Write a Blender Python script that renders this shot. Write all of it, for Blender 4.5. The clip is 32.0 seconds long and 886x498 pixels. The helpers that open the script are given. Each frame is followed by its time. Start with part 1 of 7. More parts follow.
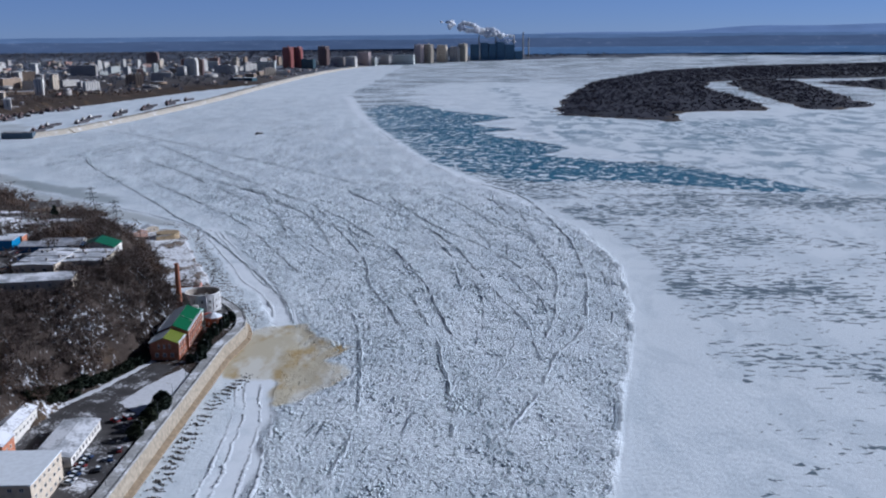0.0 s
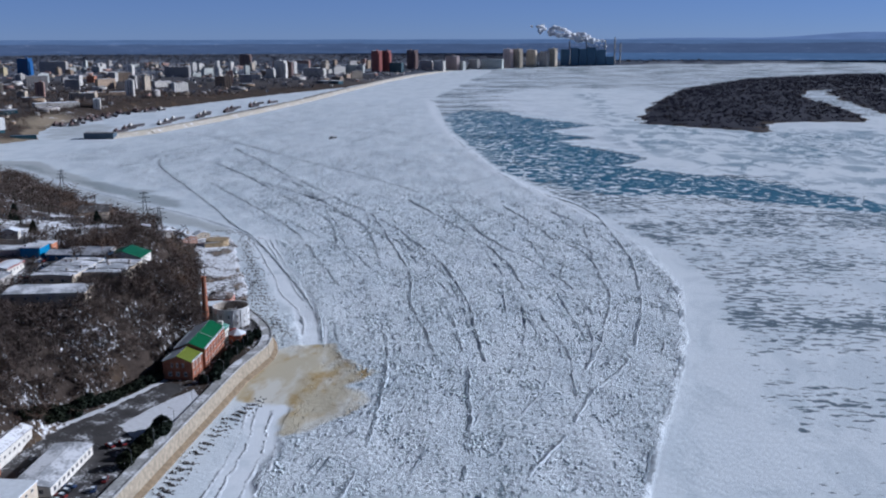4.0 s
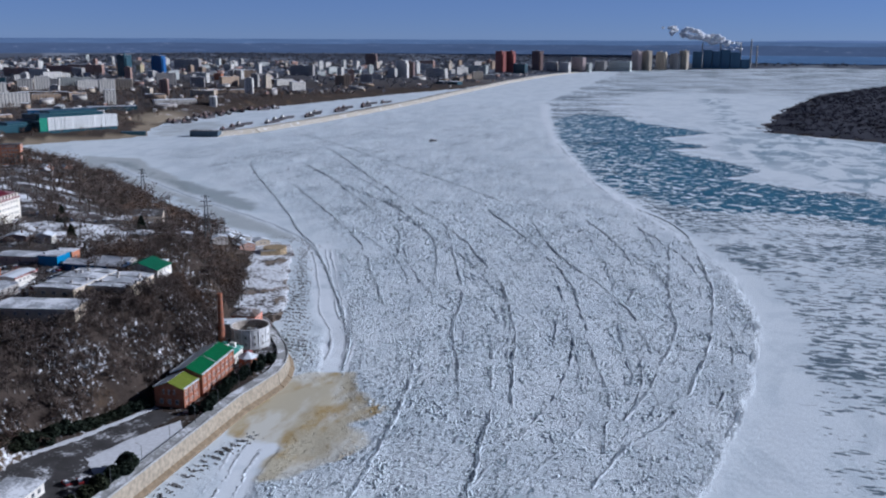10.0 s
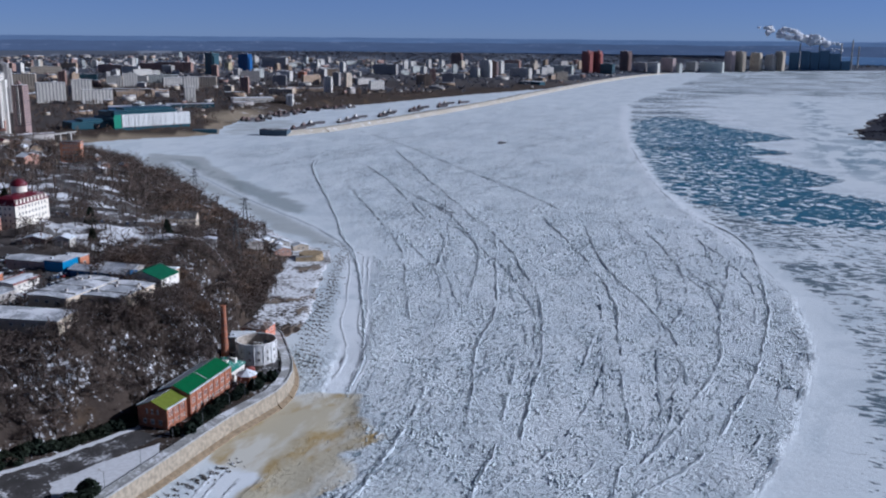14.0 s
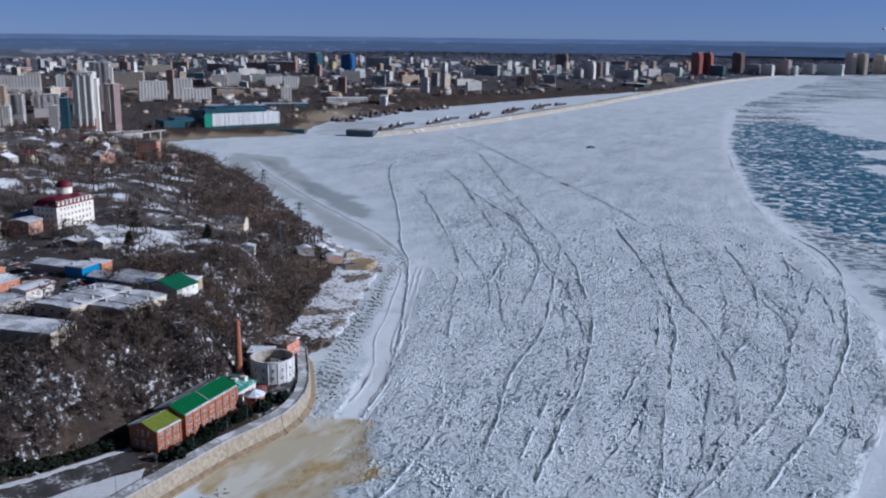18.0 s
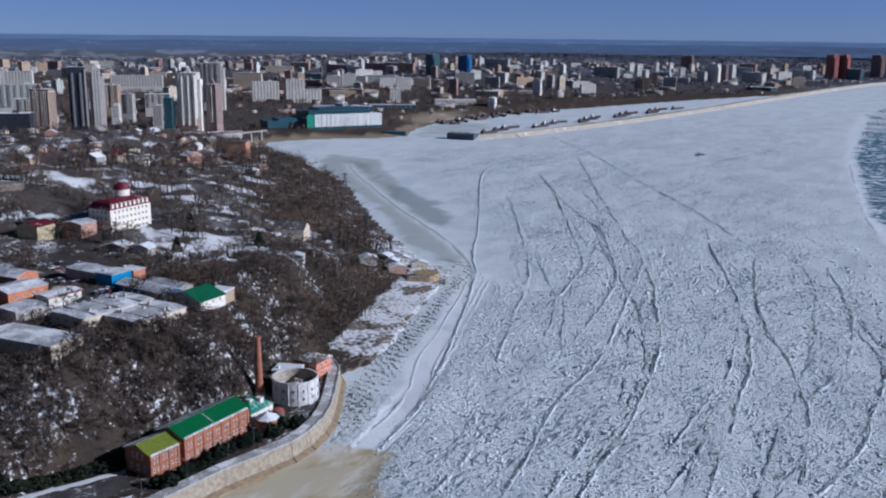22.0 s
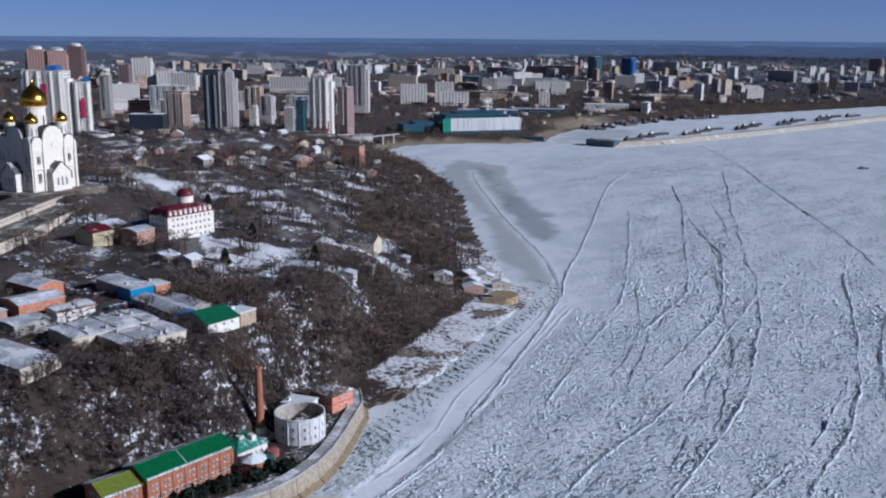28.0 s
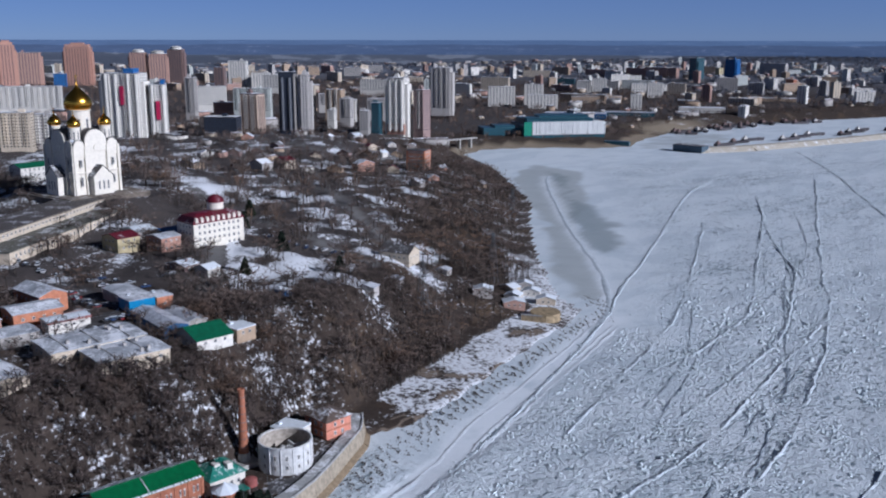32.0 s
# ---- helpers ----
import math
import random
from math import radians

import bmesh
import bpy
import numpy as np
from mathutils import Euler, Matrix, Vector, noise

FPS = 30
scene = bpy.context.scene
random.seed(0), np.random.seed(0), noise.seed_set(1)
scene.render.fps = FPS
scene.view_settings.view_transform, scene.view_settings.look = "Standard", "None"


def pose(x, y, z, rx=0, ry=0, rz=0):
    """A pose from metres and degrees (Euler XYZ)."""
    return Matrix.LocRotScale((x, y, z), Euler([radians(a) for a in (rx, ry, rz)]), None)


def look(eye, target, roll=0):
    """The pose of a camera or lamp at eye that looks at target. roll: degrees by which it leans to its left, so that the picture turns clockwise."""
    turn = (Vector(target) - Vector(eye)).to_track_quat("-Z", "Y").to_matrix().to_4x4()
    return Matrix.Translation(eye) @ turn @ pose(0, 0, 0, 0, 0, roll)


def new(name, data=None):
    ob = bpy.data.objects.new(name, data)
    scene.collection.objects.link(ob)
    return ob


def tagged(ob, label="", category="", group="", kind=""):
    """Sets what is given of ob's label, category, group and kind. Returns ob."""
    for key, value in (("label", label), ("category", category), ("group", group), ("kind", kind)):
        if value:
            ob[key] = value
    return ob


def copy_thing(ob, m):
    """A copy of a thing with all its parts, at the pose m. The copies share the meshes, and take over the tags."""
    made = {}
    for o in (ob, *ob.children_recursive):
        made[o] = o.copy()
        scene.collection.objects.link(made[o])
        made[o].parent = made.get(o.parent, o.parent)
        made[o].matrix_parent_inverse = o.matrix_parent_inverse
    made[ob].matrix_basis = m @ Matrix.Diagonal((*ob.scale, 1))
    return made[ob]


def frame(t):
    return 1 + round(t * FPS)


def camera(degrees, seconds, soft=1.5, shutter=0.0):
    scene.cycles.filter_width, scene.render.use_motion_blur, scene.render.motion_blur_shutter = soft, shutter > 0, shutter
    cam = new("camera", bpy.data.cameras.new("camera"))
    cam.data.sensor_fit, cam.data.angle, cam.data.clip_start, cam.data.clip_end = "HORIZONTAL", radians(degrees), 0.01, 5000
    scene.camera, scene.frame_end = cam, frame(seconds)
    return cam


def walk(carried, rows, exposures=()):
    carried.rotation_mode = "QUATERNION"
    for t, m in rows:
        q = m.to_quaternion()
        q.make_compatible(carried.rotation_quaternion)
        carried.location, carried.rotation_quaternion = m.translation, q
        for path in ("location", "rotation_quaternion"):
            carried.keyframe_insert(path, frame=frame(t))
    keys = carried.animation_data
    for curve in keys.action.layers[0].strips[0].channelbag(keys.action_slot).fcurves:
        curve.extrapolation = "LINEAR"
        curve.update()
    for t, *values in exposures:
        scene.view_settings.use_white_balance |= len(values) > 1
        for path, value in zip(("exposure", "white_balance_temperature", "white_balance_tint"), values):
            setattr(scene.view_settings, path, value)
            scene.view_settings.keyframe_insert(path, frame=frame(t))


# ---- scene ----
cam = camera(50.5, 32.0, soft=2.1)
PATH = [
    (0, (12.815, -13.453, 149.025), (12.767, -11.505, 148.574), -0.5),
    (1, (18.793, -5.67, 149.304), (18.697, -3.723, 148.856), -0.4),
    (2, (24.865, 2.238, 149.57), (24.721, 4.182, 149.124), -0.3),
    (3, (31.0, 10.29, 149.822), (30.81, 12.23, 149.378), -0.2),
    (6, (49.493, 35.473, 150.496), (49.156, 37.394, 150.056), 0.1),
    (7, (55.597, 44.253, 150.694), (55.209, 46.165, 150.252), 0.2),
    (8, (61.63, 53.244, 150.877), (61.197, 55.146, 150.436), 0.2),
    (9, (67.569, 62.453, 151.047), (67.098, 64.345, 150.605), 0.3),
    (10, (73.391, 71.883, 151.203), (72.887, 73.767, 150.761), 0.3),
    (11, (79.076, 81.539, 151.345), (78.54, 83.414, 150.903), 0.4),
    (12, (84.606, 91.421, 151.474), (84.021, 93.282, 151.031), 0.4),
    (13, (89.961, 101.529, 151.589), (89.325, 103.372, 151.145), 0.5),
    (14, (95.126, 111.858, 151.69), (94.443, 113.685, 151.245), 0.5),
    (17, (109.328, 144.12, 151.911), (108.493, 145.882, 151.465), 0.6),
    (18, (113.589, 155.268, 151.957), (112.699, 157.002, 151.511), 0.6),
    (19, (117.594, 166.592, 151.99), (116.649, 168.297, 151.544), 0.6),
    (20, (121.335, 178.077, 152.009), (120.334, 179.75, 151.563), 0.6),
    (21, (124.804, 189.706, 152.014), (123.745, 191.343, 151.567), 0.6),
    (22, (127.995, 201.46, 152.005), (126.882, 203.061, 151.559), 0.6),
    (23, (130.901, 213.317, 151.983), (129.73, 214.875, 151.536), 0.6),
    (24, (133.52, 225.254, 151.947), (132.289, 226.765, 151.5), 0.5),
    (25, (135.849, 237.246, 151.897), (134.56, 238.708, 151.451), 0.5),
    (28, (141.082, 273.262, 151.666), (139.693, 274.63, 151.222), 0.4),
    (29, (142.246, 285.176, 151.561), (140.824, 286.51, 151.118), 0.3),
    (30, (143.125, 296.987, 151.443), (141.667, 298.282, 151.0), 0.3),
    (31, (143.723, 308.657, 151.311), (142.228, 309.91, 150.868), 0.2),
    (32, (144.048, 320.147, 151.165), (142.513, 321.351, 150.724), 0.1),
]
walk(cam, [(t, look(eye, target, roll)) for t, eye, target, roll in PATH], [(0, -0.03, 5280, 14), (14, -0.10, 5280, 15), (32, -0.17, 5300, 16)])

# ---- world, sun ----
SUN_ELEV, SUN_AZ = radians(23.5), (1.0, 0.45)
world = bpy.data.worlds.new("World")
scene.world = world
world.use_nodes = True
_nt = world.node_tree
_sky = _nt.nodes.new("ShaderNodeTexSky")
_sky.sky_type = "NISHITA"
_sky.sun_disc = False
_sky.sun_elevation = SUN_ELEV
_sky.sun_rotation = math.atan2(SUN_AZ[0], SUN_AZ[1])
_sky.altitude, _sky.air_density, _sky.dust_density, _sky.ozone_density = 5000, 1.0, 0.0, 3.0
_tint = _nt.nodes.new("ShaderNodeMix")
_tint.data_type, _tint.blend_type = "RGBA", "MULTIPLY"
_tint.inputs[0].default_value = 1.0
_tint.inputs[7].default_value = (0.80, 0.90, 1.22, 1.0)
_nt.links.new(_sky.outputs[0], _tint.inputs[6])
_haze = _nt.nodes.new("ShaderNodeMix")
_haze.data_type = "RGBA"
_haze.inputs[0].default_value = 0.5
_haze.inputs[7].default_value = (3.3, 4.4, 7.0, 1.0)
_nt.links.new(_tint.outputs[2], _haze.inputs[6])
# clear winter air: the sky deepens from the horizon to the zenith
_dir = _nt.nodes.new("ShaderNodeTexCoord")
_sep = _nt.nodes.new("ShaderNodeSeparateXYZ")
_nt.links.new(_dir.outputs["Generated"], _sep.inputs[0])
_deep = _nt.nodes.new("ShaderNodeMapRange")
_deep.interpolation_type = "SMOOTHSTEP"
_deep.inputs[1].default_value, _deep.inputs[2].default_value = 0.04, 0.55
_deep.inputs[3].default_value, _deep.inputs[4].default_value = 1.0, 0.15
_nt.links.new(_sep.outputs[2], _deep.inputs[0])
_air = _nt.nodes.new("ShaderNodeMix")
_air.data_type, _air.blend_type = "RGBA", "MULTIPLY"
_air.inputs[0].default_value = 1.0
_nt.links.new(_haze.outputs[2], _air.inputs[6])
_nt.links.new(_deep.outputs[0], _air.inputs[7])
_nt.links.new(_air.outputs[2], _nt.nodes["Background"].inputs[0])
_nt.nodes["Background"].inputs[1].default_value = 0.050
sun_data = bpy.data.lights.new("sun", "SUN")
sun_data.energy, sun_data.angle, sun_data.color = 5.0, radians(0.6), (1.0, 0.93, 0.84)
sun = new("sun", sun_data)
_v = Vector((SUN_AZ[0], SUN_AZ[1], 0)).normalized() * math.cos(SUN_ELEV) + Vector((0, 0, math.sin(SUN_ELEV)))
sun.matrix_world = look(_v * 1000, (0, 0, 0))


# ---- materials ----
def mat(name, rough=0.8, metal=0.0, spec=0.3):
    m = bpy.data.materials.new(name)
    m.use_nodes = True
    b = m.node_tree.nodes["Principled BSDF"]
    b.inputs["Roughness"].default_value = rough
    b.inputs["Metallic"].default_value = metal
    b.inputs["Specular IOR Level"].default_value = spec
    return m, m.node_tree, b


def node(nt, kind, **vals):
    n = nt.nodes.new("ShaderNode" + kind)
    for k, v in vals.items():
        if k == "op":
            n.operation = v
        elif k == "blend":
            n.data_type, n.blend_type = "RGBA", v
        elif k == "feature":
            n.feature = v
        elif k == "attr":
            n.attribute_name = v
    return n


def mixc(nt, fac, a, b, blend="MIX"):
    n = node(nt, "Mix", blend=blend)
    for i, v in ((0, fac), (6, a), (7, b)):
        put(nt, n.inputs[i], v)
    return n.outputs[2]


def put(nt, sock, v):
    if isinstance(v, bpy.types.NodeSocket):
        nt.links.new(v, sock)
    elif isinstance(v, (tuple, list)):
        sock.default_value = (*v[:3], 1.0) if len(sock.default_value) == 4 else v[:3]
    else:
        sock.default_value = v


def mth(nt, op, a, b=0.0, c=None, clamp=False):
    n = node(nt, "Math", op=op)
    n.use_clamp = clamp
    put(nt, n.inputs[0], a)
    put(nt, n.inputs[1], b)
    if c is not None:
        put(nt, n.inputs[2], c)
    return n.outputs[0]


def coords(nt, obj=False, scale=(1, 1, 1), rot=0.0):
    if obj:
        src = node(nt, "TexCoord").outputs["Object"]
    else:
        src = node(nt, "NewGeometry").outputs["Position"]
    mp = node(nt, "Mapping")
    nt.links.new(src, mp.inputs[0])
    mp.inputs["Scale"].default_value = scale
    mp.inputs["Rotation"].default_value = (0, 0, rot)
    return mp.outputs[0]


def noise_tex(nt, vec, scale, detail=4.0, rough=0.55, dist=0.0):
    n = node(nt, "TexNoise")
    nt.links.new(vec, n.inputs["Vector"])
    n.inputs["Scale"].default_value = scale
    n.inputs["Detail"].default_value = detail
    n.inputs["Roughness"].default_value = rough
    n.inputs["Distortion"].default_value = dist
    return n.outputs[0]


def step_of(nt, v, lo, hi):
    n = node(nt, "MapRange")
    n.interpolation_type = "SMOOTHSTEP"
    put(nt, n.inputs[0], v)
    n.inputs[1].default_value, n.inputs[2].default_value = lo, hi
    return n.outputs[0]


def bump(nt, b, height, dist, strength=1.0):
    n = node(nt, "Bump")
    n.inputs["Strength"].default_value = strength
    n.inputs["Distance"].default_value = dist
    nt.links.new(height, n.inputs["Height"])
    nt.links.new(n.outputs[0], b.inputs["Normal"])


def paint(name, col, rough=0.8, metal=0.0, var=0.25, scale=0.6, grain=6.0, snow=0.0, jitter=0.0):
    """Weathered plain surface; snow: share of snow that lies on what faces up; jitter: lightness change from piece to piece."""
    m, nt, b = mat(name, rough, metal)
    v = coords(nt)
    n1, n2 = noise_tex(nt, v, scale), noise_tex(nt, v, grain, 2.0)
    dark = tuple(c * (1 - var) for c in col)
    lite = tuple(min(1, c * (1 + var * 0.7)) for c in col)
    c = mixc(nt, step_of(nt, n1, 0.3, 0.7), dark, lite)
    c = mixc(nt, mth(nt, "MULTIPLY", n2, 0.35), c, tuple(x * 0.7 for x in col))
    if jitter:
        r = node(nt, "ObjectInfo").outputs["Random"]
        k = mth(nt, "MULTIPLY_ADD", r, jitter * 2, 1 - jitter)
        h = node(nt, "HueSaturation")
        put(nt, h.inputs["Value"], k)
        nt.links.new(c, h.inputs["Color"])
        c = h.outputs[0]
    if snow:
        up = node(nt, "SeparateXYZ")
        nt.links.new(node(nt, "NewGeometry").outputs["Normal"], up.inputs[0])
        s = mth(nt, "MULTIPLY", step_of(nt, up.outputs[2], 0.35, 0.7), step_of(nt, mth(nt, "ADD", mth(nt, "MULTIPLY", noise_tex(nt, v, 0.12, 5), 0.6), mth(nt, "MULTIPLY", noise_tex(nt, v, 0.9, 4), 0.4)), 0.62 - snow * 0.45, 0.74 - snow * 0.36))
        c = mixc(nt, s, c, (0.80, 0.83, 0.88))
    nt.links.new(c, b.inputs["Base Color"])
    bump(nt, b, n2, 0.04, 0.5)
    return m


# ---- ground plan ----
EYE0 = np.array([90.0, 140.0, 151.0])
R0, RMAX = 3500.0, 4750.0


def nearer(p):
    """Distance beyond R0 is drawn in towards the viewpoint, so that the horizon stays within reach."""
    p = np.asarray(p, float)
    d = p - EYE0
    r = np.hypot(d[..., 0], d[..., 1])
    rr = np.where(r > R0, R0 + (RMAX - R0) * (1 - np.exp(-(r - R0) / (RMAX - R0))), r)
    k = rr / np.maximum(r, 1e-6)
    return EYE0 + d * k[..., None], k


LAND = np.array([(-101, -600), (-101, 405), (-98, 428), (-101, 447), (-115, 472), (-134, 498), (-141, 505), (-138, 522), (-150, 560), (-168, 600), (-190, 655), (-203, 690), (-214, 703),
    (-235, 709), (-262, 728), (-325, 775), (-415, 853), (-490, 925), (-580, 985), (-700, 1060), (-810, 1108), (-835, 1160), (-805, 1235), (-755, 1290), (-737, 1350),
    (-790, 1440), (-830, 1560), (-850, 1800), (-800, 2000), (-760, 2200), (-700, 2500), (-640, 2700), (-600, 2850),
    (-566, 2832), (-561, 2247), (-577, 1907), (-594, 1660), (-619, 1429), (-640, 1366), (-660, 1368), (-655, 1440), (-632, 1660), (-615, 1907), (-600, 2247), (-603, 2860),
    (-537, 3595), (-460, 4243), (-221, 4860), (168, 5289), (570, 5339), (1630, 5780), (2640, 6039), (9000, 7500), (40000, 12000), (60000, 60000), (-60000, 60000), (-60000, -4000), (-104, -4000)], float)
ISLES = [np.array(p, float) for p in (
    [(170, 1692), (195, 1884), (247, 2216), (394, 2830), (690, 3504), (1116, 3929), (1822, 4188), (2600, 4300), (2600, 3200), (1500, 3000), (948, 2900), (733, 2784), (648, 2510), (616, 1922), (590, 1784), (404, 1735), (366, 1560), (283, 1628)],
    [(760, 2740), (690, 2300), (656, 1790), (707, 1775), (820, 1850), (940, 2550), (1000, 2850), (850, 2850)],
    [(1045, 2343), (1000, 2700), (1500, 2900), (2600, 3000), (2600, 2000), (1100, 1950)])]


def inside(x, y, poly):
    n = np.zeros(x.shape, bool)
    for (x0, y0), (x1, y1) in zip(poly, np.roll(poly, -1, 0)):
        if y0 != y1:
            n ^= ((y0 > y) != (y1 > y)) & (x < (x1 - x0) * (y - y0) / (y1 - y0) + x0)
    return n


def dist_line(x, y, line):
    best = np.full(x.shape, 1e9)
    for (x0, y0), (x1, y1) in zip(line[:-1], line[1:]):
        dx, dy = x1 - x0, y1 - y0
        t = np.clip(((x - x0) * dx + (y - y0) * dy) / (dx * dx + dy * dy), 0, 1)
        best = np.minimum(best, np.hypot(x - x0 - t * dx, y - y0 - t * dy))
    return best


def sdist(x, y, poly):
    d = dist_line(x, y, np.vstack([poly, poly[:1]]))
    return np.where(inside(x, y, poly), d, -d)


def sstep(v, a, b):
    t = np.clip((v - a) / (b - a), 0, 1)
    return t * t * (3 - 2 * t)


def lumps(x, y, s, seed=0):
    """Cheap smooth noise, about -1 to 1, in waves of s metres."""
    r = np.random.RandomState(seed)
    z = np.zeros(np.shape(x))
    for k in range(7):
        a, f = r.uniform(0, 6.28), r.uniform(0.6, 1.7) / s * 6.28
        z = z + np.sin(x * math.cos(a) * f + y * math.sin(a) * f + r.uniform(0, 6.28))
    return z / 3.0


HEIGHTS = np.array([(-175, 300, 41), (-175, 420, 41), (-221, 457, 42), (-230, 410, 41), (-318, 530, 42), (-350, 490, 44), (-450, 504, 56), (-400, 440, 48), (-520, 560, 54), (-219, 514, 39),
    (-258, 605, 32), (-235, 665, 12), (-300, 690, 24), (-420, 640, 38), (-430, 800, 28), (-575, 856, 27), (-650, 700, 42), (-743, 804, 46), (-849, 1023, 32), (-700, 1000, 20),
    (-760, 1090, 12), (-900, 1200, 12), (-800, 1320, 9), (-1000, 600, 48), (-900, 1500, 8), (-1200, 1300, 14), (-700, 2600, 6), (-1500, 2000, 9), (-2000, 800, 40), (-3000, 3000, 12), (-600, 300, 48), (-500, 0, 46)], float)


def height(x, y):
    """Height of the land, below zero in the river."""
    x, y = np.asarray(x, float), np.asarray(y, float)
    d = sdist(x, y, LAND)
    w = [1.0 / ((x - a) ** 2 + (y - b) ** 2 + 400.0) ** 1.5 for a, b, _ in HEIGHTS]
    top = sum(wi * h[2] for wi, h in zip(w, HEIGHTS)) / sum(w)
    top = np.where(y > 3200, 6 + 0 * y, top) + 1.2 * lumps(x, y, 60, 3)
    quay = sstep(y, 520, 470)
    toe = 28 + 2 * lumps(x, y, 40, 5) + 9 * sstep(y, 515, 550) * sstep(y, 690, 640) + quay * np.clip((400 - y) * 0.25, 0, 26) - 14 * sstep(y, 700, 800)
    slope = 0.35 + 1.15 * sstep(y, 640, 540)
    low = quay * 6.5 + (1 - quay) * np.clip(d * 0.06 + 0.15 * lumps(x, y, 12, 8), -3, 3)
    low = np.where(d < 0, -2.5, np.where(quay > 0.5, 6.5, low))
    ramp = low + np.maximum(0, d - toe) * slope
    k = 4.0
    z = -k * np.log(np.exp(-np.clip(ramp, -50, 200) / k) + np.exp(-top / k))
    z = np.where(d < toe, np.minimum(ramp, top), np.minimum(z, top))
    z = z + np.where((d > toe) & (z > 8), 0.8 * lumps(x, y, 14, 11), 0)
    for isle in ISLES:
        e = sdist(x, y, isle) + 12 * lumps(x, y, 90, 4)
        z = np.maximum(z, np.where(e > 0, np.minimum(e * 0.08, 4.0), -2.5))
    return z


EDGE = np.array([(-270, 2260), (-190, 1780), (-125, 1457), (-28, 1070), (20, 940), (65, 820), (102, 688), (112, 600), (111, 552), (103, 475), (90, 405), (77, 347), (69, 303), (62, 269), (50, 150), (40, -100)], float)
FIELD = np.vstack([EDGE, [(-104, -100), (-104, 430), (-140, 503), (-200, 705), (-330, 845), (-560, 1060), (-640, 1130), (-636, 1368), (-606, 1450), (-560, 2200)]])
BLUE = np.array([(-187, 1850), (-158, 1985), (-75, 1950), (-37, 1845), (23, 1768), (103, 1665), (67, 1615), (22, 1565), (50, 1505), (96, 1460), (71, 1428), (36, 1407), (68, 1351), (105, 1303), (148, 1222), (133, 1176), (110, 1146), (153, 1109), (200, 1073), (265, 1027), (330, 915), (370, 850), (300, 860), (216, 910), (164, 933), (107, 924), (51, 950), (9, 1009), (-24, 1069), (-47, 1132), (-93, 1347), (-151, 1587)], float)
BLUE2 = np.array([(300, 1600), (420, 1660), (520, 1600), (560, 1450), (420, 1230), (300, 1160), (270, 1300)], float)
GREYICE = np.array([(70, 2600), (85, 2360), (102, 1916), (107, 1665), (105, 1390), (167, 1235), (218, 1106), (311, 981), (340, 900), (420, 850), (900, 900), (1500, 1200), (1500, 1900), (690, 1760), (374, 1560), (237, 1680), (186, 1780), (150, 1990), (150, 2600)], float)
STAIN = np.array([(-100, 400), (-101, 440), (-90, 450), (-74, 453), (-55, 424), (-46, 403), (-44, 381), (-49, 366), (-61, 347), (-67, 345), (-71, 373), (-86, 377), (-100, 385)], float)
MELT = np.array([(-690, 1110), (-600, 1115), (-535, 1045), (-455, 972), (-378, 868), (-311, 814), (-264, 776), (-227, 742), (-196, 706), (-231, 712), (-280, 740), (-331, 785), (-411, 858), (-518, 932), (-620, 1010)], float)
WET = np.array([(-640, 1085), (-575, 1062), (-492, 975), (-440, 952), (-372, 905), (-312, 853), (-298, 818), (-320, 815), (-386, 869), (-440, 918), (-540, 1010), (-600, 1045)], float)
INLET = np.array([(-790, 1440), (-830, 1560), (-760, 1620), (-690, 1530), (-668, 1400), (-715, 1320), (-737, 1350)], float)
SHEAR = np.array([(-600, 1050), (-552, 1004), (-472, 937), (-378, 860), (-311, 809), (-264, 772), (-227, 738), (-198, 705), (-178, 672)], float)
YARDS = [(-280, 622, 24, 15, 0.3), (-241, 549, 30, 12, 0.3), (-280, 553, 20, 10, 0.3), (-316, 664, 20, 16, 0), (-392, 638, 26, 7, 0.2), (-460, 649, 20, 6, 0.3), (-427, 712, 22, 9, 0.4), (-262, 523, 14, 8, 0.2), (-308, 532, 22, 8, 0.3), (-487, 584, 40, 14, 0.2), (-469, 771, 24, 9, 0.5)]
STREETS = [[(-640, 560), (-549, 564), (-501, 572), (-454, 581), (-388, 580), (-314, 590), (-265, 594)], [(-388, 580), (-350, 545), (-300, 520), (-262, 500), (-225, 478), (-203, 440)], [(-560, 690), (-470, 690), (-380, 660), (-300, 640)], [(-700, 760), (-600, 740), (-520, 720), (-470, 690)], [(-900, 800), (-760, 780), (-640, 800), (-600, 840)]]
MUD = [(-182, 562, 8, 5, 0.7), (-170, 574, 9, 4, 0.9), (-156, 556, 14, 3, 1.9), (-143, 526, 13, 3, 1.7), (-150, 583, 16, 3, 1.9), (-166, 618, 16, 3, 2.0), (-200, 640, 9, 5, 0.5)]
SHORE_ROAD = np.array([(-60, 100), (-68, 290), (-79, 375), (-80, 446), (-98, 505), (-120, 545), (-135, 580), (-175, 668), (-188, 700)], float)
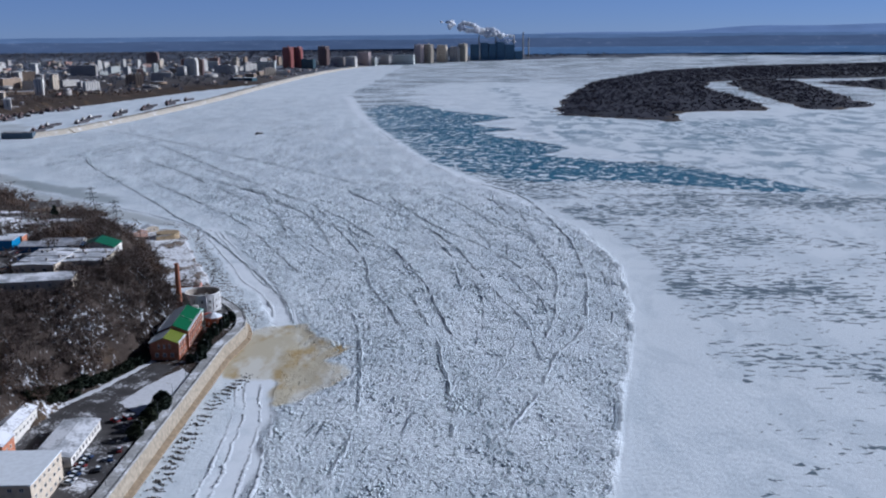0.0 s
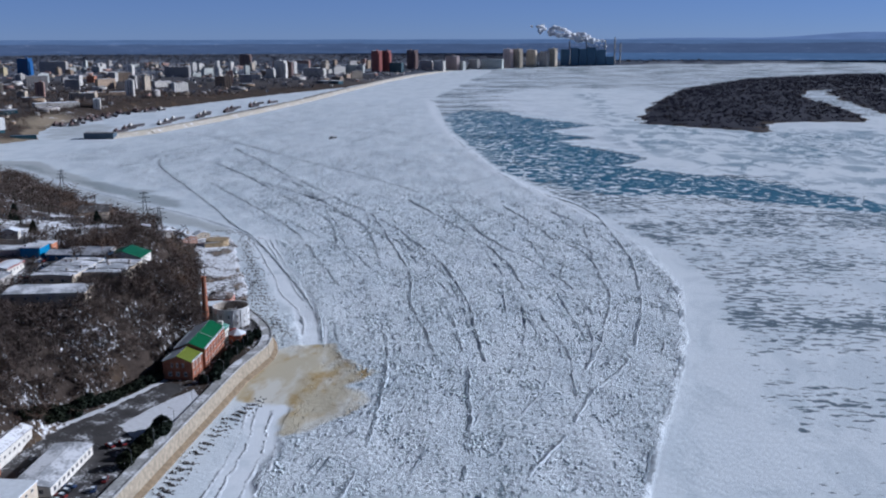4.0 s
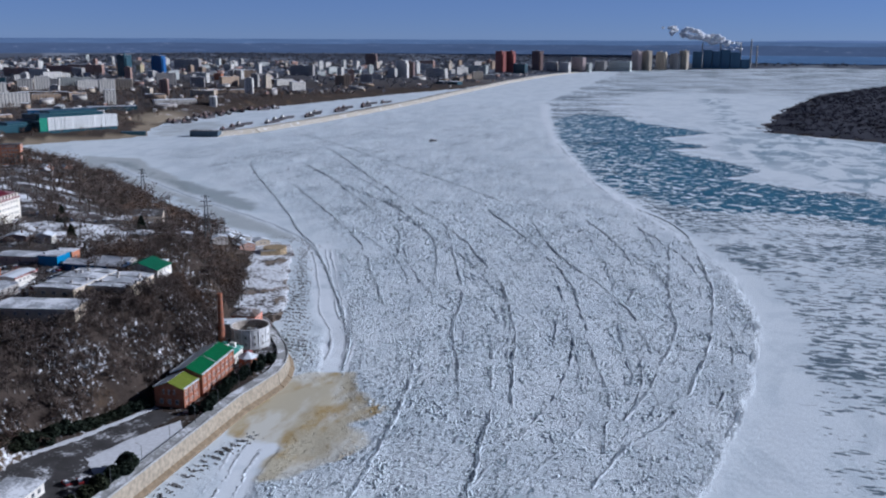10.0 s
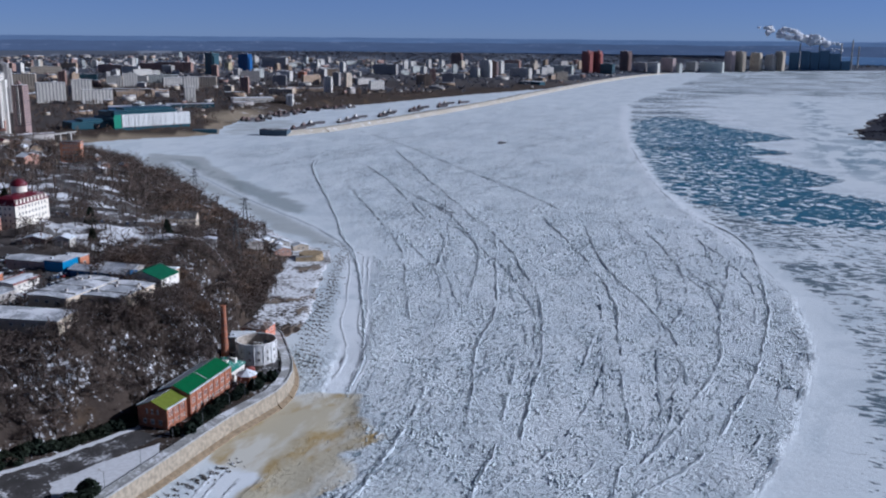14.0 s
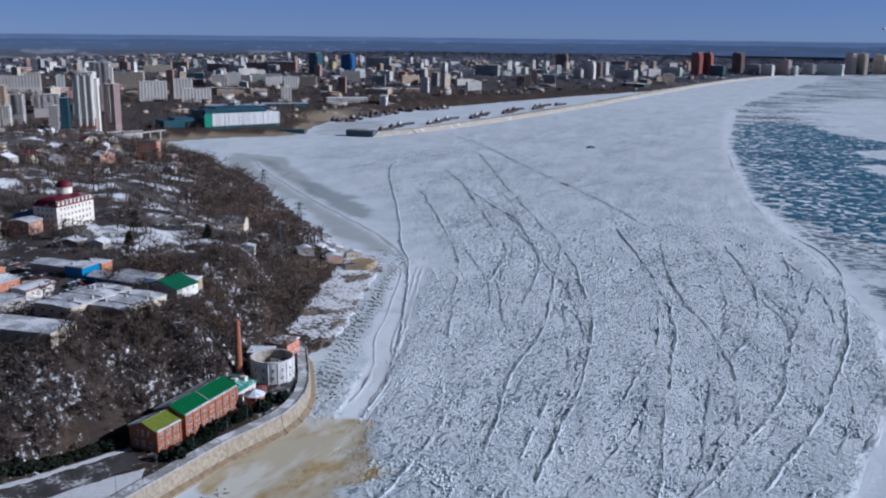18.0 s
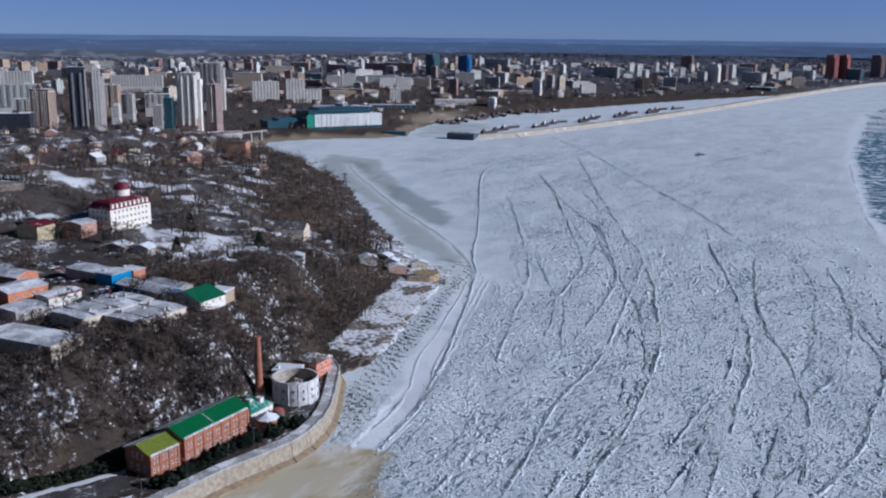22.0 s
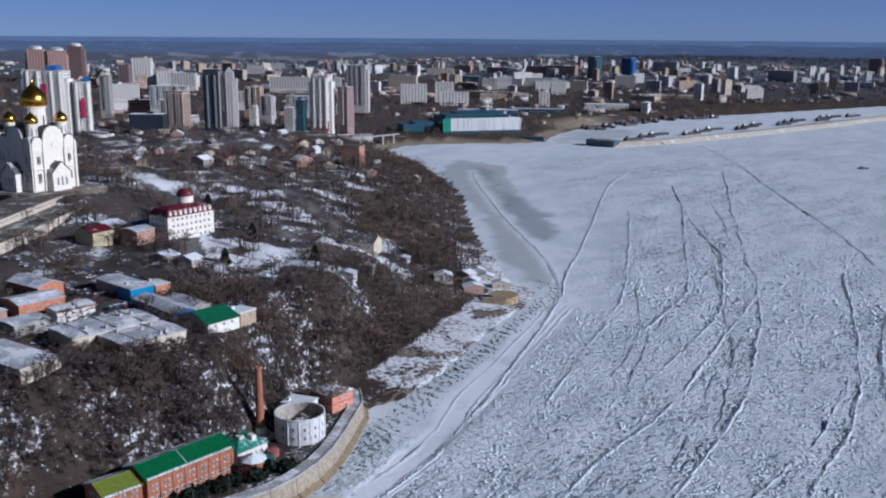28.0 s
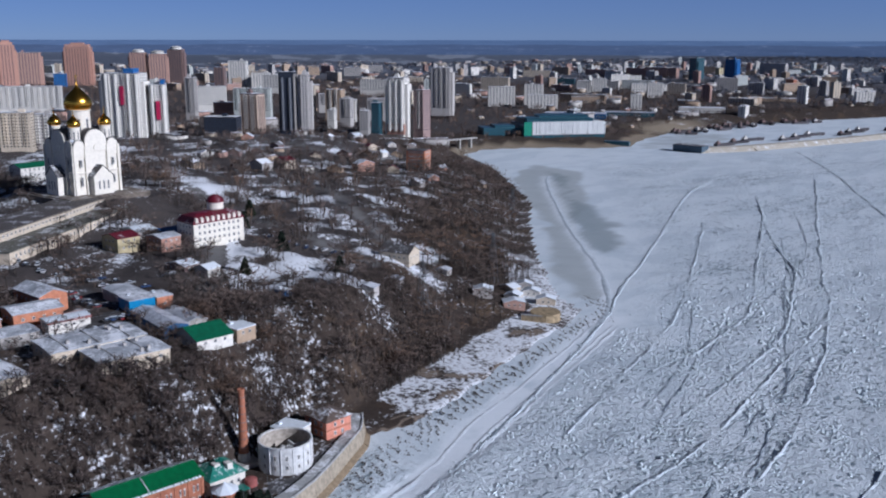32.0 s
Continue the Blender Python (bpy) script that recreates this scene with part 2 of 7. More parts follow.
CRACKS = [np.array(c, float) for c in (
    [(-464, 1158), (-424, 1068), (-288, 853), (-221, 740), (-191, 698), (-146, 614), (-103, 528), (-86, 489), (-74, 448)],
    [(-403, 1264), (-253, 1016), (-171, 882), (-120, 802), (-85, 695), (-54, 598), (-46, 545), (-32, 492), (-17, 438)],
    [(-120, 802), (-88, 743), (-41, 639), (-22, 577), (-8, 520), (0, 474), (8, 420)],
    [(-329, 968), (-221, 811), (-162, 716), (-117, 618), (-90, 560)],
    [(-102, 885), (-34, 741), (1, 653), (18, 583), (33, 505), (45, 460), (48, 400)],
    [(-60, 860), (-15, 722), (23, 644), (48, 576), (60, 520)],
    [(20, 935), (65, 843), (87, 691), (89, 584), (83, 506), (72, 445), (54, 400), (43, 355), (20, 300)],
    [(-560, 1480), (-420, 1330), (-300, 1180), (-160, 1010), (-80, 900)],
    [(-380, 1120), (-260, 960), (-170, 860)],
    [(-55, 500), (-40, 440), (-35, 390), (-30, 330), (-35, 280)],
    [(-20, 520), (-5, 450), (5, 380), (8, 310)],
    [(-300, 1010), (-205, 860), (-150, 770), (-128, 700), (-118, 660)],
    [(60, 790), (62, 700), (66, 620), (70, 560), (62, 480), (50, 420)],
    [(-200, 900), (-120, 760), (-96, 690), (-76, 610)],
    [(-10, 860), (30, 740), (44, 660), (40, 600)])]


# ---- the sheets of ground and river ice ----
def polar():
    ang = np.concatenate([np.arange(-178, -34, 6.0), np.arange(-34, 90, 0.29), np.arange(92, 181, 6.0)])
    rad = [0.05, 10.0, 30.0, 60.0, 90.0]
    while rad[-1] < R0:
        rad.append(rad[-1] * 1.0115)
    while rad[-1] < 70000:
        rad.append(rad[-1] * 1.05)
    rad = np.array(rad)
    a = np.radians(ang)
    x = EYE0[0] - np.outer(rad, np.sin(a))
    y = EYE0[1] + np.outer(rad, np.cos(a))
    return x, y, rad


GX, GY, GR = polar()


def sheet(name, z, keep, material, attrs, label, category):
    """A mesh over the polar net where keep is true; attrs: names of masks on its points."""
    nr, na = GX.shape
    p = np.stack([GX, GY, z - (GX**2 + GY**2) / 12.74e6], -1)
    p, _ = nearer(p)
    idx = np.arange(nr * na).reshape(nr, na)
    q = np.stack([idx[:-1, :], np.roll(idx, -1, 1)[:-1, :], np.roll(idx, -1, 1)[1:, :], idx[1:, :]], -1)[:, :, ::-1].reshape(-1, 4)
    kf = keep.reshape(-1)[q].any(1)
    q = q[kf]
    used, inv = np.unique(q, return_inverse=True)
    me = bpy.data.meshes.new(name)
    verts = p.reshape(-1, 3)[used]
    me.vertices.add(len(verts))
    me.vertices.foreach_set("co", verts.ravel())
    me.loops.add(q.size)
    me.loops.foreach_set("vertex_index", inv.reshape(-1).astype(np.int32))
    me.polygons.add(len(q))
    me.polygons.foreach_set("loop_start", np.arange(0, q.size, 4, dtype=np.int32))
    me.polygons.foreach_set("loop_total", np.full(len(q), 4, np.int32))
    me.polygons.foreach_set("use_smooth", np.ones(len(q), bool))
    for key, val in attrs.items():
        at = me.attributes.new(key, "FLOAT", "POINT")
        at.data.foreach_set("value", val.reshape(-1)[used].astype(np.float32))
    me.update()
    me.validate()
    me.materials.append(material)
    return tagged(new(name, me), label, category, kind="structure")


def ovals(x, y, rows, soft=0.5):
    """Mask of turned ovals (x, y, half lengths, turn)."""
    m = np.zeros(np.shape(x))
    for cx, cy, a, b, t in rows:
        u = (x - cx) * math.cos(t) + (y - cy) * math.sin(t)
        v = -(x - cx) * math.sin(t) + (y - cy) * math.cos(t)
        m = np.maximum(m, sstep(np.hypot(u / a, v / b), 1 + soft, 1 - soft))
    return m

HATCH = np.array([(-97, 461), (-112, 492), (-126, 523), (-142, 560), (-158, 596), (-178, 645), (-197, 688)], float)


def attr(nt, name):
    return node(nt, "Attribute", attr=name).outputs["Fac"]


def ice_material():
    m, nt, b = mat("river_ice", 0.55, 0.0, 0.35)
    v = coords(nt)
    field, blue, stain, melt, road, crest, calm, pool = (attr(nt, a) for a in ("field", "blue", "stain", "melt", "road", "crest", "calm", "wet"))
    grey = attr(nt, "grey")
    snow = mixc(nt, noise_tex(nt, v, 0.02, 5), (0.64, 0.72, 0.785), (0.765, 0.83, 0.88))
    # old grey ice with drifts, and faint drifts everywhere
    n_old = noise_tex(nt, coords(nt, scale=(0.8, 0.45, 1), rot=0.25), 0.035, 6, 0.7, 0.6)
    snow = mixc(nt, mth(nt, "MULTIPLY", step_of(nt, n_old, 0.46, 0.57), mth(nt, "MULTIPLY_ADD", grey, 0.8, 0.2)), snow, (0.26, 0.36, 0.44))
    # broken floes pressed together, streaked along the flow; their shadowed gaps painted dark
    n_fine = noise_tex(nt, coords(nt, scale=(1.6, 0.62, 1), rot=0.22), 0.34, 4, 0.62, 0.8)
    n_band = noise_tex(nt, coords(nt, scale=(1.7, 0.35, 1), rot=0.22), 0.05, 4, 0.6)
    n_big = noise_tex(nt, coords(nt, scale=(1.6, 0.5, 1), rot=0.22), 0.010, 3)
    dense = mth(nt, "ADD", mth(nt, "MULTIPLY_ADD", n_big, 0.30, -0.15), mth(nt, "MULTIPLY_ADD", n_band, 0.34, -0.17))
    broken = mth(nt, "MULTIPLY", step_of(nt, mth(nt, "ADD", n_fine, dense), 0.575, 0.625), mth(nt, "MULTIPLY", field, mth(nt, "SUBTRACT", 1.0, road)))
    c = mixc(nt, mth(nt, "MULTIPLY", broken, 0.85), snow, (0.15, 0.215, 0.265))
    # wind-blown smooth ice off the pressed field
    streak = noise_tex(nt, coords(nt, scale=(0.5, 1.05, 1), rot=-0.12), 0.24, 4, 0.64, 0.5)
    cover = noise_tex(nt, coords(nt, scale=(0.6, 1.2, 1)), 0.009, 6, 0.72)
    open_ = mth(nt, "MULTIPLY", mth(nt, "SUBTRACT", 1.0, field), calm)
    bare = step_of(nt, mth(nt, "ADD", mth(nt, "ADD", streak, mth(nt, "MULTIPLY_ADD", cover, 0.9, -0.45)), mth(nt, "MULTIPLY_ADD", open_, 0.26, -0.26)), 0.51, 0.55)
    bare = mth(nt, "MULTIPLY", bare, step_of(nt, open_, 0.02, 0.2))
    c = mixc(nt, mth(nt, "MULTIPLY", bare, 0.9), c, (0.048, 0.092, 0.130))
    # clear blue ice with snow streaks
    st2 = noise_tex(nt, coords(nt, scale=(0.9, 0.8, 1), rot=-0.35), 0.10, 5, 0.68, 0.8)
    clear = step_of(nt, mth(nt, "ADD", mth(nt, "MULTIPLY", blue, 0.66), mth(nt, "MULTIPLY_ADD", st2, -4.2, 2.1)), 0.34, 0.56)
    clear = mth(nt, "MULTIPLY", clear, step_of(nt, blue, 0.06, 0.3))
    teal = mixc(nt, noise_tex(nt, v, 0.012, 4), (0.012, 0.085, 0.155), (0.045, 0.19, 0.285))
    c = mixc(nt, clear, c, teal)
    # wet grey ice by the bank and the ochre outfall
    n_w = noise_tex(nt, v, 0.03, 4)
    wet = step_of(nt, mth(nt, "ADD", melt, mth(nt, "MULTIPLY_ADD", n_w, 1.0, -0.5)), 0.3, 0.9)
    c = mixc(nt, mth(nt, "MULTIPLY", wet, 0.8), c, mixc(nt, noise_tex(nt, v, 0.05), (0.33, 0.37, 0.38), (0.50, 0.54, 0.55)))
    wet2 = step_of(nt, mth(nt, "ADD", pool, mth(nt, "MULTIPLY_ADD", n_w, 0.8, -0.4)), 0.2, 0.9)
    c = mixc(nt, mth(nt, "MULTIPLY", wet2, 0.75), c, (0.25, 0.30, 0.32))
    n_s = noise_tex(nt, coords(nt, scale=(1, 0.6, 1), rot=0.6), 0.06, 5, 0.6)
    white = mth(nt, "MAXIMUM", mth(nt, "MULTIPLY", road, step_of(nt, noise_tex(nt, v, 0.08, 4), 0.25, 0.5)), crest)
    c = mixc(nt, mth(nt, "MULTIPLY", white, 0.9), c, (0.80, 0.86, 0.92))
    och = mixc(nt, step_of(nt, n_s, 0.45, 0.66), (0.53, 0.49, 0.37), (0.40, 0.285, 0.11))
    och = mixc(nt, step_of(nt, noise_tex(nt, coords(nt, scale=(1.4, 0.5, 1), rot=0.7), 0.05, 4), 0.46, 0.62), och, (0.66, 0.66, 0.60))
    c = mixc(nt, step_of(nt, mth(nt, "ADD", stain, mth(nt, "MULTIPLY_ADD", n_s, 1.6, -0.8)), 0.30, 0.7), c, och)
    nt.links.new(c, b.inputs["Base Color"])
    r = mth(nt, "MULTIPLY_ADD", clear, -0.12, 0.62)
    nt.links.new(r, b.inputs["Roughness"])
    h = mth(nt, "SUBTRACT", mth(nt, "MULTIPLY", noise_tex(nt, v, 0.36, 6, 0.68), mth(nt, "MULTIPLY", mth(nt, "MULTIPLY_ADD", field, 1.1, 0.2), mth(nt, "SUBTRACT", 1.0, mth(nt, "MULTIPLY", mth(nt, "MAXIMUM", road, stain), 0.85)))), mth(nt, "MULTIPLY", broken, 0.3))
    bump(nt, b, h, 1.8, 0.85)
    return m


def land_material():
    m, nt, b = mat("winter_ground", 0.9, 0.0, 0.15)
    v = coords(nt)
    snowy, urban, woods, sand, street, mud = (attr(nt, a) for a in ("snowy", "urban", "woods", "sand", "street", "mud"))
    thicket = attr(nt, "thicket")
    n1, n2, n3 = noise_tex(nt, v, 0.045, 5, 0.6), noise_tex(nt, v, 0.5, 5, 0.65), noise_tex(nt, v, 0.006, 4)
    earth = mixc(nt, n2, (0.028, 0.022, 0.019), (0.072, 0.056, 0.046))
    earth = mixc(nt, step_of(nt, n1, 0.5, 0.72), earth, (0.10, 0.070, 0.045))
    city = mixc(nt, n2, (0.042, 0.040, 0.044), (0.115, 0.104, 0.102))
    c = mixc(nt, urban, earth, city)
    # far woods and snowy fields, distance haze mixed into their colours as blue-grey
    hazed_wood = mixc(nt, n1, (0.070, 0.085, 0.120), (0.125, 0.145, 0.185))
    hazed_wood = mixc(nt, step_of(nt, n3, 0.52, 0.6), hazed_wood, (0.20, 0.225, 0.27))
    c = mixc(nt, woods, c, hazed_wood)
    c = mixc(nt, sand, c, mixc(nt, n2, (0.22, 0.18, 0.13), (0.40, 0.34, 0.25)))
    s = mth(nt, "ADD", mth(nt, "MULTIPLY", n1, 0.28), mth(nt, "MULTIPLY_ADD", n2, 0.72, mth(nt, "MULTIPLY_ADD", n3, 0.35, -0.175)))
    c = mixc(nt, street, c, mixc(nt, n2, (0.10, 0.10, 0.105), (0.19, 0.185, 0.18)))
    c = mixc(nt, step_of(nt, mth(nt, "ADD", mud, mth(nt, "MULTIPLY_ADD", n1, 0.8, -0.4)), 0.4, 0.6), c, mixc(nt, n2, (0.12, 0.10, 0.085), (0.25, 0.205, 0.165)))
    s = step_of(nt, mth(nt, "ADD", s, snowy), 0.95, 1.07)
    c = mixc(nt, mth(nt, "MULTIPLY", s, 0.92), c, mixc(nt, n2, (0.68, 0.72, 0.79), (0.84, 0.87, 0.91)))
    # island ground blends to a near-black navy like the thicket's twigs
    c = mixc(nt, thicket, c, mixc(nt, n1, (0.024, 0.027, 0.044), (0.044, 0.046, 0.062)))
    nt.links.new(c, b.inputs["Base Color"])
    bump(nt, b, n2, 0.5, 0.7)
    return m


GZ = height(GX, GY)
_d = sdist(GX, GY, LAND)
_far = np.broadcast_to(np.hypot(GX - EYE0[0], GY - EYE0[1]), GX.shape)
ICE, LANDM = ice_material(), land_material()

_wob = 6 * lumps(GX, GY, 60, 2) + 3 * lumps(GX, GY, 22, 6)
_edge = dist_line(GX + 0.25 * _wob, GY, EDGE)
_infield = sdist(GX + _wob * 0.15, GY, FIELD)
_isle = np.max([sdist(GX, GY, i) for i in ISLES], 0)
_blue = np.maximum(sstep(sdist(GX + 0.25 * _wob, GY + 0.5 * _wob, BLUE), -9, 12) * (0.74 + 0.26 * sstep(_edge, 15, 130)), 0.36 * sstep(sdist(GX, GY + 3 * _wob, BLUE2), -80, 120))
_grey = sstep(sdist(GX + 0.4 * _wob, GY + 0.8 * _wob, GREYICE), -12, 25) * (0.55 + 0.45 * sstep(lumps(GX, GY * 0.6, 160, 37), -0.7, 0.6))
_road = dist_line(GX + _wob * 0.3, GY, SHORE_ROAD)
_shear = dist_line(GX + 0.3 * _wob, GY, SHEAR)
_quayside = sstep(_road + np.where(GX < np.interp(GY, SHORE_ROAD[:, 1], SHORE_ROAD[:, 0]), -100, 0), 12, 5) * sstep(GY, 446, 436)
_crk = (1 - _quayside) * np.where(GX > np.interp(GY, EDGE[::-1, 1], EDGE[::-1, 0]) - 90, sstep(_infield, -1.5, 2.5), sstep(_infield, -4, np.where(GY > 690, 70, 6))) * (1 - sstep(_d, -42, -26) * sstep(GY, 490, 510) * sstep(GY, 725, 700))
_calm = np.where((_infield < 0) & (GX > np.interp(GY, EDGE[::-1, 1], EDGE[::-1, 0]) - 5), sstep(_edge, 0.35 * np.interp(GY, (300, 450, 700, 900), (55, 32, 18, 10)), 1.2 * np.interp(GY, (300, 450, 700, 900), (55, 32, 18, 10))), 0.0) * (1 - 0.22 * sstep(GY, 620, 420)) * (1 - 0.85 * _grey) * (1 - 0.9 * sstep(sdist(GX, GY, GREYICE), -260, -60) * (_blue < 0.3) * (GY > 1080))
_calm = _calm * (1 - sstep(_blue, 0.5, 0.9) * 0.2)
_ice_z = -0.25 * sstep(_d, -14, 0) + 0.35 * lumps(GX, GY, 26, 21) * _crk * sstep(-_d, 3, 22) + 0.25 * np.exp(-((_edge / 5) ** 2)) + 0.1 * lumps(GX, GY, 60, 22)
river = sheet("river_ice", np.where(_far < R0, _ice_z, 0), (GZ < 1.5), ICE, {
    "grey": _grey, "field": _crk * (1 - 0.5 * sstep(_far, 900, 1900)) * np.where(GY > 690, 0.45 + 0.55 * sstep(sdist(GX, GY, FIELD), 0, 90), 1), "blue": _blue, "stain": sstep(sdist(GX + 0.5 * _wob, GY + 0.5 * _wob, STAIN), -8, 6), "melt": np.maximum(sstep(sdist(GX + 0.3 * _wob, GY + 0.3 * _wob, MELT), -6, 14), 0.7 * sstep(sdist(GX + _wob, GY + _wob, INLET), -12, 20)),
    "road": sstep(_road + 2 * lumps(GX, GY, 30, 9), 10, 5), "crest": np.maximum(np.exp(-((_edge / (3.0 + 0.003 * _far)) ** 2)) * (0.25 + 0.75 * sstep(GY, 600, 1000)), np.exp(-((_shear / (2.2 + _far * 0.003)) ** 2)) * 0.95), "calm": _calm, "wet": np.maximum(sstep(sdist(GX + 0.5 * _wob, GY + 0.5 * _wob, WET), -12, 14), 0.1 * sstep(dist_line(GX + 0.5 * _wob, GY, HATCH), 9, 2))},
    "frozen river with pressed floes, bare blue ice and drifted snow", "river ice")
_bank = (_d > 0) & (_d < 29)
_w2 = 5 * lumps(GX, GY, 17, 51) + 3 * lumps(GX, GY, 7, 52)
_mud = ovals(GX + _w2, GY + 1.5 * _w2[::1], MUD, 0.8)
_street = np.max([sstep(dist_line(GX, GY, np.array(s, float)), 5.5, 3.5) for s in STREETS], 0)
_wooded = sstep(_d, 25, 60) * sstep(_far, 3000, 5000)
# the woods mask brings in the haze-tinted colour with growing distance
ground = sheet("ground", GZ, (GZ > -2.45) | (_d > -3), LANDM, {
    "snowy": 0.41 + np.where(_bank & (GY > 530) & (GY < 760), 0.14, 0) - 0.07 * np.where((GX > -310) & (GX < -150) & (GY > 375) & (GY < 475), 1, 0) - np.where((_d > 28) & (_d < 90) & (GY < 760), -0.012 + 0.072 * sstep(GY, 490, 520), 0) + np.where(_d > 90, 0.09 * lumps(GX, GY, 70, 31) + 0.10 * lumps(GX, GY, 24, 36), 0.05 * lumps(GX, GY, 40, 33)) - 0.26 * sstep(_far, 900, 2200) - np.where(_isle > 0, 0.36, 0)
    + 0.26 * ovals(GX + 0.5 * _wob, GY + 0.5 * _wob, YARDS) - 0.30 * _street - 0.22 * _mud + np.where((_d > 0) & (_d < 60) & (GY > 1080), 0.06 * lumps(GX, GY, 60, 35) + 0.16 * sstep(GY, 1450, 1600) * sstep(_far, 3500, 2500), 0),
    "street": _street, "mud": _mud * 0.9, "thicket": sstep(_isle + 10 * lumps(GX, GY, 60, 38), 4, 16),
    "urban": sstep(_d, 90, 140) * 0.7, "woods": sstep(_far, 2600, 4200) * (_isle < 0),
    "sand": np.maximum(np.where((_d > 0) & (_d < 24) & (GY > 1080) & (GY < 1500), 0.7, 0.0), 0.8 * ovals(GX, GY, [(-870, 1590, 50, 90, 0.2)]))},
    "snow-patched brown winter ground along the river bank", "ground")


# ---- building kit ----
def link(name, bm, material, parent=None, label=""):
    me = bpy.data.meshes.new(name)
    bm.to_mesh(me)
    bm.free()
    if material:
        me.materials.append(material)
    ob = new(name, me)
    if parent:
        ob.parent = parent
    if label:
        ob["label"] = label
    return ob


def part(name, bm, material, parent, label=""):
    return link(name, bm, material, parent, label)


def box(bm, x0, x1, y0, y1, z0, z1):
    v = [bm.verts.new(p) for p in ((x0, y0, z0), (x1, y0, z0), (x1, y1, z0), (x0, y1, z0), (x0, y0, z1), (x1, y0, z1), (x1, y1, z1), (x0, y1, z1))]
    for f in ((3, 2, 1, 0), (4, 5, 6, 7), (0, 1, 5, 4), (1, 2, 6, 5), (2, 3, 7, 6), (3, 0, 4, 7)):
        bm.faces.new([v[i] for i in f])
    return v


def thing(name, x, y, z, turn, label, category, group=""):
    e = new(name)
    e.empty_display_size = 1
    e.matrix_basis = pose(x, y, z, 0, 0, turn)
    return tagged(e, label, category, group)


def at_ground(x, y):
    return float(height(np.array([x]), np.array([y]))[0])


# ---- wall paints, roofs, glass ----
WHITE = paint("white_render", (0.68, 0.66, 0.61), var=0.15, jitter=0.12)
PALE = paint("pale_panels", (0.53, 0.56, 0.53), var=0.15, jitter=0.12)
CREAM = paint("cream_render", (0.58, 0.50, 0.39), var=0.15, jitter=0.12)
GREYW = paint("grey_panels", (0.43, 0.41, 0.39), var=0.2, jitter=0.15)
TAN = paint("tan_render", (0.45, 0.34, 0.24), var=0.2, jitter=0.12)
ORANGE = paint("orange_render", (0.50, 0.21, 0.12), var=0.2)
YELLOW = paint("yellow_render", (0.50, 0.43, 0.26), var=0.15)
BRICKP = paint("pink_brick", (0.42, 0.27, 0.22), var=0.2, jitter=0.12)
BRICKR = paint("red_brick", (0.30, 0.10, 0.09), var=0.2)
BRICKD = paint("dark_brick", (0.20, 0.14, 0.13), var=0.2)
BRICKO = paint("orange_brick", (0.44, 0.25, 0.19), var=0.2)
TEALD = paint("dark_teal_glazing", (0.03, 0.09, 0.12), 0.35, var=0.2)
BLUEG = paint("blue_glazing", (0.03, 0.12, 0.32), 0.3, var=0.15)
DARKG = paint("dark_glazing", (0.03, 0.035, 0.05), 0.3, var=0.2)
GLASS = paint("window_glass", (0.045, 0.06, 0.085), 0.15, var=0.3)
ROOFS = paint("snowy_felt_roof", (0.16, 0.15, 0.15), snow=0.75)
ROOFD = paint("dark_felt_roof", (0.09, 0.085, 0.085), snow=0.3)
SNOW = paint("drifted_snow", (0.75, 0.81, 0.87), 0.7, var=0.08)
SILVER = paint("zinc_sheet", (0.42, 0.45, 0.50), 0.4, 0.3, snow=0.55)
CONC = paint("grey_concrete", (0.40, 0.39, 0.37), var=0.22)
BLACK = paint("black_rubber", (0.02, 0.02, 0.02), var=0.1)
DIRTY = paint("thin_grey_snow_roof", (0.40, 0.43, 0.47), var=0.3, scale=0.25, snow=0.42)
PATCHY = paint("patchy_snow_roof", (0.22, 0.22, 0.24), var=0.3, scale=0.3, snow=0.62)
RNG = random.Random(7)


def unit_window():
    """A window 1 m square in the wall y=0, outside towards -y: frame proud of the pane."""
    bm = bmesh.new()
    for x0, x1, z0, z1 in ((-0.5, 0.5, -0.5, -0.4), (-0.5, 0.5, 0.4, 0.5), (-0.5, -0.4, -0.4, 0.4), (0.4, 0.5, -0.4, 0.4), (-0.04, 0.04, -0.4, 0.4)):
        box(bm, x0, x1, -0.07, 0.0, z0, z1)
    me = bpy.data.meshes.new("window")
    bm.to_mesh(me)
    bm.free()
    me.materials.append(WHITE)
    bm = bmesh.new()
    box(bm, -0.46, 0.46, -0.035, 0.0, -0.46, 0.46)
    pe = bpy.data.meshes.new("pane")
    bm.to_mesh(pe)
    bm.free()
    pe.materials.append(GLASS)
    return me, pe


WINDOW, PANE = unit_window()


def put_window(parent, x, y, z, turn, w, h, name="window"):
    o = new(name, WINDOW)
    o.parent = parent
    o.matrix_basis = pose(x, y, z, 0, 0, turn) @ Matrix.Diagonal((w, 1.6, h, 1))
    p = new("pane", PANE)
    p.parent = o
    return o


def window_rows(parent, w, d, z, step, ww, wh, sides="fblr", inset=1.5):
    """One storey's windows round a box w by d that is centred on its thing."""
    for side in sides:
        run, off, turn = {"f": (w, d / 2, 0), "b": (w, d / 2, 180), "r": (d, w / 2, 90), "l": (d, w / 2, -90)}[side]
        n = max(1, int((run - inset) / step))
        c, s = math.cos(radians(turn)), math.sin(radians(turn))
        for i in range(n):
            u = (i - (n - 1) / 2) * step
            put_window(parent, u * c + off * s + 0.0, u * s - off * c, z, turn, ww, wh)


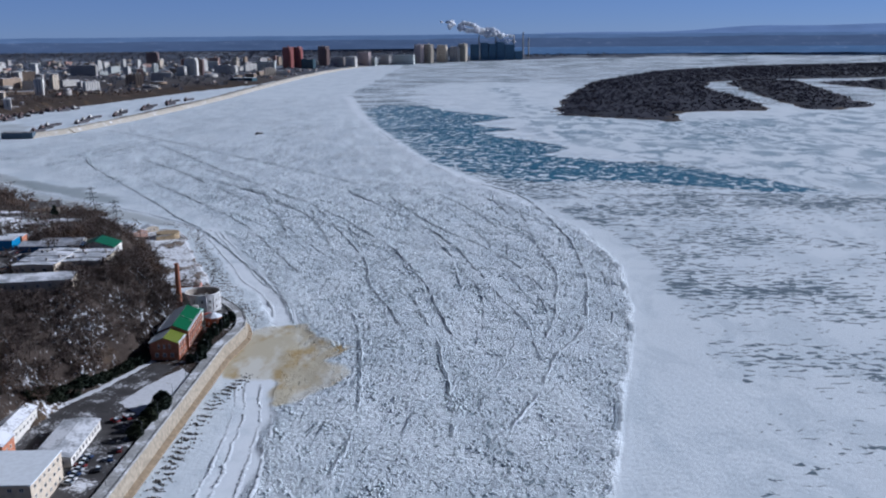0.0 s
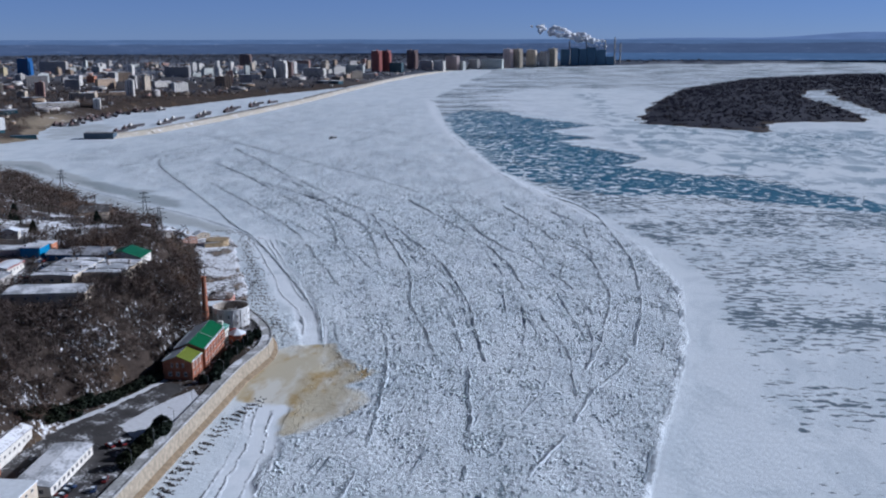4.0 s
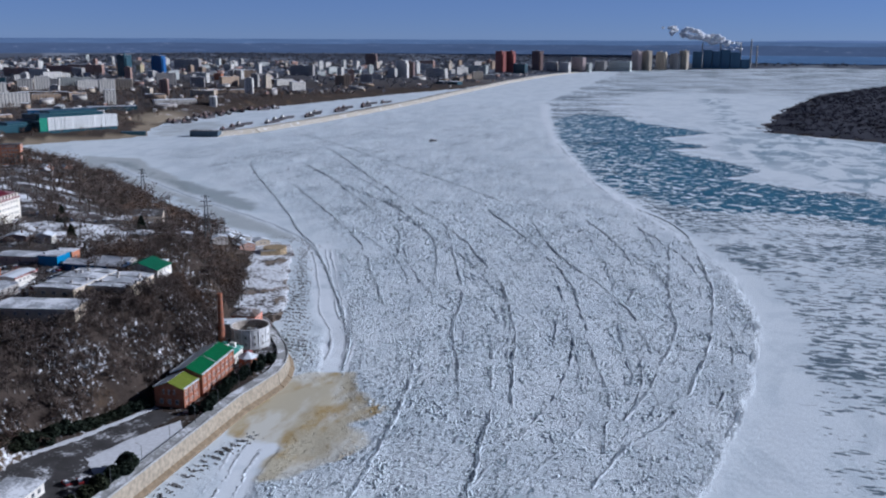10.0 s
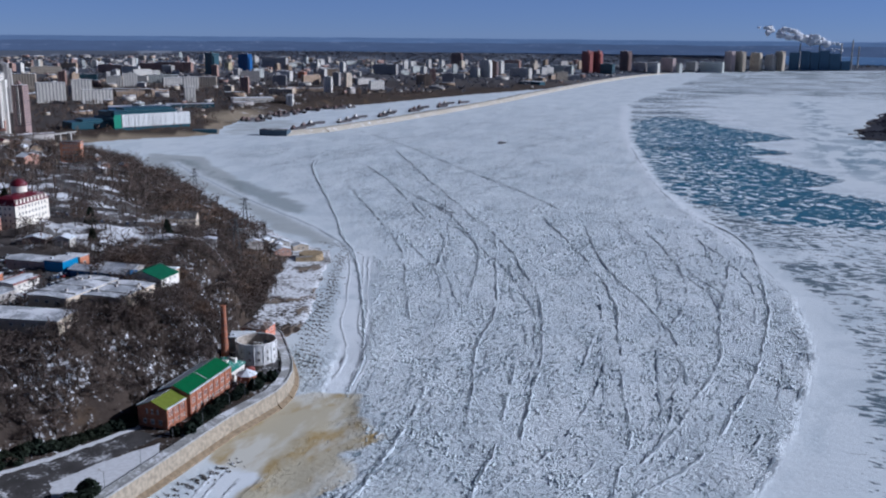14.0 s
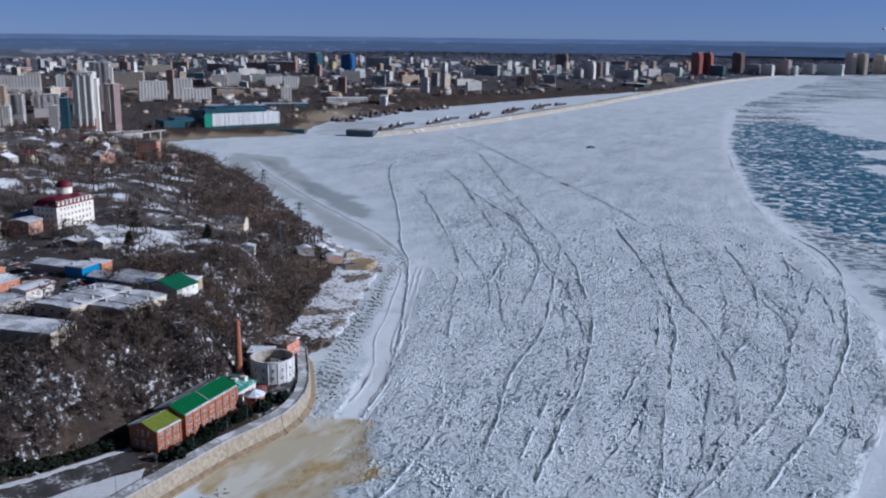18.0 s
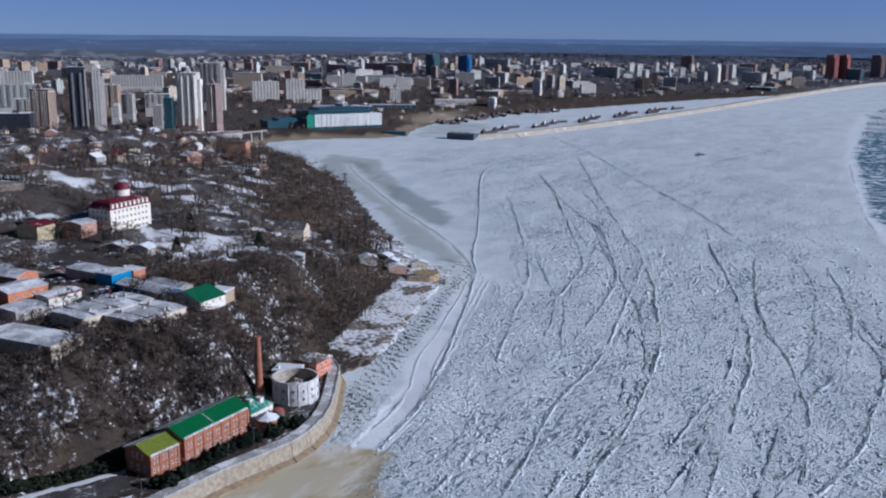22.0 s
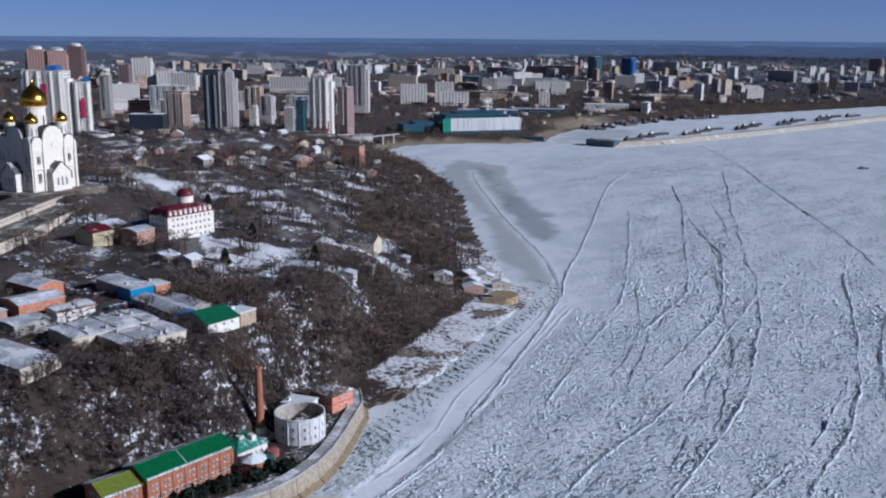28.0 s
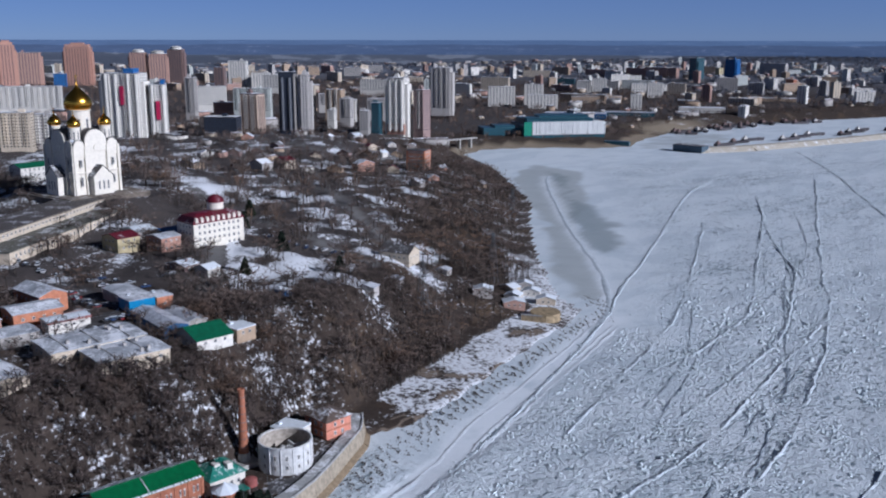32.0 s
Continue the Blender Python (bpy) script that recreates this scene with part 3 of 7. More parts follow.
def pane_box(bm, x0, x1, y0, y1, z0, z1, skip, flush=False):
    """A box without the side that lies on the wall: skip 0 -y, 1 +x, 2 +y, 3 -x; flush: its outer face alone."""
    v = [bm.verts.new(p) for p in ((x0, y0, z0), (x1, y0, z0), (x1, y1, z0), (x0, y1, z0), (x0, y0, z1), (x1, y0, z1), (x1, y1, z1), (x0, y1, z1))]
    sides = ((0, 1, 5, 4), (1, 2, 6, 5), (2, 3, 7, 6), (3, 0, 4, 7))
    for i, f in enumerate(sides):
        if i == (skip + 2) % 4 or not (flush or i == skip):
            bm.faces.new([v[k] for k in f])
    if flush:
        bmesh.ops.delete(bm, geom=[p for p in v if not p.link_faces], context="VERTS")
    else:
        bm.faces.new([v[k] for k in (4, 5, 6, 7)])


def flats_row(w, d, far):
    """Mesh of one storey's windows."""
    bm = bmesh.new()
    step = 3.2 if not far else 6.4
    ww = 0.72 if not far else 1.5
    for run, off, k in ((w, d / 2, 0), (w, d / 2, 1), (d, w / 2, 2), (d, w / 2, 3)):
        n = max(1, int((run - 1.2) / step))
        for i in range(n):
            u = (i - (n - 1) / 2) * step
            if k == 0:
                pane_box(bm, u - ww, u + ww, -off - 0.06, -off, 0.9, 2.3, 2, far)
            elif k == 1:
                pane_box(bm, u - ww, u + ww, off, off + 0.06, 0.9, 2.3, 0, far)
            elif k == 2:
                pane_box(bm, off, off + 0.06, u - ww, u + ww, 0.9, 2.3, 3, far)
            else:
                pane_box(bm, -off - 0.06, -off, u - ww, u + ww, 0.9, 2.3, 1, far)
    me = bpy.data.meshes.new("glazing")
    bm.to_mesh(me)
    bm.free()
    me.materials.append(GLASS)
    return me


def block_of_flats(x, y, z, turn, w, d, h, wall, label, name="apartment_block"):
    p, k = nearer((x, y, z - ((x - 90) ** 2 + (y - 140) ** 2) / 12.74e6))
    k = float(k)
    t = thing(name, *p, turn + RNG.uniform(-14, 14) - (38 if y > 2600 else 0), label, "apartment block" if "office" not in label else "office building", "city blocks")
    t.scale = (k, k, k)
    w, d = max(w - 3, 8), max(d, 9)
    far = math.hypot(x - 90, y - 140) > 1900
    floors = max(1, round(h / 3.0))
    h = floors * 3.0 + 0.6
    bm = bmesh.new()
    box(bm, -w / 2, w / 2, -d / 2, d / 2, -12, h)
    part("wall", bm, wall, t)
    bm = bmesh.new()
    box(bm, -w / 2 - 0.3, w / 2 + 0.3, -d / 2 - 0.3, d / 2 + 0.3, h, h + 0.5)
    part("roof", bm, ROOFS, t)
    bm = bmesh.new()
    u = RNG.uniform(-0.25, 0.25) * w
    box(bm, u - 3, u + 3, -2.5, 2.5, h + 0.5, h + 3.2)
    if h > 40:
        box(bm, u - 1.6, u + 1.6, -1.5, 1.5, h + 3.2, h + 5.5)
    part("lift_house", bm, wall, t)
    if h > 60 and "glaz" not in label:
        for sx in (-1, 1):
            bm = bmesh.new()
            box(bm, min(sx * w / 2, sx * (w / 2 + 4)), max(sx * w / 2, sx * (w / 2 + 4)), -d * 0.36, d * 0.36, -12, h * 0.87)
            box(bm, min(sx * w / 2, sx * (w / 2 + 4.3)), max(sx * w / 2, sx * (w / 2 + 4.3)), -d * 0.38, d * 0.38, h * 0.87, h * 0.87 + 0.5)
            part("side_wing", bm, wall, t)
    row = flats_row(w, d, far)
    if floors:
        n = len(row.vertices)
        co = np.empty(n * 3, np.float32)
        row.vertices.foreach_get("co", co)
        ix = np.empty(len(row.loops), np.int32)
        row.loops.foreach_get("vertex_index", ix)
        co = np.concatenate([co.reshape(-1, 3) + (0, 0, f * 3.0 + 0.2) for f in range(floors)])
        me = bpy.data.meshes.new("glazing")
        quads = np.concatenate([ix.reshape(-1, 4) + f * n for f in range(floors)])
        me.from_pydata(co.tolist(), [], quads.tolist())
        for m in row.materials:
            me.materials.append(m)
        g = new("glazing", me)
        g.parent = t
        g["kind"] = "stuff"
    n = 0 if (w < 12 or far or "glaz" in label) else int(w / 9)
    if n:
        bm = bmesh.new()
        for f in range(1, floors):
            box(bm, -1.6, 1.6, -1.1, 0, f * 3.0 + 0.1, f * 3.0 + 1.15)
            box(bm, -1.6, -1.5, -1.1, 0, f * 3.0 + 1.15, f * 3.0 + 3.1)
            box(bm, 1.5, 1.6, -1.1, 0, f * 3.0 + 1.15, f * 3.0 + 3.1)
        me = bpy.data.meshes.new("balcony_bay")
        bm.to_mesh(me)
        bm.free()
        me.materials.append(WHITE if RNG.random() < 0.3 else wall)
        for i in range(n):
            for s in (1, -1):
                o = new("balconies", me)
                o.parent = t
                o["kind"] = "stuff"
                o.matrix_basis = pose((i - (n - 1) / 2) * 9.0, -s * d / 2, 0, 0, 0, 0 if s > 0 else 180)
    if "crown" in label:
        bm = bmesh.new()
        bmesh.ops.create_cone(bm, cap_ends=True, segments=14, radius1=w * 0.36, radius2=w * 0.36, depth=5, matrix=Matrix.Translation((0, 0, h + 3)))
        bmesh.ops.create_cone(bm, cap_ends=True, segments=14, radius1=w * 0.4, radius2=w * 0.2, depth=2.5, matrix=Matrix.Translation((0, 0, h + 6.7)))
        part("crown", bm, WHITE, t)
    if "stepped top" in label:
        bm = bmesh.new()
        box(bm, -w / 2 + 3, w / 2 - 3, -d / 2 + 3, d / 2 - 3, h, h + 6)
        box(bm, -w / 4, w / 4, -d / 4, d / 4, h + 6, h + 10)
        part("upper_storeys", bm, wall, t)
    return t


def gable_roof(bm, w, d, z, rise, over=0.4, th=0.25, along="y"):
    """Two slabs meeting at a ridge; along: the axis of the ridge."""
    for s in (-1, 1):
        if along == "y":
            a = [(s * (w / 2 + over), -d / 2 - over, z - over * rise / (w / 2)), (s * (w / 2 + over), d / 2 + over, z - over * rise / (w / 2)), (0, d / 2 + over, z + rise), (0, -d / 2 - over, z + rise)]
        else:
            a = [(-w / 2 - over, s * (d / 2 + over), z - over * rise / (d / 2)), (w / 2 + over, s * (d / 2 + over), z - over * rise / (d / 2)), (w / 2 + over, 0, z + rise), (-w / 2 - over, 0, z + rise)]
        lo = [bm.verts.new(p) for p in a]
        hi = [bm.verts.new((p[0], p[1], p[2] + th)) for p in a]
        bm.faces.new(lo)
        bm.faces.new(hi)
        for i in range(4):
            j = (i + 1) % 4
            bm.faces.new((lo[i], lo[j], hi[j], hi[i]))
    bmesh.ops.recalc_face_normals(bm, faces=bm.faces)


def gable_walls(bm, w, d, h, rise, along="y", base=-2.0):
    if along == "y":
        prof = [(-w / 2, base), (w / 2, base), (w / 2, h), (0, h + rise), (-w / 2, h)]
        rings = [[bm.verts.new((x, y, z)) for x, z in prof] for y in (-d / 2, d / 2)]
    else:
        prof = [(-d / 2, base), (d / 2, base), (d / 2, h), (0, h + rise), (-d / 2, h)]
        rings = [[bm.verts.new((x, y, z)) for y, z in prof] for x in (-w / 2, w / 2)]
    bm.faces.new(rings[0])
    bm.faces.new(rings[1])
    for i in range(5):
        j = (i + 1) % 5
        bm.faces.new((rings[0][i], rings[0][j], rings[1][j], rings[1][i]))
    bmesh.ops.recalc_face_normals(bm, faces=bm.faces)


def house(name, x, y, z, turn, w, d, h, rise, wall, roof, label, category, along="y", storeys=1, step=3.2, ww=1.2, wh=1.3, sides="fblr", group="", chimney=False):
    """A house or shed under a gable roof, or a flat one where rise is 0."""
    t = thing(name, x, y, z, turn, label, category, group)
    bm = bmesh.new()
    if rise:
        gable_walls(bm, w, d, h, rise, along)
    else:
        box(bm, -w / 2, w / 2, -d / 2, d / 2, -2, h)
    part("wall", bm, wall, t)
    bm = bmesh.new()
    if rise:
        gable_roof(bm, w, d, h + 0.02, rise, along=along)
    else:
        box(bm, -w / 2 - 0.25, w / 2 + 0.25, -d / 2 - 0.25, d / 2 + 0.25, h, h + 0.35)
        box(bm, -w / 2 + 1, -w / 2 + 2.2, -d / 4, -d / 4 + 1.4, h + 0.35, h + 1.2)
    part("roof", bm, roof, t)
    sh = h / max(storeys, 1)
    for s in range(storeys):
        window_rows(t, w, d, s * sh + sh * 0.55, step, ww, min(wh, sh * 0.6), sides)
    if chimney:
        bm = bmesh.new()
        box(bm, w * 0.2 - 0.35, w * 0.2 + 0.35, -0.35, 0.35, h, h + rise + 1.2)
        part("chimney", bm, BRICKD, t)
    return t


# ---- the city blocks ----
ROSE = paint("pale_rose_render", (0.56, 0.45, 0.42), var=0.15)
block_of_flats(-1152, 974, 42, 236, 58, 16, 34, PALE, "pale greenish panel apartment slab beside the towers")
block_of_flats(-1746, 1331, 40, 237, 61, 14, 26, WHITE, "white panel apartment slab far in the city")
block_of_flats(-1034, 912, 42, 236, 36, 14, 20, GREYW, "grey panel apartment block behind dark low offices")
block_of_flats(-1081, 1074, 40, 231, 28, 18, 32, TAN, "tan and orange apartment block with stepped roof")
block_of_flats(-1000, 1043, 38, 230, 19, 16, 27, GREYW, "grey and white apartment tower in the far city")
block_of_flats(-966, 998, 38, 231, 13, 12, 15, WHITE, "small white office block")
block_of_flats(-1051, 1134, 38, 229, 39, 14, 20, GREYW, "grey slab apartment block")
block_of_flats(-853, 977, 36, 228, 14, 14, 24, GREYW, "narrow grey apartment tower")
block_of_flats(-854, 996, 36, 228, 13, 14, 34, TEALD, "dark green glazed office tower")
block_of_flats(-1674, 1574, 30, 231, 116, 14, 25, WHITE, "long white panel apartment slab")
block_of_flats(-1691, 1929, 20, 225, 76, 14, 29, CREAM, "beige panel apartment slab")
block_of_flats(-1275, 1581, 18, 223, 56, 16, 36, WHITE, "white stepped apartment block")
block_of_flats(-1287, 1681, 16, 222, 42, 16, 38, WHITE, "white apartment tower pair")
block_of_flats(-2198, 2559, 14, 223, 95, 14, 26, CREAM, "beige apartment slab in the far city")
block_of_flats(-1320, 1864, 12, 219, 110, 14, 14, TAN, "long tan low apartment building")
block_of_flats(-1833, 2320, 12, 221, 67, 14, 22, TEALD, "blue-green glazed low block")
block_of_flats(-1599, 2158, 12, 220, 40, 14, 26, WHITE, "white apartment block in the far city")
block_of_flats(-1571, 2187, 12, 219, 40, 14, 33, WHITE, "tall white apartment block in the far city")
block_of_flats(-2058, 2721, 12, 220, 137, 16, 33, BRICKP, "pink brick apartment row in the city")
block_of_flats(-1985, 2873, 12, 217, 173, 16, 36, BRICKP, "pink brick apartment row with towers")
block_of_flats(-1607, 2375, 10, 217, 83, 14, 24, PALE, "pale apartment slab with snowy roof")
block_of_flats(-1342, 2133, 10, 216, 40, 14, 33, WHITE, "white apartment block in the far city")
block_of_flats(-1385, 2270, 10, 215, 49, 14, 27, CREAM, "cream apartment block in the far city")
block_of_flats(-1733, 2806, 9, 214, 39, 30, 79, TEALD, "dark green glass tower")
block_of_flats(-1656, 2885, 9, 212, 39, 26, 75, BLUEG, "bright blue glass tower")
block_of_flats(-1900, 3156, 9, 213, 22, 20, 35, YELLOW, "small yellow block in the far city")
block_of_flats(-1393, 2491, 9, 212, 58, 16, 37, GREYW, "grey and white office block")
block_of_flats(-1897, 3486, 9, 211, 119, 14, 47, GREYW, "grey slab in the far city")
block_of_flats(-1359, 2640, 8, 210, 43, 14, 32, WHITE, "white apartment block in the far city")
block_of_flats(-1375, 2767, 8, 209, 29, 14, 28, ORANGE, "orange rendered apartment block")
block_of_flats(-1893, 3820, 8, 208, 44, 20, 21, WHITE, "small white hall in the far city")
block_of_flats(-1262, 3156, 8, 204, 91, 16, 43, GREYW, "grey office block with dark glazing")
block_of_flats(-939, 3178, 6, 199, 33, 16, 36, WHITE, "white lower wing of a tower")
block_of_flats(-913, 3206, 6, 198, 41, 18, 64, WHITE, "white apartment tower in the far city")
block_of_flats(-901, 3268, 6, 198, 28, 16, 56, BRICKD, "dark brick apartment tower")
block_of_flats(-963, 3538, 6, 197, 28, 16, 51, WHITE, "white apartment tower in the far city")
block_of_flats(-1183, 4447, 6, 196, 84, 14, 34, BRICKP, "brick apartment slab in the far city")
block_of_flats(-863, 3468, 6, 196, 96, 14, 30, WHITE, "white panel apartment slab")
block_of_flats(-931, 3899, 6, 195, 33, 14, 44, CREAM, "cream apartment tower in the far city")
block_of_flats(-794, 3812, 5, 194, 103, 14, 32, PALE, "pale apartment slab behind the levee")
block_of_flats(-724, 3960, 5, 192, 40, 26, 87, BRICKR, "red brick apartment tower, one of twins")
block_of_flats(-694, 3992, 5, 192, 43, 26, 87, BRICKR, "red brick apartment tower, one of twins")
block_of_flats(-634, 3922, 5, 191, 65, 16, 38, TEALD, "dark blue glazed block in the far city")
block_of_flats(-1036, 2197, 8, 209, 112, 20, 13, TAN, "low tan warehouse by the port")
block_of_flats(-1213, 1142, 40, 232, 35, 14, 18, GREYW, "grey apartment slab in the city")
block_of_flats(-2160, 923, 42, 251, 57, 26, 73, BRICKP, "brick apartment tower in the distance")
block_of_flats(-2036, 847, 42, 252, 35, 26, 89, BRICKO, "orange brick apartment tower with stepped top")
block_of_flats(-2150, 1033, 42, 248, 61, 30, 85, BRICKO, "orange brick apartment tower with stepped top")
block_of_flats(-2163, 1181, 40, 245, 41, 24, 72, BRICKP, "pinkish apartment tower with round white crown")
block_of_flats(-2136, 1219, 40, 244, 45, 24, 69, BRICKP, "pinkish apartment tower with round white crown")
block_of_flats(-2227, 1304, 40, 243, 42, 24, 77, BRICKD, "brown apartment tower with round crown")
block_of_flats(-1399, 723, 42, 249, 94, 16, 34, WHITE, "long white panel apartment slab")
block_of_flats(-2064, 963, 42, 249, 31, 16, 27, BLUEG, "blue glazed block in the far city")
block_of_flats(-1332, 989, 40, 239, 53, 16, 29, WHITE, "white panel slab with glazed loggias")
block_of_flats(-1195, 896, 40, 240, 17, 16, 51, GREYW, "grey apartment tower in the city")
block_of_flats(-1207, 955, 40, 238, 39, 18, 12, BRICKP, "low brick school building")
block_of_flats(-822, 557, 46, 245, 32, 14, 33, CREAM, "cream five-storey block behind the cathedral")
block_of_flats(-826, 584, 46, 244, 22, 14, 29, GREYW, "grey panel block behind the cathedral")
block_of_flats(-865, 790, 43, 236, 41, 20, 17, DARKG, "dark glazed low office building")
block_of_flats(-1865, 1255, 38, 240, 25, 20, 46, BRICKD, "brown apartment tower in the city")
block_of_flats(-1994, 1363, 36, 240, 48, 18, 57, WHITE, "white apartment tower in the far city")
block_of_flats(-1913, 1382, 36, 238, 47, 16, 29, WHITE, "white apartment slab in the city")
block_of_flats(-1237, 1123, 36, 233, 19, 14, 37, CREAM, "cream apartment block in the far city")
block_of_flats(-1085, 1094, 36, 231, 38, 14, 20, WHITE, "white pair of apartment blocks")
block_of_flats(-634, 4337, 5, 190, 53, 24, 83, BRICKD, "dark brown apartment tower by the far bank")
block_of_flats(-555, 4228, 5, 189, 62, 16, 38, GREYW, "grey apartment block by the far bank")
block_of_flats(-490, 4195, 5, 188, 56, 16, 38, WHITE, "white apartment block by the far bank")
block_of_flats(-453, 4367, 5, 187, 80, 16, 58, ROSE, "pinkish apartment block by the far bank")
block_of_flats(-429, 4382, 5, 187, 83, 16, 34, PALE, "pale apartment slab by the far bank")
block_of_flats(-366, 4501, 5, 186, 63, 16, 40, GREYW, "grey apartment slab by the far bank")
block_of_flats(-284, 4551, 5, 185, 111, 16, 40, PALE, "pale long apartment slab by the far bank")
block_of_flats(-218, 4679, 5, 184, 49, 22, 84, ROSE, "tall pinkish apartment tower by the far bank")
block_of_flats(-173, 4708, 5, 183, 52, 22, 84, CREAM, "tall cream apartment tower by the far bank")
block_of_flats(-110, 4833, 5, 182, 47, 22, 79, CREAM, "tall cream apartment tower by the far bank")
block_of_flats(-46, 4874, 5, 182, 45, 22, 68, GREYW, "tall grey apartment tower by the far bank")
block_of_flats(-6, 4900, 5, 181, 45, 22, 84, CREAM, "tall cream apartment tower by the far bank")
block_of_flats(-673, 2926, 6, 195, 79, 30, 10, TEALD, "low blue warehouse by the port")
block_of_flats(-1930, 2879, 10, 216, 128, 16, 43, BRICKP, "pink brick apartment row in the city")
block_of_flats(-1608, 2280, 10, 218, 37, 14, 25, WHITE, "white apartment block in the far city")
block_of_flats(-1462, 2244, 10, 216, 79, 14, 25, WHITE, "white pair of apartment blocks")
block_of_flats(-1298, 1870, 8, 219, 96, 16, 15, TAN, "long tan low building")
block_of_flats(-1436, 4373, 6, 200, 54, 18, 63, BRICKD, "dark apartment tower in the far city")
def lathe(bm, profile, seg=24, cx=0.0, cy=0.0):
    rings = []
    for r, z in profile:
        rings.append([bm.verts.new((cx + r * math.cos(2 * math.pi * i / seg), cy + r * math.sin(2 * math.pi * i / seg), z)) for i in range(seg)])
    for a, b in zip(rings[:-1], rings[1:]):
        for i in range(seg):
            j = (i + 1) % seg
            bm.faces.new((a[i], a[j], b[j], b[i]))
    bm.faces.new(rings[0][::-1])
    bm.faces.new(rings[-1])


# ---- towers on the plateau ----
DUSTY = paint("dusty_pink_brick", (0.30, 0.215, 0.20), var=0.2)
_white = block_of_flats(-842, 1021, 34, 35, 25, 22, 65, WHITE, "white twenty-storey apartment tower with rounded balconies")
block_of_flats(-824, 1045, 34, 35, 17, 18, 52, DUSTY, "brown-pink apartment tower beside a white one")
block_of_flats(-1152, 1334, 30, 35, 36, 26, 70, GREYW, "pale grey and pink twin apartment tower")
_dark = block_of_flats(-882, 885, 40, 40, 22, 22, 68, DARKG, "dark glazed twenty-storey apartment tower with a pale edge")
block_of_flats(-866, 900, 40, 40, 12, 18, 66, GREYW, "grey side wing of a dark tower")
_office = block_of_flats(-876, 834, 40, 40, 25, 16, 46, BRICKD, "brown striped office building with vertical ribs")
_twin = block_of_flats(-895, 690, 42, 55, 46, 24, 70, WHITE, "white twin apartment tower with rounded balconies and red panels")
_low = block_of_flats(-876, 720, 42, 55, 21, 22, 58, WHITE, "white lower twin apartment tower with blue cap")
RIBS = paint("cream_stone_ribs", (0.62, 0.50, 0.40), var=0.1)
for i in range(8):
    bm = bmesh.new()
    u = -10.6 + i * 3.03
    box(bm, u - 0.45, u + 0.45, -9.0, -8.0, 0, 43)
    part("rib", bm, RIBS, _office)
for i in range(5):
    bm = bmesh.new()
    v = -7.6 + i * 3.8
    box(bm, 11.0, 12.0, v - 0.45, v + 0.45, 0, 43)
    part("rib", bm, RIBS, _office)
bm = bmesh.new()
box(bm, -11.6, 11.6, -8.6, 8.6, 43, 44.2)
part("cornice", bm, RIBS, _office)
SLATEG = paint("slate_grey_bays", (0.13, 0.14, 0.16), var=0.2)
REDP = paint("crimson_panels", (0.42, 0.02, 0.08), 0.5)


def bay_stack(t, u, v, r, h, material):
    """A rounded stack of balconies, one band a storey."""
    bm = bmesh.new()
    for f in range(int(h / 3)):
        lathe(bm, [(r, f * 3 + 0.1), (r, f * 3 + 1.3)], 10, u, v)
        lathe(bm, [(r * 0.8, f * 3 + 1.3), (r * 0.8, f * 3 + 3.05)], 12, u, v)
    o = part("balcony_bay", bm, material, t, "rounded stack of balconies")
    o["kind"] = "stuff"


for t, us, h, z0, z1, u in ((_twin, (-16, -5, 9, 18), 69, 36, 56, 2), (_low, (-6, 6), 57, 20, 40, 0)):
    for k in us:
        bay_stack(t, k, -11.5 if t is _twin else -10.5, 2.6, h, WHITE)
    bm = bmesh.new()
    box(bm, u - 2, u + 2, -13.8, -9, z0, z1)
    part("red_panel", bm, REDP, t, "crimson facade panel")
    bm = bmesh.new()
    box(bm, 3, 14 if t is _twin else 8, -8, 8, h, h + 6)
    part("blue_cap", bm, BLUEG, t, "blue glazed roof storey")
for k in (-5.5, 3.5):
    bay_stack(_dark, k, -11, 2.2, 64, SLATEG)
for k in (-8, 0, 8):
    bay_stack(_white, k, -10.5, 2.6, 63, WHITE)
bm = bmesh.new()
box(bm, 8.6, 9.9, -12, -10.6, 0, 67)
box(bm, 9.55, 10.6, -11, 11.2, 0, 67)
part("pale_edge", bm, GREYW, _dark, "pale rendered corner of the tower")
bm = bmesh.new()
box(bm, -11.6, 11.6, -11.6, 11.6, -4, 9)
part("base_storeys", bm, BRICKO, _white, "orange brick lower storeys")
house("red_brick_block", -580, 858, 26, 30, 19, 15, 19, 0, ORANGE, ROOFD, "unfinished red brick block with open window holes among trees", "building", storeys=5, step=3.1, ww=1.9, wh=1.9)


# ---- cathedral ----
GOLD = paint("gilded_metal", (0.80, 0.43, 0.06), 0.24, 1.0, var=0.1)
LIME = paint("white_limewash", (0.76, 0.72, 0.63), var=0.08)


def onion(bm, r, z, cx, cy, tall=1.0):
    prof = [(0.80, 0), (0.95, 0.25), (1.02, 0.5), (1.0, 0.8), (0.86, 1.15), (0.6, 1.5), (0.32, 1.8), (0.14, 2.05), (0.05, 2.4), (0.02, 2.6)]
    lathe(bm, [(a * r, z + b * r * tall * 0.82) for a, b in prof], 24, cx, cy)


def cross(bm, z, cx, cy, s):
    box(bm, cx - 0.12 * s, cx + 0.12 * s, cy - 0.12 * s, cy + 0.12 * s, z, z + 3.2 * s)
    box(bm, cx - 0.12 * s, cx + 0.12 * s, cy - 1.0 * s, cy + 1.0 * s, z + 2.0 * s, z + 2.25 * s)
    bmesh.ops.create_uvsphere(bm, u_segments=10, v_segments=6, radius=0.4 * s, matrix=Matrix.Translation((cx, cy, z)))


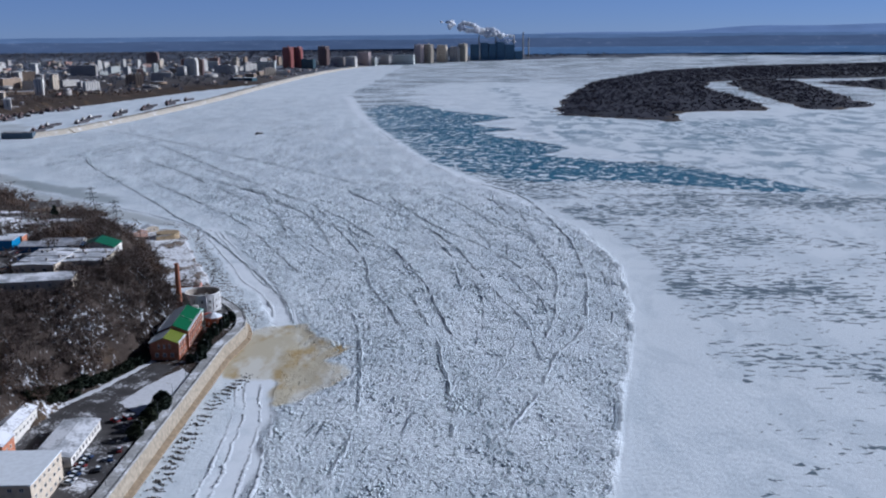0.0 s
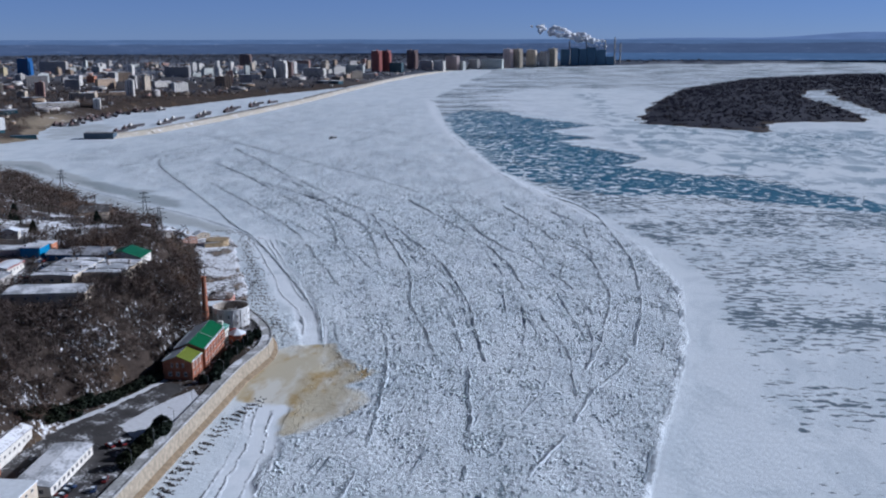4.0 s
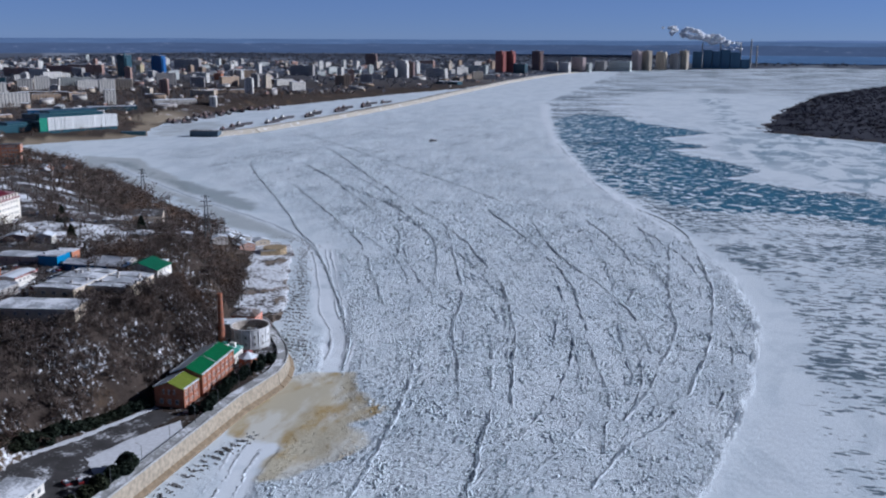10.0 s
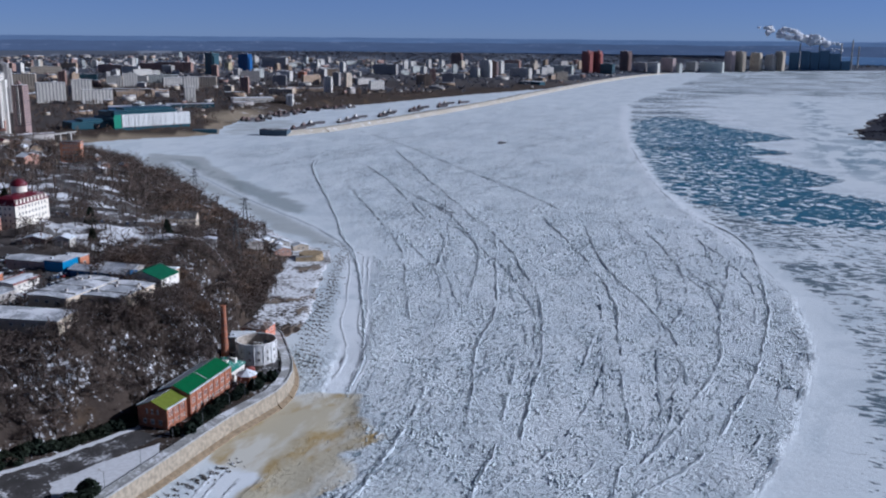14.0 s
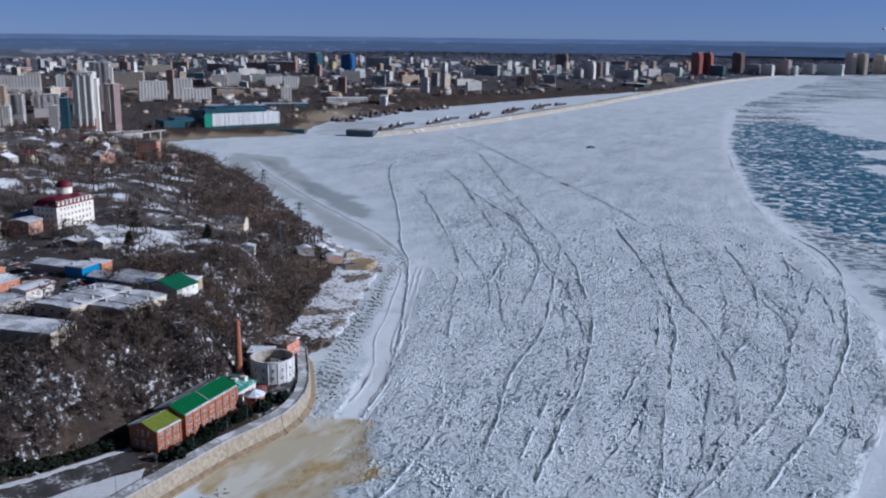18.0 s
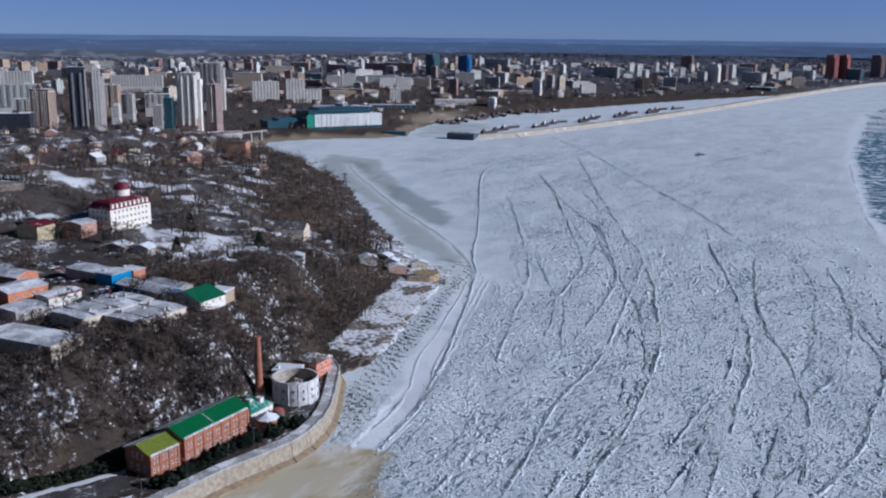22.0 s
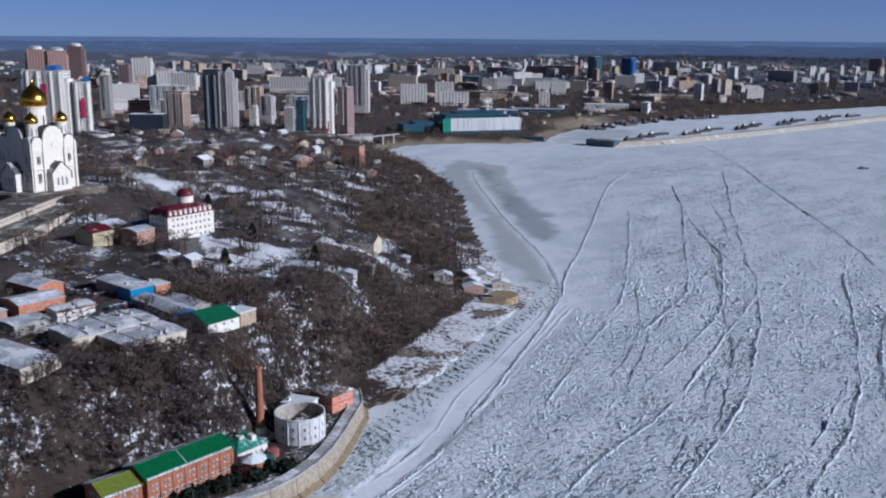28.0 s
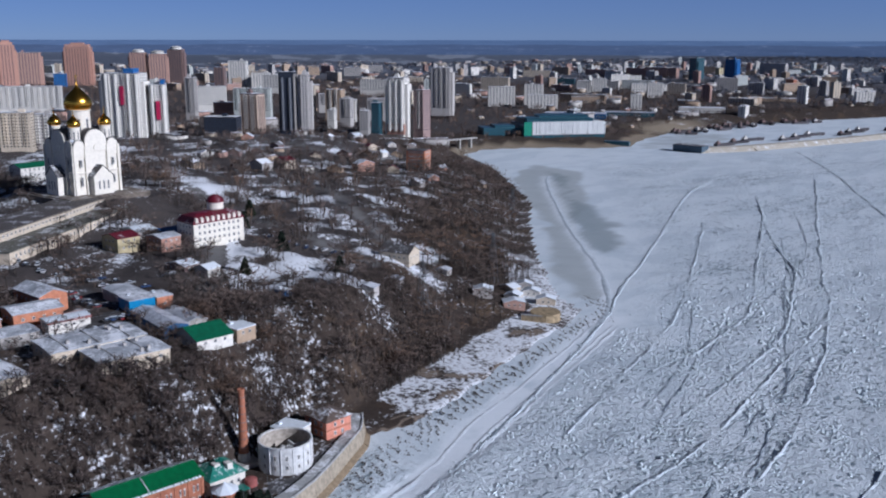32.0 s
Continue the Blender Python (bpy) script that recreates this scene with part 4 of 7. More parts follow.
def arch_gable(bm, x, y0, y1, z, rise, depth, seg=12):
    """A wall head with a round top in the plane x."""
    mid, r = (y0 + y1) / 2, (y1 - y0) / 2
    pts = [(y0, z - 6), (y1, z - 6)] + [(mid + r * math.cos(math.pi * i / seg), z + rise * math.sin(math.pi * i / seg)) for i in range(seg + 1)]
    a = [bm.verts.new((x, p, q)) for p, q in pts]
    b = [bm.verts.new((x - depth, p, q)) for p, q in pts]
    bm.faces.new(a)
    bm.faces.new(b[::-1])
    for i in range(len(pts)):
        j = (i + 1) % len(pts)
        bm.faces.new((a[i], b[i], b[j], a[j]))


def cathedral(x, y, z, turn):
    t = thing("cathedral", x, y, z, turn, "tall white cathedral with five gilded onion domes on a plateau", "cathedral")
    bm = bmesh.new()
    box(bm, -15, 15, -15, 15, -6, 30)
    part("nave", bm, LIME, t)
    for k in range(4):
        a = part("facade", bm_facade(), LIME, t)
        a.matrix_basis = pose(0, 0, 0, 0, 0, 90 * k)
        bm = bmesh.new()
        box(bm, 15, 21.5, -6.5, 6.5, -6, 11)
        v = [bm.verts.new(p) for p in ((21.5, -6.5, 11), (21.5, 6.5, 11), (21.5, 0, 17), (15, -6.5, 11), (15, 6.5, 11), (15, 0, 17))]
        for f in ((0, 1, 2), (5, 4, 3), (0, 2, 5, 3), (2, 1, 4, 5), (1, 0, 3, 4)):
            bm.faces.new([v[i] for i in f])
        o = part("porch", bm, LIME, t)
        o.matrix_basis = pose(0, 0, 0, 0, 0, 90 * k)
        bm = bmesh.new()
        for s in (-1, 1):
            q = [bm.verts.new(p) for p in ((21.9, s * 7.0, 10.8), (14.9, s * 7.0, 10.8), (14.9, 0, 17.35), (21.9, 0, 17.35), (21.9, s * 7.0, 11.15), (14.9, s * 7.0, 11.15), (14.9, 0, 17.7), (21.9, 0, 17.7))]
            for f in ((3, 2, 1, 0), (4, 5, 6, 7), (0, 1, 5, 4), (1, 2, 6, 5), (2, 3, 7, 6), (3, 0, 4, 7)):
                bm.faces.new([q[i] for i in f])
        bmesh.ops.recalc_face_normals(bm, faces=bm.faces)
        o = part("porch_roof", bm, ROOFD, t, "dark sheet-metal porch roof")
        o.matrix_basis = pose(0, 0, 0, 0, 0, 90 * k)
        for u, zz, ww, hh in ((-3, 5.5, 1.3, 6), (0, 5.5, 1.3, 7), (3, 5.5, 1.3, 6)):
            c, s = math.cos(radians(90 * k)), math.sin(radians(90 * k))
            put_window(t, 21.5 * c - u * s, 21.5 * s + u * c, zz, 90 * k + 90, ww, hh)
        for u in (-11, 11):
            for zz, hh in ((8, 6), (19, 5)):
                c, s = math.cos(radians(90 * k)), math.sin(radians(90 * k))
                put_window(t, 16.2 * c - u * s, 16.2 * s + u * c, zz, 90 * k + 90, 1.4, hh)
    bm = bmesh.new()
    q = [bm.verts.new((sx * r, sy * r, z)) for r, z in ((15.2, 30.1), (11.5, 33.0), (6.0, 35.5)) for sx, sy in ((-1, -1), (1, -1), (1, 1), (-1, 1))]
    for k in (0, 4):
        for i in range(4):
            bm.faces.new((q[k + i], q[k + (i + 1) % 4], q[k + 4 + (i + 1) % 4], q[k + 4 + i]))
    bm.faces.new(q[8:])
    part("roof", bm, ROOFD, t, "dark sheet-metal roof behind the gables")
    for k in range(4):
        c, s = math.cos(radians(90 * k)), math.sin(radians(90 * k))
        for y0, y1, zz, rise in ((-14.8, -7.7, 29, 3.8), (7.7, 14.8, 29, 3.8), (-7.3, 7.3, 31.5, 7.4)):
            bm = bmesh.new()
            mid, r = (y0 + y1) / 2, (y1 - y0) / 2
            arc = [(mid + (r + 0.35) * math.cos(math.pi * i / 12), zz + 0.3 + rise * math.sin(math.pi * i / 12)) for i in range(13)]
            a, b = ([bm.verts.new((x, p, q)) for p, q in arc] for x in (15.2, 8.5))
            d_ = [bm.verts.new((15.2, p, q + 0.25)) for p, q in arc]
            e_ = [bm.verts.new((8.5, p, q + 0.25)) for p, q in arc]
            for i in range(12):
                bm.faces.new((a[i], a[i + 1], b[i + 1], b[i]))
                bm.faces.new((d_[i], e_[i], e_[i + 1], d_[i + 1]))
                bm.faces.new((a[i], d_[i], d_[i + 1], a[i + 1]))
            bmesh.ops.recalc_face_normals(bm, faces=bm.faces)
            o = part("gable_roof", bm, ROOFD, t, "dark curved roof over a gable")
            o.matrix_basis = pose(0, 0, 0, 0, 0, 90 * k)
    drum(t, 0, 0, 29, 6.6, 50.0, 8.3, 1.0, 1.4)
    for sx in (-1, 1):
        for sy in (-1, 1):
            drum(t, sx * 10.5, sy * 10.5, 29, 3.2, 40.5, 4.1, 1.0, 0.9)
    bm = bmesh.new()
    box(bm, -26, 26, -26, 26, -8, -0.3)
    box(bm, -28, 28, -28, 28, -8, -0.9)
    part("terrace", bm, paint("brown_terrace_stone", (0.17, 0.145, 0.12), var=0.3, snow=0.2), t, "brown stone terrace with steps")
    return t


def bm_facade():
    bm = bmesh.new()
    for y0, y1, zz, rise in ((-15, -7.5, 29, 3.8), (7.5, 15, 29, 3.8), (-7.5, 7.5, 31.5, 7.4)):
        arch_gable(bm, 15.7, y0 + 0.2, y1 - 0.2, zz, rise, 4.5)
    for yy in (-15, -7.5, 7.5, 15):
        box(bm, 15.0, 16.4, yy - 0.6, yy + 0.6, -4, 29)
    box(bm, 15.0, 16.2, -15, 15, 12.8, 13.6)
    bmesh.ops.create_cone(bm, cap_ends=True, segments=16, radius1=1.7, radius2=1.7, depth=0.6, matrix=pose(15.9, 0, 28, 0, 90, 0))
    return bm


def drum(t, cx, cy, z0, r, z1, dome_r, tall, s):
    bm = bmesh.new()
    lathe(bm, [(r, z0 - 3), (r, z1 - 0.8), (r * 1.1, z1 - 0.6), (r * 1.1, z1), (r * 0.9, z1 + 0.3)], 20, cx, cy)
    d = part("drum", bm, LIME, t)
    for i in range(8):
        a = i * math.pi / 4 + 0.2
        o = put_window(d, cx + r * math.cos(a), cy + r * math.sin(a), (z0 + z1) / 2 + 1, math.degrees(a) + 90, r * 0.26, (z1 - z0) * 0.5)
    bm = bmesh.new()
    onion(bm, dome_r, z1, cx, cy, tall)
    g = part("dome", bm, GOLD, t, "gilded onion dome")
    for f in g.data.polygons:
        f.use_smooth = True
    bm = bmesh.new()
    cross(bm, z1 + dome_r * 2.05 * tall, cx, cy, s)
    part("cross", bm, GOLD, t, "gilded cross")


cathedral(-453, 503, 57, 14.6)

# long hall below the cathedral
t = thing("long_hall", -431.6, 496.7, 46, -46, "long cream hall with a flat dark roof and rows of windows", "hall")
bm = bmesh.new()
box(bm, 0, 125, -12, 11, -6, 9.5)
part("wall", bm, CREAM, t)
bm = bmesh.new()
box(bm, -1, 126, -13, 12, 9.5, 10.3)
part("roof", bm, paint("thinly_snowed_roof", (0.10, 0.09, 0.085), snow=0.18), t, "flat dark roof with thin snow")
bm = bmesh.new()
box(bm, -2, 125, 11.2, 28, -6, 4.6)
part("gallery", bm, CREAM, t)
bm = bmesh.new()
box(bm, -2.5, 125.5, 11.3, 28.5, 4.6, 5.1)
part("gallery_roof", bm, paint("moss_dark_roof", (0.13, 0.13, 0.11), snow=0.25), t)
for i in range(34):
    put_window(t, 2 + i * 3.6, 11, 7.4, 180, 1.9, 1.5)
    put_window(t, 1 + i * 3.6, 28, 2.2, 180, 1.5, 2.0)
for i in range(6):
    put_window(t, -2, 12.5 + i * 2.6, 2.2, -90, 1.3, 2.0)

# hotel with the red mansard
REDR = paint("crimson_sheet_roof", (0.12, 0.010, 0.022), 0.45, var=0.2, snow=0.12)
t = thing("hotel", -321.5, 527, 42, 9, "white four-storey hotel with a crimson mansard roof and round cupola", "hotel")
bm = bmesh.new()
box(bm, -8, 8, -15.5, 15.5, -3, 13.8)
part("wall", bm, LIME, t)
bm = bmesh.new()
box(bm, -8.4, 8.4, -15.9, 15.9, 13.8, 14.4)
for z0, z1, i0, i1 in ((14.4, 17.2, 0.2, 1.9), (17.2, 18.4, 1.9, 5.5)):
    q = [bm.verts.new((sx * (8.2 - i), sy * (15.7 - i), z)) for z, i in ((z0, i0), (z1, i1)) for sx, sy in ((-1, -1), (1, -1), (1, 1), (-1, 1))]
    for a in range(4):
        b = (a + 1) % 4
        bm.faces.new((q[a], q[b], q[4 + b], q[4 + a]))
    bm.faces.new(q[4:])
part("mansard_roof", bm, REDR, t, "crimson mansard roof")
for s in range(4):
    window_rows(t, 16, 31, s * 3.4 + 2.0, 3.0, 1.3, 1.7)
for i in range(9):
    for sx in (-1, 1):
        bm = bmesh.new()
        box(bm, sx * 6.4 - 1.6, sx * 6.4 + 1.6, i * 3.3 - 14.1, i * 3.3 - 12.5, 14.4, 16.2)
        bmesh.ops.create_cone(bm, cap_ends=True, segments=10, radius1=0.8, radius2=0.8, depth=3.2, matrix=pose(sx * 6.4, i * 3.3 - 13.3, 16.2, 0, 90, 0))
        part("dormer", bm, LIME, t, "white round-headed dormer")
bm = bmesh.new()
lathe(bm, [(4.4, 16), (4.4, 21.5), (4.7, 21.6), (4.7, 22.0)], 20, -4, 6)
part("cupola", bm, LIME, t)
bm = bmesh.new()
lathe(bm, [(4.9, 22.0), (4.6, 23.2), (3.6, 24.6), (2.0, 25.6), (0.3, 26.0)], 20, -4, 6)
part("cupola_roof", bm, REDR, t, "crimson dome over the cupola")
bm = bmesh.new()
box(bm, 4, 9.2, -4, 4, -2, 5)
part("entrance_porch", bm, LIME, t)

house("yellow_house", -335, 483, 43, 14, 14, 13, 7.0, 2.0, YELLOW, REDR, "yellow two-storey house under a dark red roof", "house", storeys=2)
house("pink_house", -322.5, 501, 42.5, 14, 13, 12, 7.4, 1.2, BRICKO, DIRTY, "pink and white house with a snowy roof", "house", storeys=2)
house("blue_roofed_shed", -341, 516, 42.5, 14, 12, 24, 6, 2, GREYW, BLUEG, "long shed under a dark blue roof", "shed")
house("snowy_shed", -357, 501, 44, 10, 18, 12, 4, 1.5, GREYW, SNOW, "low shed with a snow-covered roof", "shed")
house("brown_cottage", -277, 492, 41.5, 20, 12, 9, 3.6, 1.6, BRICKD, SNOW, "brown wooden cottage with a snowy roof", "cottage", chimney=True)
house("white_cottage", -265, 499, 41, 20, 9, 8, 3.6, 1.6, WHITE, SNOW, "small white cottage with a snowy roof", "cottage")
house("blue_kiosk", -219, 514, at_ground(-219, 514), 15, 6, 4, 3.2, 0, BLUEG, SNOW, "small bright blue kiosk in a snowy yard", "kiosk")
house("burnt_house", -278, 620, at_ground(-278, 620), 25, 19, 12, 5.5, 3.5, CREAM, ROOFD, "old timber house with a dark sagging roof in snow", "house", along="x", chimney=True)
for i, (hx, hy, hw) in enumerate(((-246, 655, 11), (-255, 684, 10), (-248, 695, 10), (-231, 665, 12), (-262, 702, 9), (-230, 689, 11), (-240, 673, 9))):
    house("river_cabin", hx, hy, at_ground(hx, hy), RNG.uniform(0, 60), hw, 7, 3.4, 1.6, (GREYW, CREAM, WHITE, BRICKP)[i % 4], SNOW, "small weathered riverside cabin with a snowy roof", "cabin", group="riverside cabins")
t = thing("stone_retaining_wall", -206, 664, 0, 38, "yellowish stone retaining wall of a riverside yard", "retaining wall")
bm = bmesh.new()
lathe(bm, [(8.6, -1), (8.2, 4.2), (8.5, 4.3), (8.5, 4.8)], 14, 0, 6)
box(bm, -12, 0, -2.4, -1.2, -1, 4.2)
part("wall", bm, paint("ochre_rubble_stone", (0.36, 0.28, 0.17), var=0.4, scale=0.5), t)
bm = bmesh.new()
box(bm, -12.2, -0.5, -2.7, -0.9, 4.2, 4.6)
part("coping", bm, CONC, t)

# ---- market yards on the plateau ----
GREENR = paint("green_sheet_roof", (0.012, 0.12, 0.06), 0.45, var=0.25)
BLUEW = paint("bright_blue_cladding", (0.012, 0.20, 0.42), 0.5, var=0.12)
BLUED = paint("blue_cladding", (0.02, 0.10, 0.24), 0.5, var=0.2)
house("green_roofed_school", -566, 501, at_ground(-566, 501), 14, 16, 24, 11, 2.6, WHITE, GREENR, "white three-storey school under a green roof beside the cathedral", "school", storeys=3, step=3.4, ww=1.4, wh=1.9)
_m1 = house("market_hall", -187.5, 419, 41, 3, 19, 34, 4.6, 0.5, CREAM, DIRTY, "long market hall under a low roof with thin grey snow", "market hall", step=5, ww=1.8)
_m2 = house("market_hall", -169, 425, 40.5, 4, 18, 25, 4.4, 0.4, CREAM, DIRTY, "cream market hall on the edge of the bluff", "market hall", step=4.5, ww=1.5)
for _t, _w, _d, _h in ((_m1, 19, 34, 4.6), (_m2, 18, 25, 4.4)):
    for i in range(int(_d / 11)):
        bm = bmesh.new()
        box(bm, -_w / 2, _w / 2, -_d / 2 + 6 + i * 11 - 0.12, -_d / 2 + 6 + i * 11 + 0.12, _h, _h + 0.82)
        part("roof_seam", bm, CONC, _t)
    for i in range(5):
        bm = bmesh.new()
        u, v = RNG.uniform(-0.4, 0.4) * _w, RNG.uniform(-0.4, 0.4) * _d
        box(bm, u - 0.5, u + 0.5, v - 0.5, v + 0.5, _h + 0.2, _h + 1.7)
        part("roof_vent", bm, GREYW, _t)
house("workshop", -176, 381, 41, 12, 33, 15, 4.5, 0.6, CREAM, DIRTY, "low cream workshop under a roof with thin snow", "workshop", along="x", step=5)
house("blue_shop", -221.5, 449, 41.5, 5, 10, 11, 6.6, 0, BLUEW, DIRTY, "bright blue clad shop with a flat snowy roof", "shop", storeys=1, step=6, ww=2.5, sides="lb")
house("orange_shop", -221.5, 458.4, 41.5, 5, 10, 7, 6.2, 0, ORANGE, DIRTY, "narrow orange shop beside a blue one", "shop", step=5)
house("grey_shed", -239.5, 451.5, 41.5, 5, 24, 11, 4.6, 0.6, GREYW, DIRTY, "long grey shed with a snowy roof", "shed", along="x", step=7)
house("sheet_metal_shed", -197.5, 448.8, 41.0, 2, 30, 10, 4.2, 1.4, BLUED, SILVER, "long blue shed under a pale sheet-metal roof", "shed", along="x", step=5)
house("sheet_metal_shed", -196, 458.4, 41, 3, 21, 8, 4.0, 1.2, GREYW, SILVER, "grey sheet-metal shed with a pale roof", "shed", along="x", step=5)
house("green_roofed_shop", -177, 457, 40.2, 6, 19, 15, 2.8, 3.2, WHITE, GREENR, "white shop under a dark green gable roof", "shop", along="y", step=4)
house("plank_shed", -182, 474.5, at_ground(-182, 474.5), 12, 9, 9, 3.6, 0, TAN, SNOW, "small tan plank shed with a flat snowy roof", "shed")
house("orange_store", -258, 421.5, 42, 12, 22, 12, 5.6, 2.2, ORANGE, DIRTY, "orange store with a partly snowy gable roof", "store", along="x", storeys=1, step=4)
house("orange_store", -237, 412.5, 41.5, 4, 15, 19, 5.2, 1.2, ORANGE, DIRTY, "orange brick store with a snowy roof", "store", along="y", step=4)
_ro = house("red_roofed_office", -219, 420, 41.5, 4, 8.5, 16, 4.0, 0.5, WHITE, SNOW, "low white office with a red roof edge", "office", storeys=1, step=3)
for sx in (-1, 1):
    bm = bmesh.new()
    box(bm, sx * 4.5 - 0.15, sx * 4.5 + 0.15, -8.5, 8.5, 3.5, 4.3)
    part("roof_edge", bm, ORANGE if sx < 0 else BRICKR, _ro, "red roof edge")
house("pink_garage", -241, 393, 41.5, 12, 22, 9, 3.8, 0.5, BRICKP, DIRTY, "pink garage row with snowy roof", "garages", along="x", step=4)
house("grey_garage", -214, 400, 41.5, 6, 12, 14, 3.6, 0.4, GREYW, DIRTY, "grey garage with snowy roof", "garages", along="y", step=4)


# ---- the waterworks on the quay ----
BRICK = paint("weathered_red_brick", (0.36, 0.145, 0.085), var=0.25, grain=9)
GREENB = paint("bright_green_sheet_roof", (0.008, 0.115, 0.040), 0.42, var=0.2)
OLIVE = paint("olive_green_sheet_roof", (0.16, 0.20, 0.03), 0.45, var=0.18)
TEALR = paint("turquoise_sheet_roof", (0.03, 0.21, 0.16), 0.45, var=0.2, snow=0.2)
PINKW = paint("salmon_render", (0.62, 0.26, 0.18), var=0.15)
SLATE = paint("old_grey_roof", (0.13, 0.10, 0.085), snow=0.2)
QFACE = paint("pale_quay_concrete", (0.34, 0.295, 0.225), var=0.3, grain=2.0)
OCHRE = paint("ochre_quay_stone", (0.24, 0.185, 0.12), var=0.3, grain=2.0)
PARA = paint("grey_parapet", (0.36, 0.37, 0.37), var=0.2, snow=0.35)
QZ = 6.5


def brick_hall(x, y, turn, w, d, h, rise, roof, label, bays):
    t = thing("pump_hall", x, y, QZ, turn, label, "industrial hall", "brick pump halls")
    bm = bmesh.new()
    gable_walls(bm, w, d, h, rise, base=-1)
    part("wall", bm, BRICK, t)
    bm = bmesh.new()
    gable_roof(bm, w, d, h + 0.05, rise, 0.5, 0.2)
    r = part("roof", bm, roof, t)
    for s in (-1, 1):
        for i in range(int(d / 1.2)):
            bm = bmesh.new()
            u = -d / 2 + 0.6 + i * 1.2
            box(bm, s * (w / 2 + 0.2) - 0.35, s * (w / 2 + 0.2) + 0.35, u - RNG.uniform(0.35, 0.6), u + RNG.uniform(0.2, 0.6), h + 0.05 - 0.1, h + 0.42)
            part("snow_clump", bm, SNOW, r)
    bm = bmesh.new()
    a = [(-w / 2 - 0.45, -d / 2 - 0.45, h + 0.03), (-w / 2 - 0.45, d / 2 + 0.45, h + 0.03), (-0.3, d / 2 + 0.45, h + rise + 0.12), (-0.3, -d / 2 - 0.45, h + rise + 0.12)]
    lo, hi = [bm.verts.new(p) for p in a], [bm.verts.new((p[0], p[1], p[2] + 0.28)) for p in a]
    for f in [hi, lo[::-1]] + [(lo[i], lo[(i + 1) % 4], hi[(i + 1) % 4], hi[i]) for i in range(4)]:
        bm.faces.new(f)
    bmesh.ops.recalc_face_normals(bm, faces=bm.faces)
    part("snow_cover", bm, SNOW, r, "snow lying on the shaded roof slope")
    bm = bmesh.new()
    box(bm, -0.25, 0.25, -d / 2 - 0.5, d / 2 + 0.5, h + rise + 0.18, h + rise + 0.38)
    part("ridge_cap", bm, roof, t)
    if d > 25:
        bm = bmesh.new()
        v = [bm.verts.new(p) for p in ((w / 2 + 0.5, -1.6, h - 0.1), (w / 2 + 0.5, -1.3, h - 0.1), (0, -1.3, h + rise + 0.3), (0, -1.6, h + rise + 0.3), (w / 2 + 0.5, -1.6, h + 0.18), (w / 2 + 0.5, -1.3, h + 0.18), (0, -1.3, h + rise + 0.55), (0, -1.6, h + rise + 0.55))]
        for f in ((3, 2, 1, 0), (4, 5, 6, 7), (0, 1, 5, 4), (1, 2, 6, 5), (2, 3, 7, 6), (3, 0, 4, 7)):
            bm.faces.new([v[i] for i in f])
        bmesh.ops.recalc_face_normals(bm, faces=bm.faces)
        part("roof_seam", bm, PARA, t)
    for i in range(bays + 1):
        for s in (-1, 1):
            bm = bmesh.new()
            u = -d / 2 + 0.5 + i * (d - 1.0) / bays
            box(bm, s * w / 2 - 0.25, s * w / 2 + 0.25, u - 0.45, u + 0.45, -1, h - 0.1)
            part("pilaster", bm, BRICK, t)
    for i in range(bays):
        u = -d / 2 + 0.5 + (i + 0.5) * (d - 1.0) / bays
        for s, turn2 in ((1, 90), (-1, -90)):
            for du in (-1.3, 1.3):
                put_window(t, s * w / 2, u + du, 2.2, turn2, 1.5, 1.5)
            for du in (-0.7, 0.7):
                put_window(t, s * w / 2, u + du, 5.8, turn2, 0.6, 2.4)
    for s, turn2 in ((-1, 0), (1, 180)):
        for u in (-3.4, 0, 3.4):
            put_window(t, u, s * d / 2, 2.4, turn2, 1.5, 2.0)
            put_window(t, u * 0.7, s * d / 2, 6.4, turn2, 0.8, 2.0)
    return t


brick_hall(-122.2, 389, 1.5, 12.6, 12.5, 7.9, 2.5, OLIVE, "small red brick pump hall under an olive green roof", 3)
brick_hall(-123.3, 412.6, 5.0, 13.2, 33, 9.2, 2.7, GREENB, "long red brick pump hall under a bright green roof", 7)

# low wing with the turquoise roof
t = thing("turquoise_wing", -127.5, 438.5, QZ, 6, "low white wing with a turquoise hipped roof and snow", "annex")
bm = bmesh.new()
box(bm, -6.5, 6.5, -6.5, 6.5, -1, 5.0)
part("wall", bm, WHITE, t)
bm = bmesh.new()
q = [bm.verts.new(p) for p in ((-7, -7, 5), (7, -7, 5), (7, 7, 5), (-7, 7, 5), (-2.5, -3, 7.6), (2.5, -3, 7.6), (2.5, 3, 7.6), (-2.5, 3, 7.6), (-7, -7, 4.8), (7, -7, 4.8), (7, 7, 4.8), (-7, 7, 4.8))]
for f in ((0, 1, 5, 4), (1, 2, 6, 5), (2, 3, 7, 6), (3, 0, 4, 7), (4, 5, 6, 7), (8, 9, 1, 0), (9, 10, 2, 1), (10, 11, 3, 2), (11, 8, 0, 3)):
    bm.faces.new([q[i] for i in f])
part("hipped_roof", bm, TEALR, t)
for dx, dy in ((1.5, -1.5), (3.6, 2.0)):
    bm = bmesh.new()
    box(bm, dx - 1.3, dx + 1.3, dy - 1, dy + 1, 6.2, 8.3)
    part("roof_lantern", bm, WHITE, t, "white roof lantern")
    bm = bmesh.new()
    gable_roof(bm, 2.6, 2.0, 8.3, 0.7, 0.2, 0.12)
    part("lantern_roof", bm, TEALR, t)
window_rows(t, 13, 13, 2.4, 2.6, 1.2, 1.6)

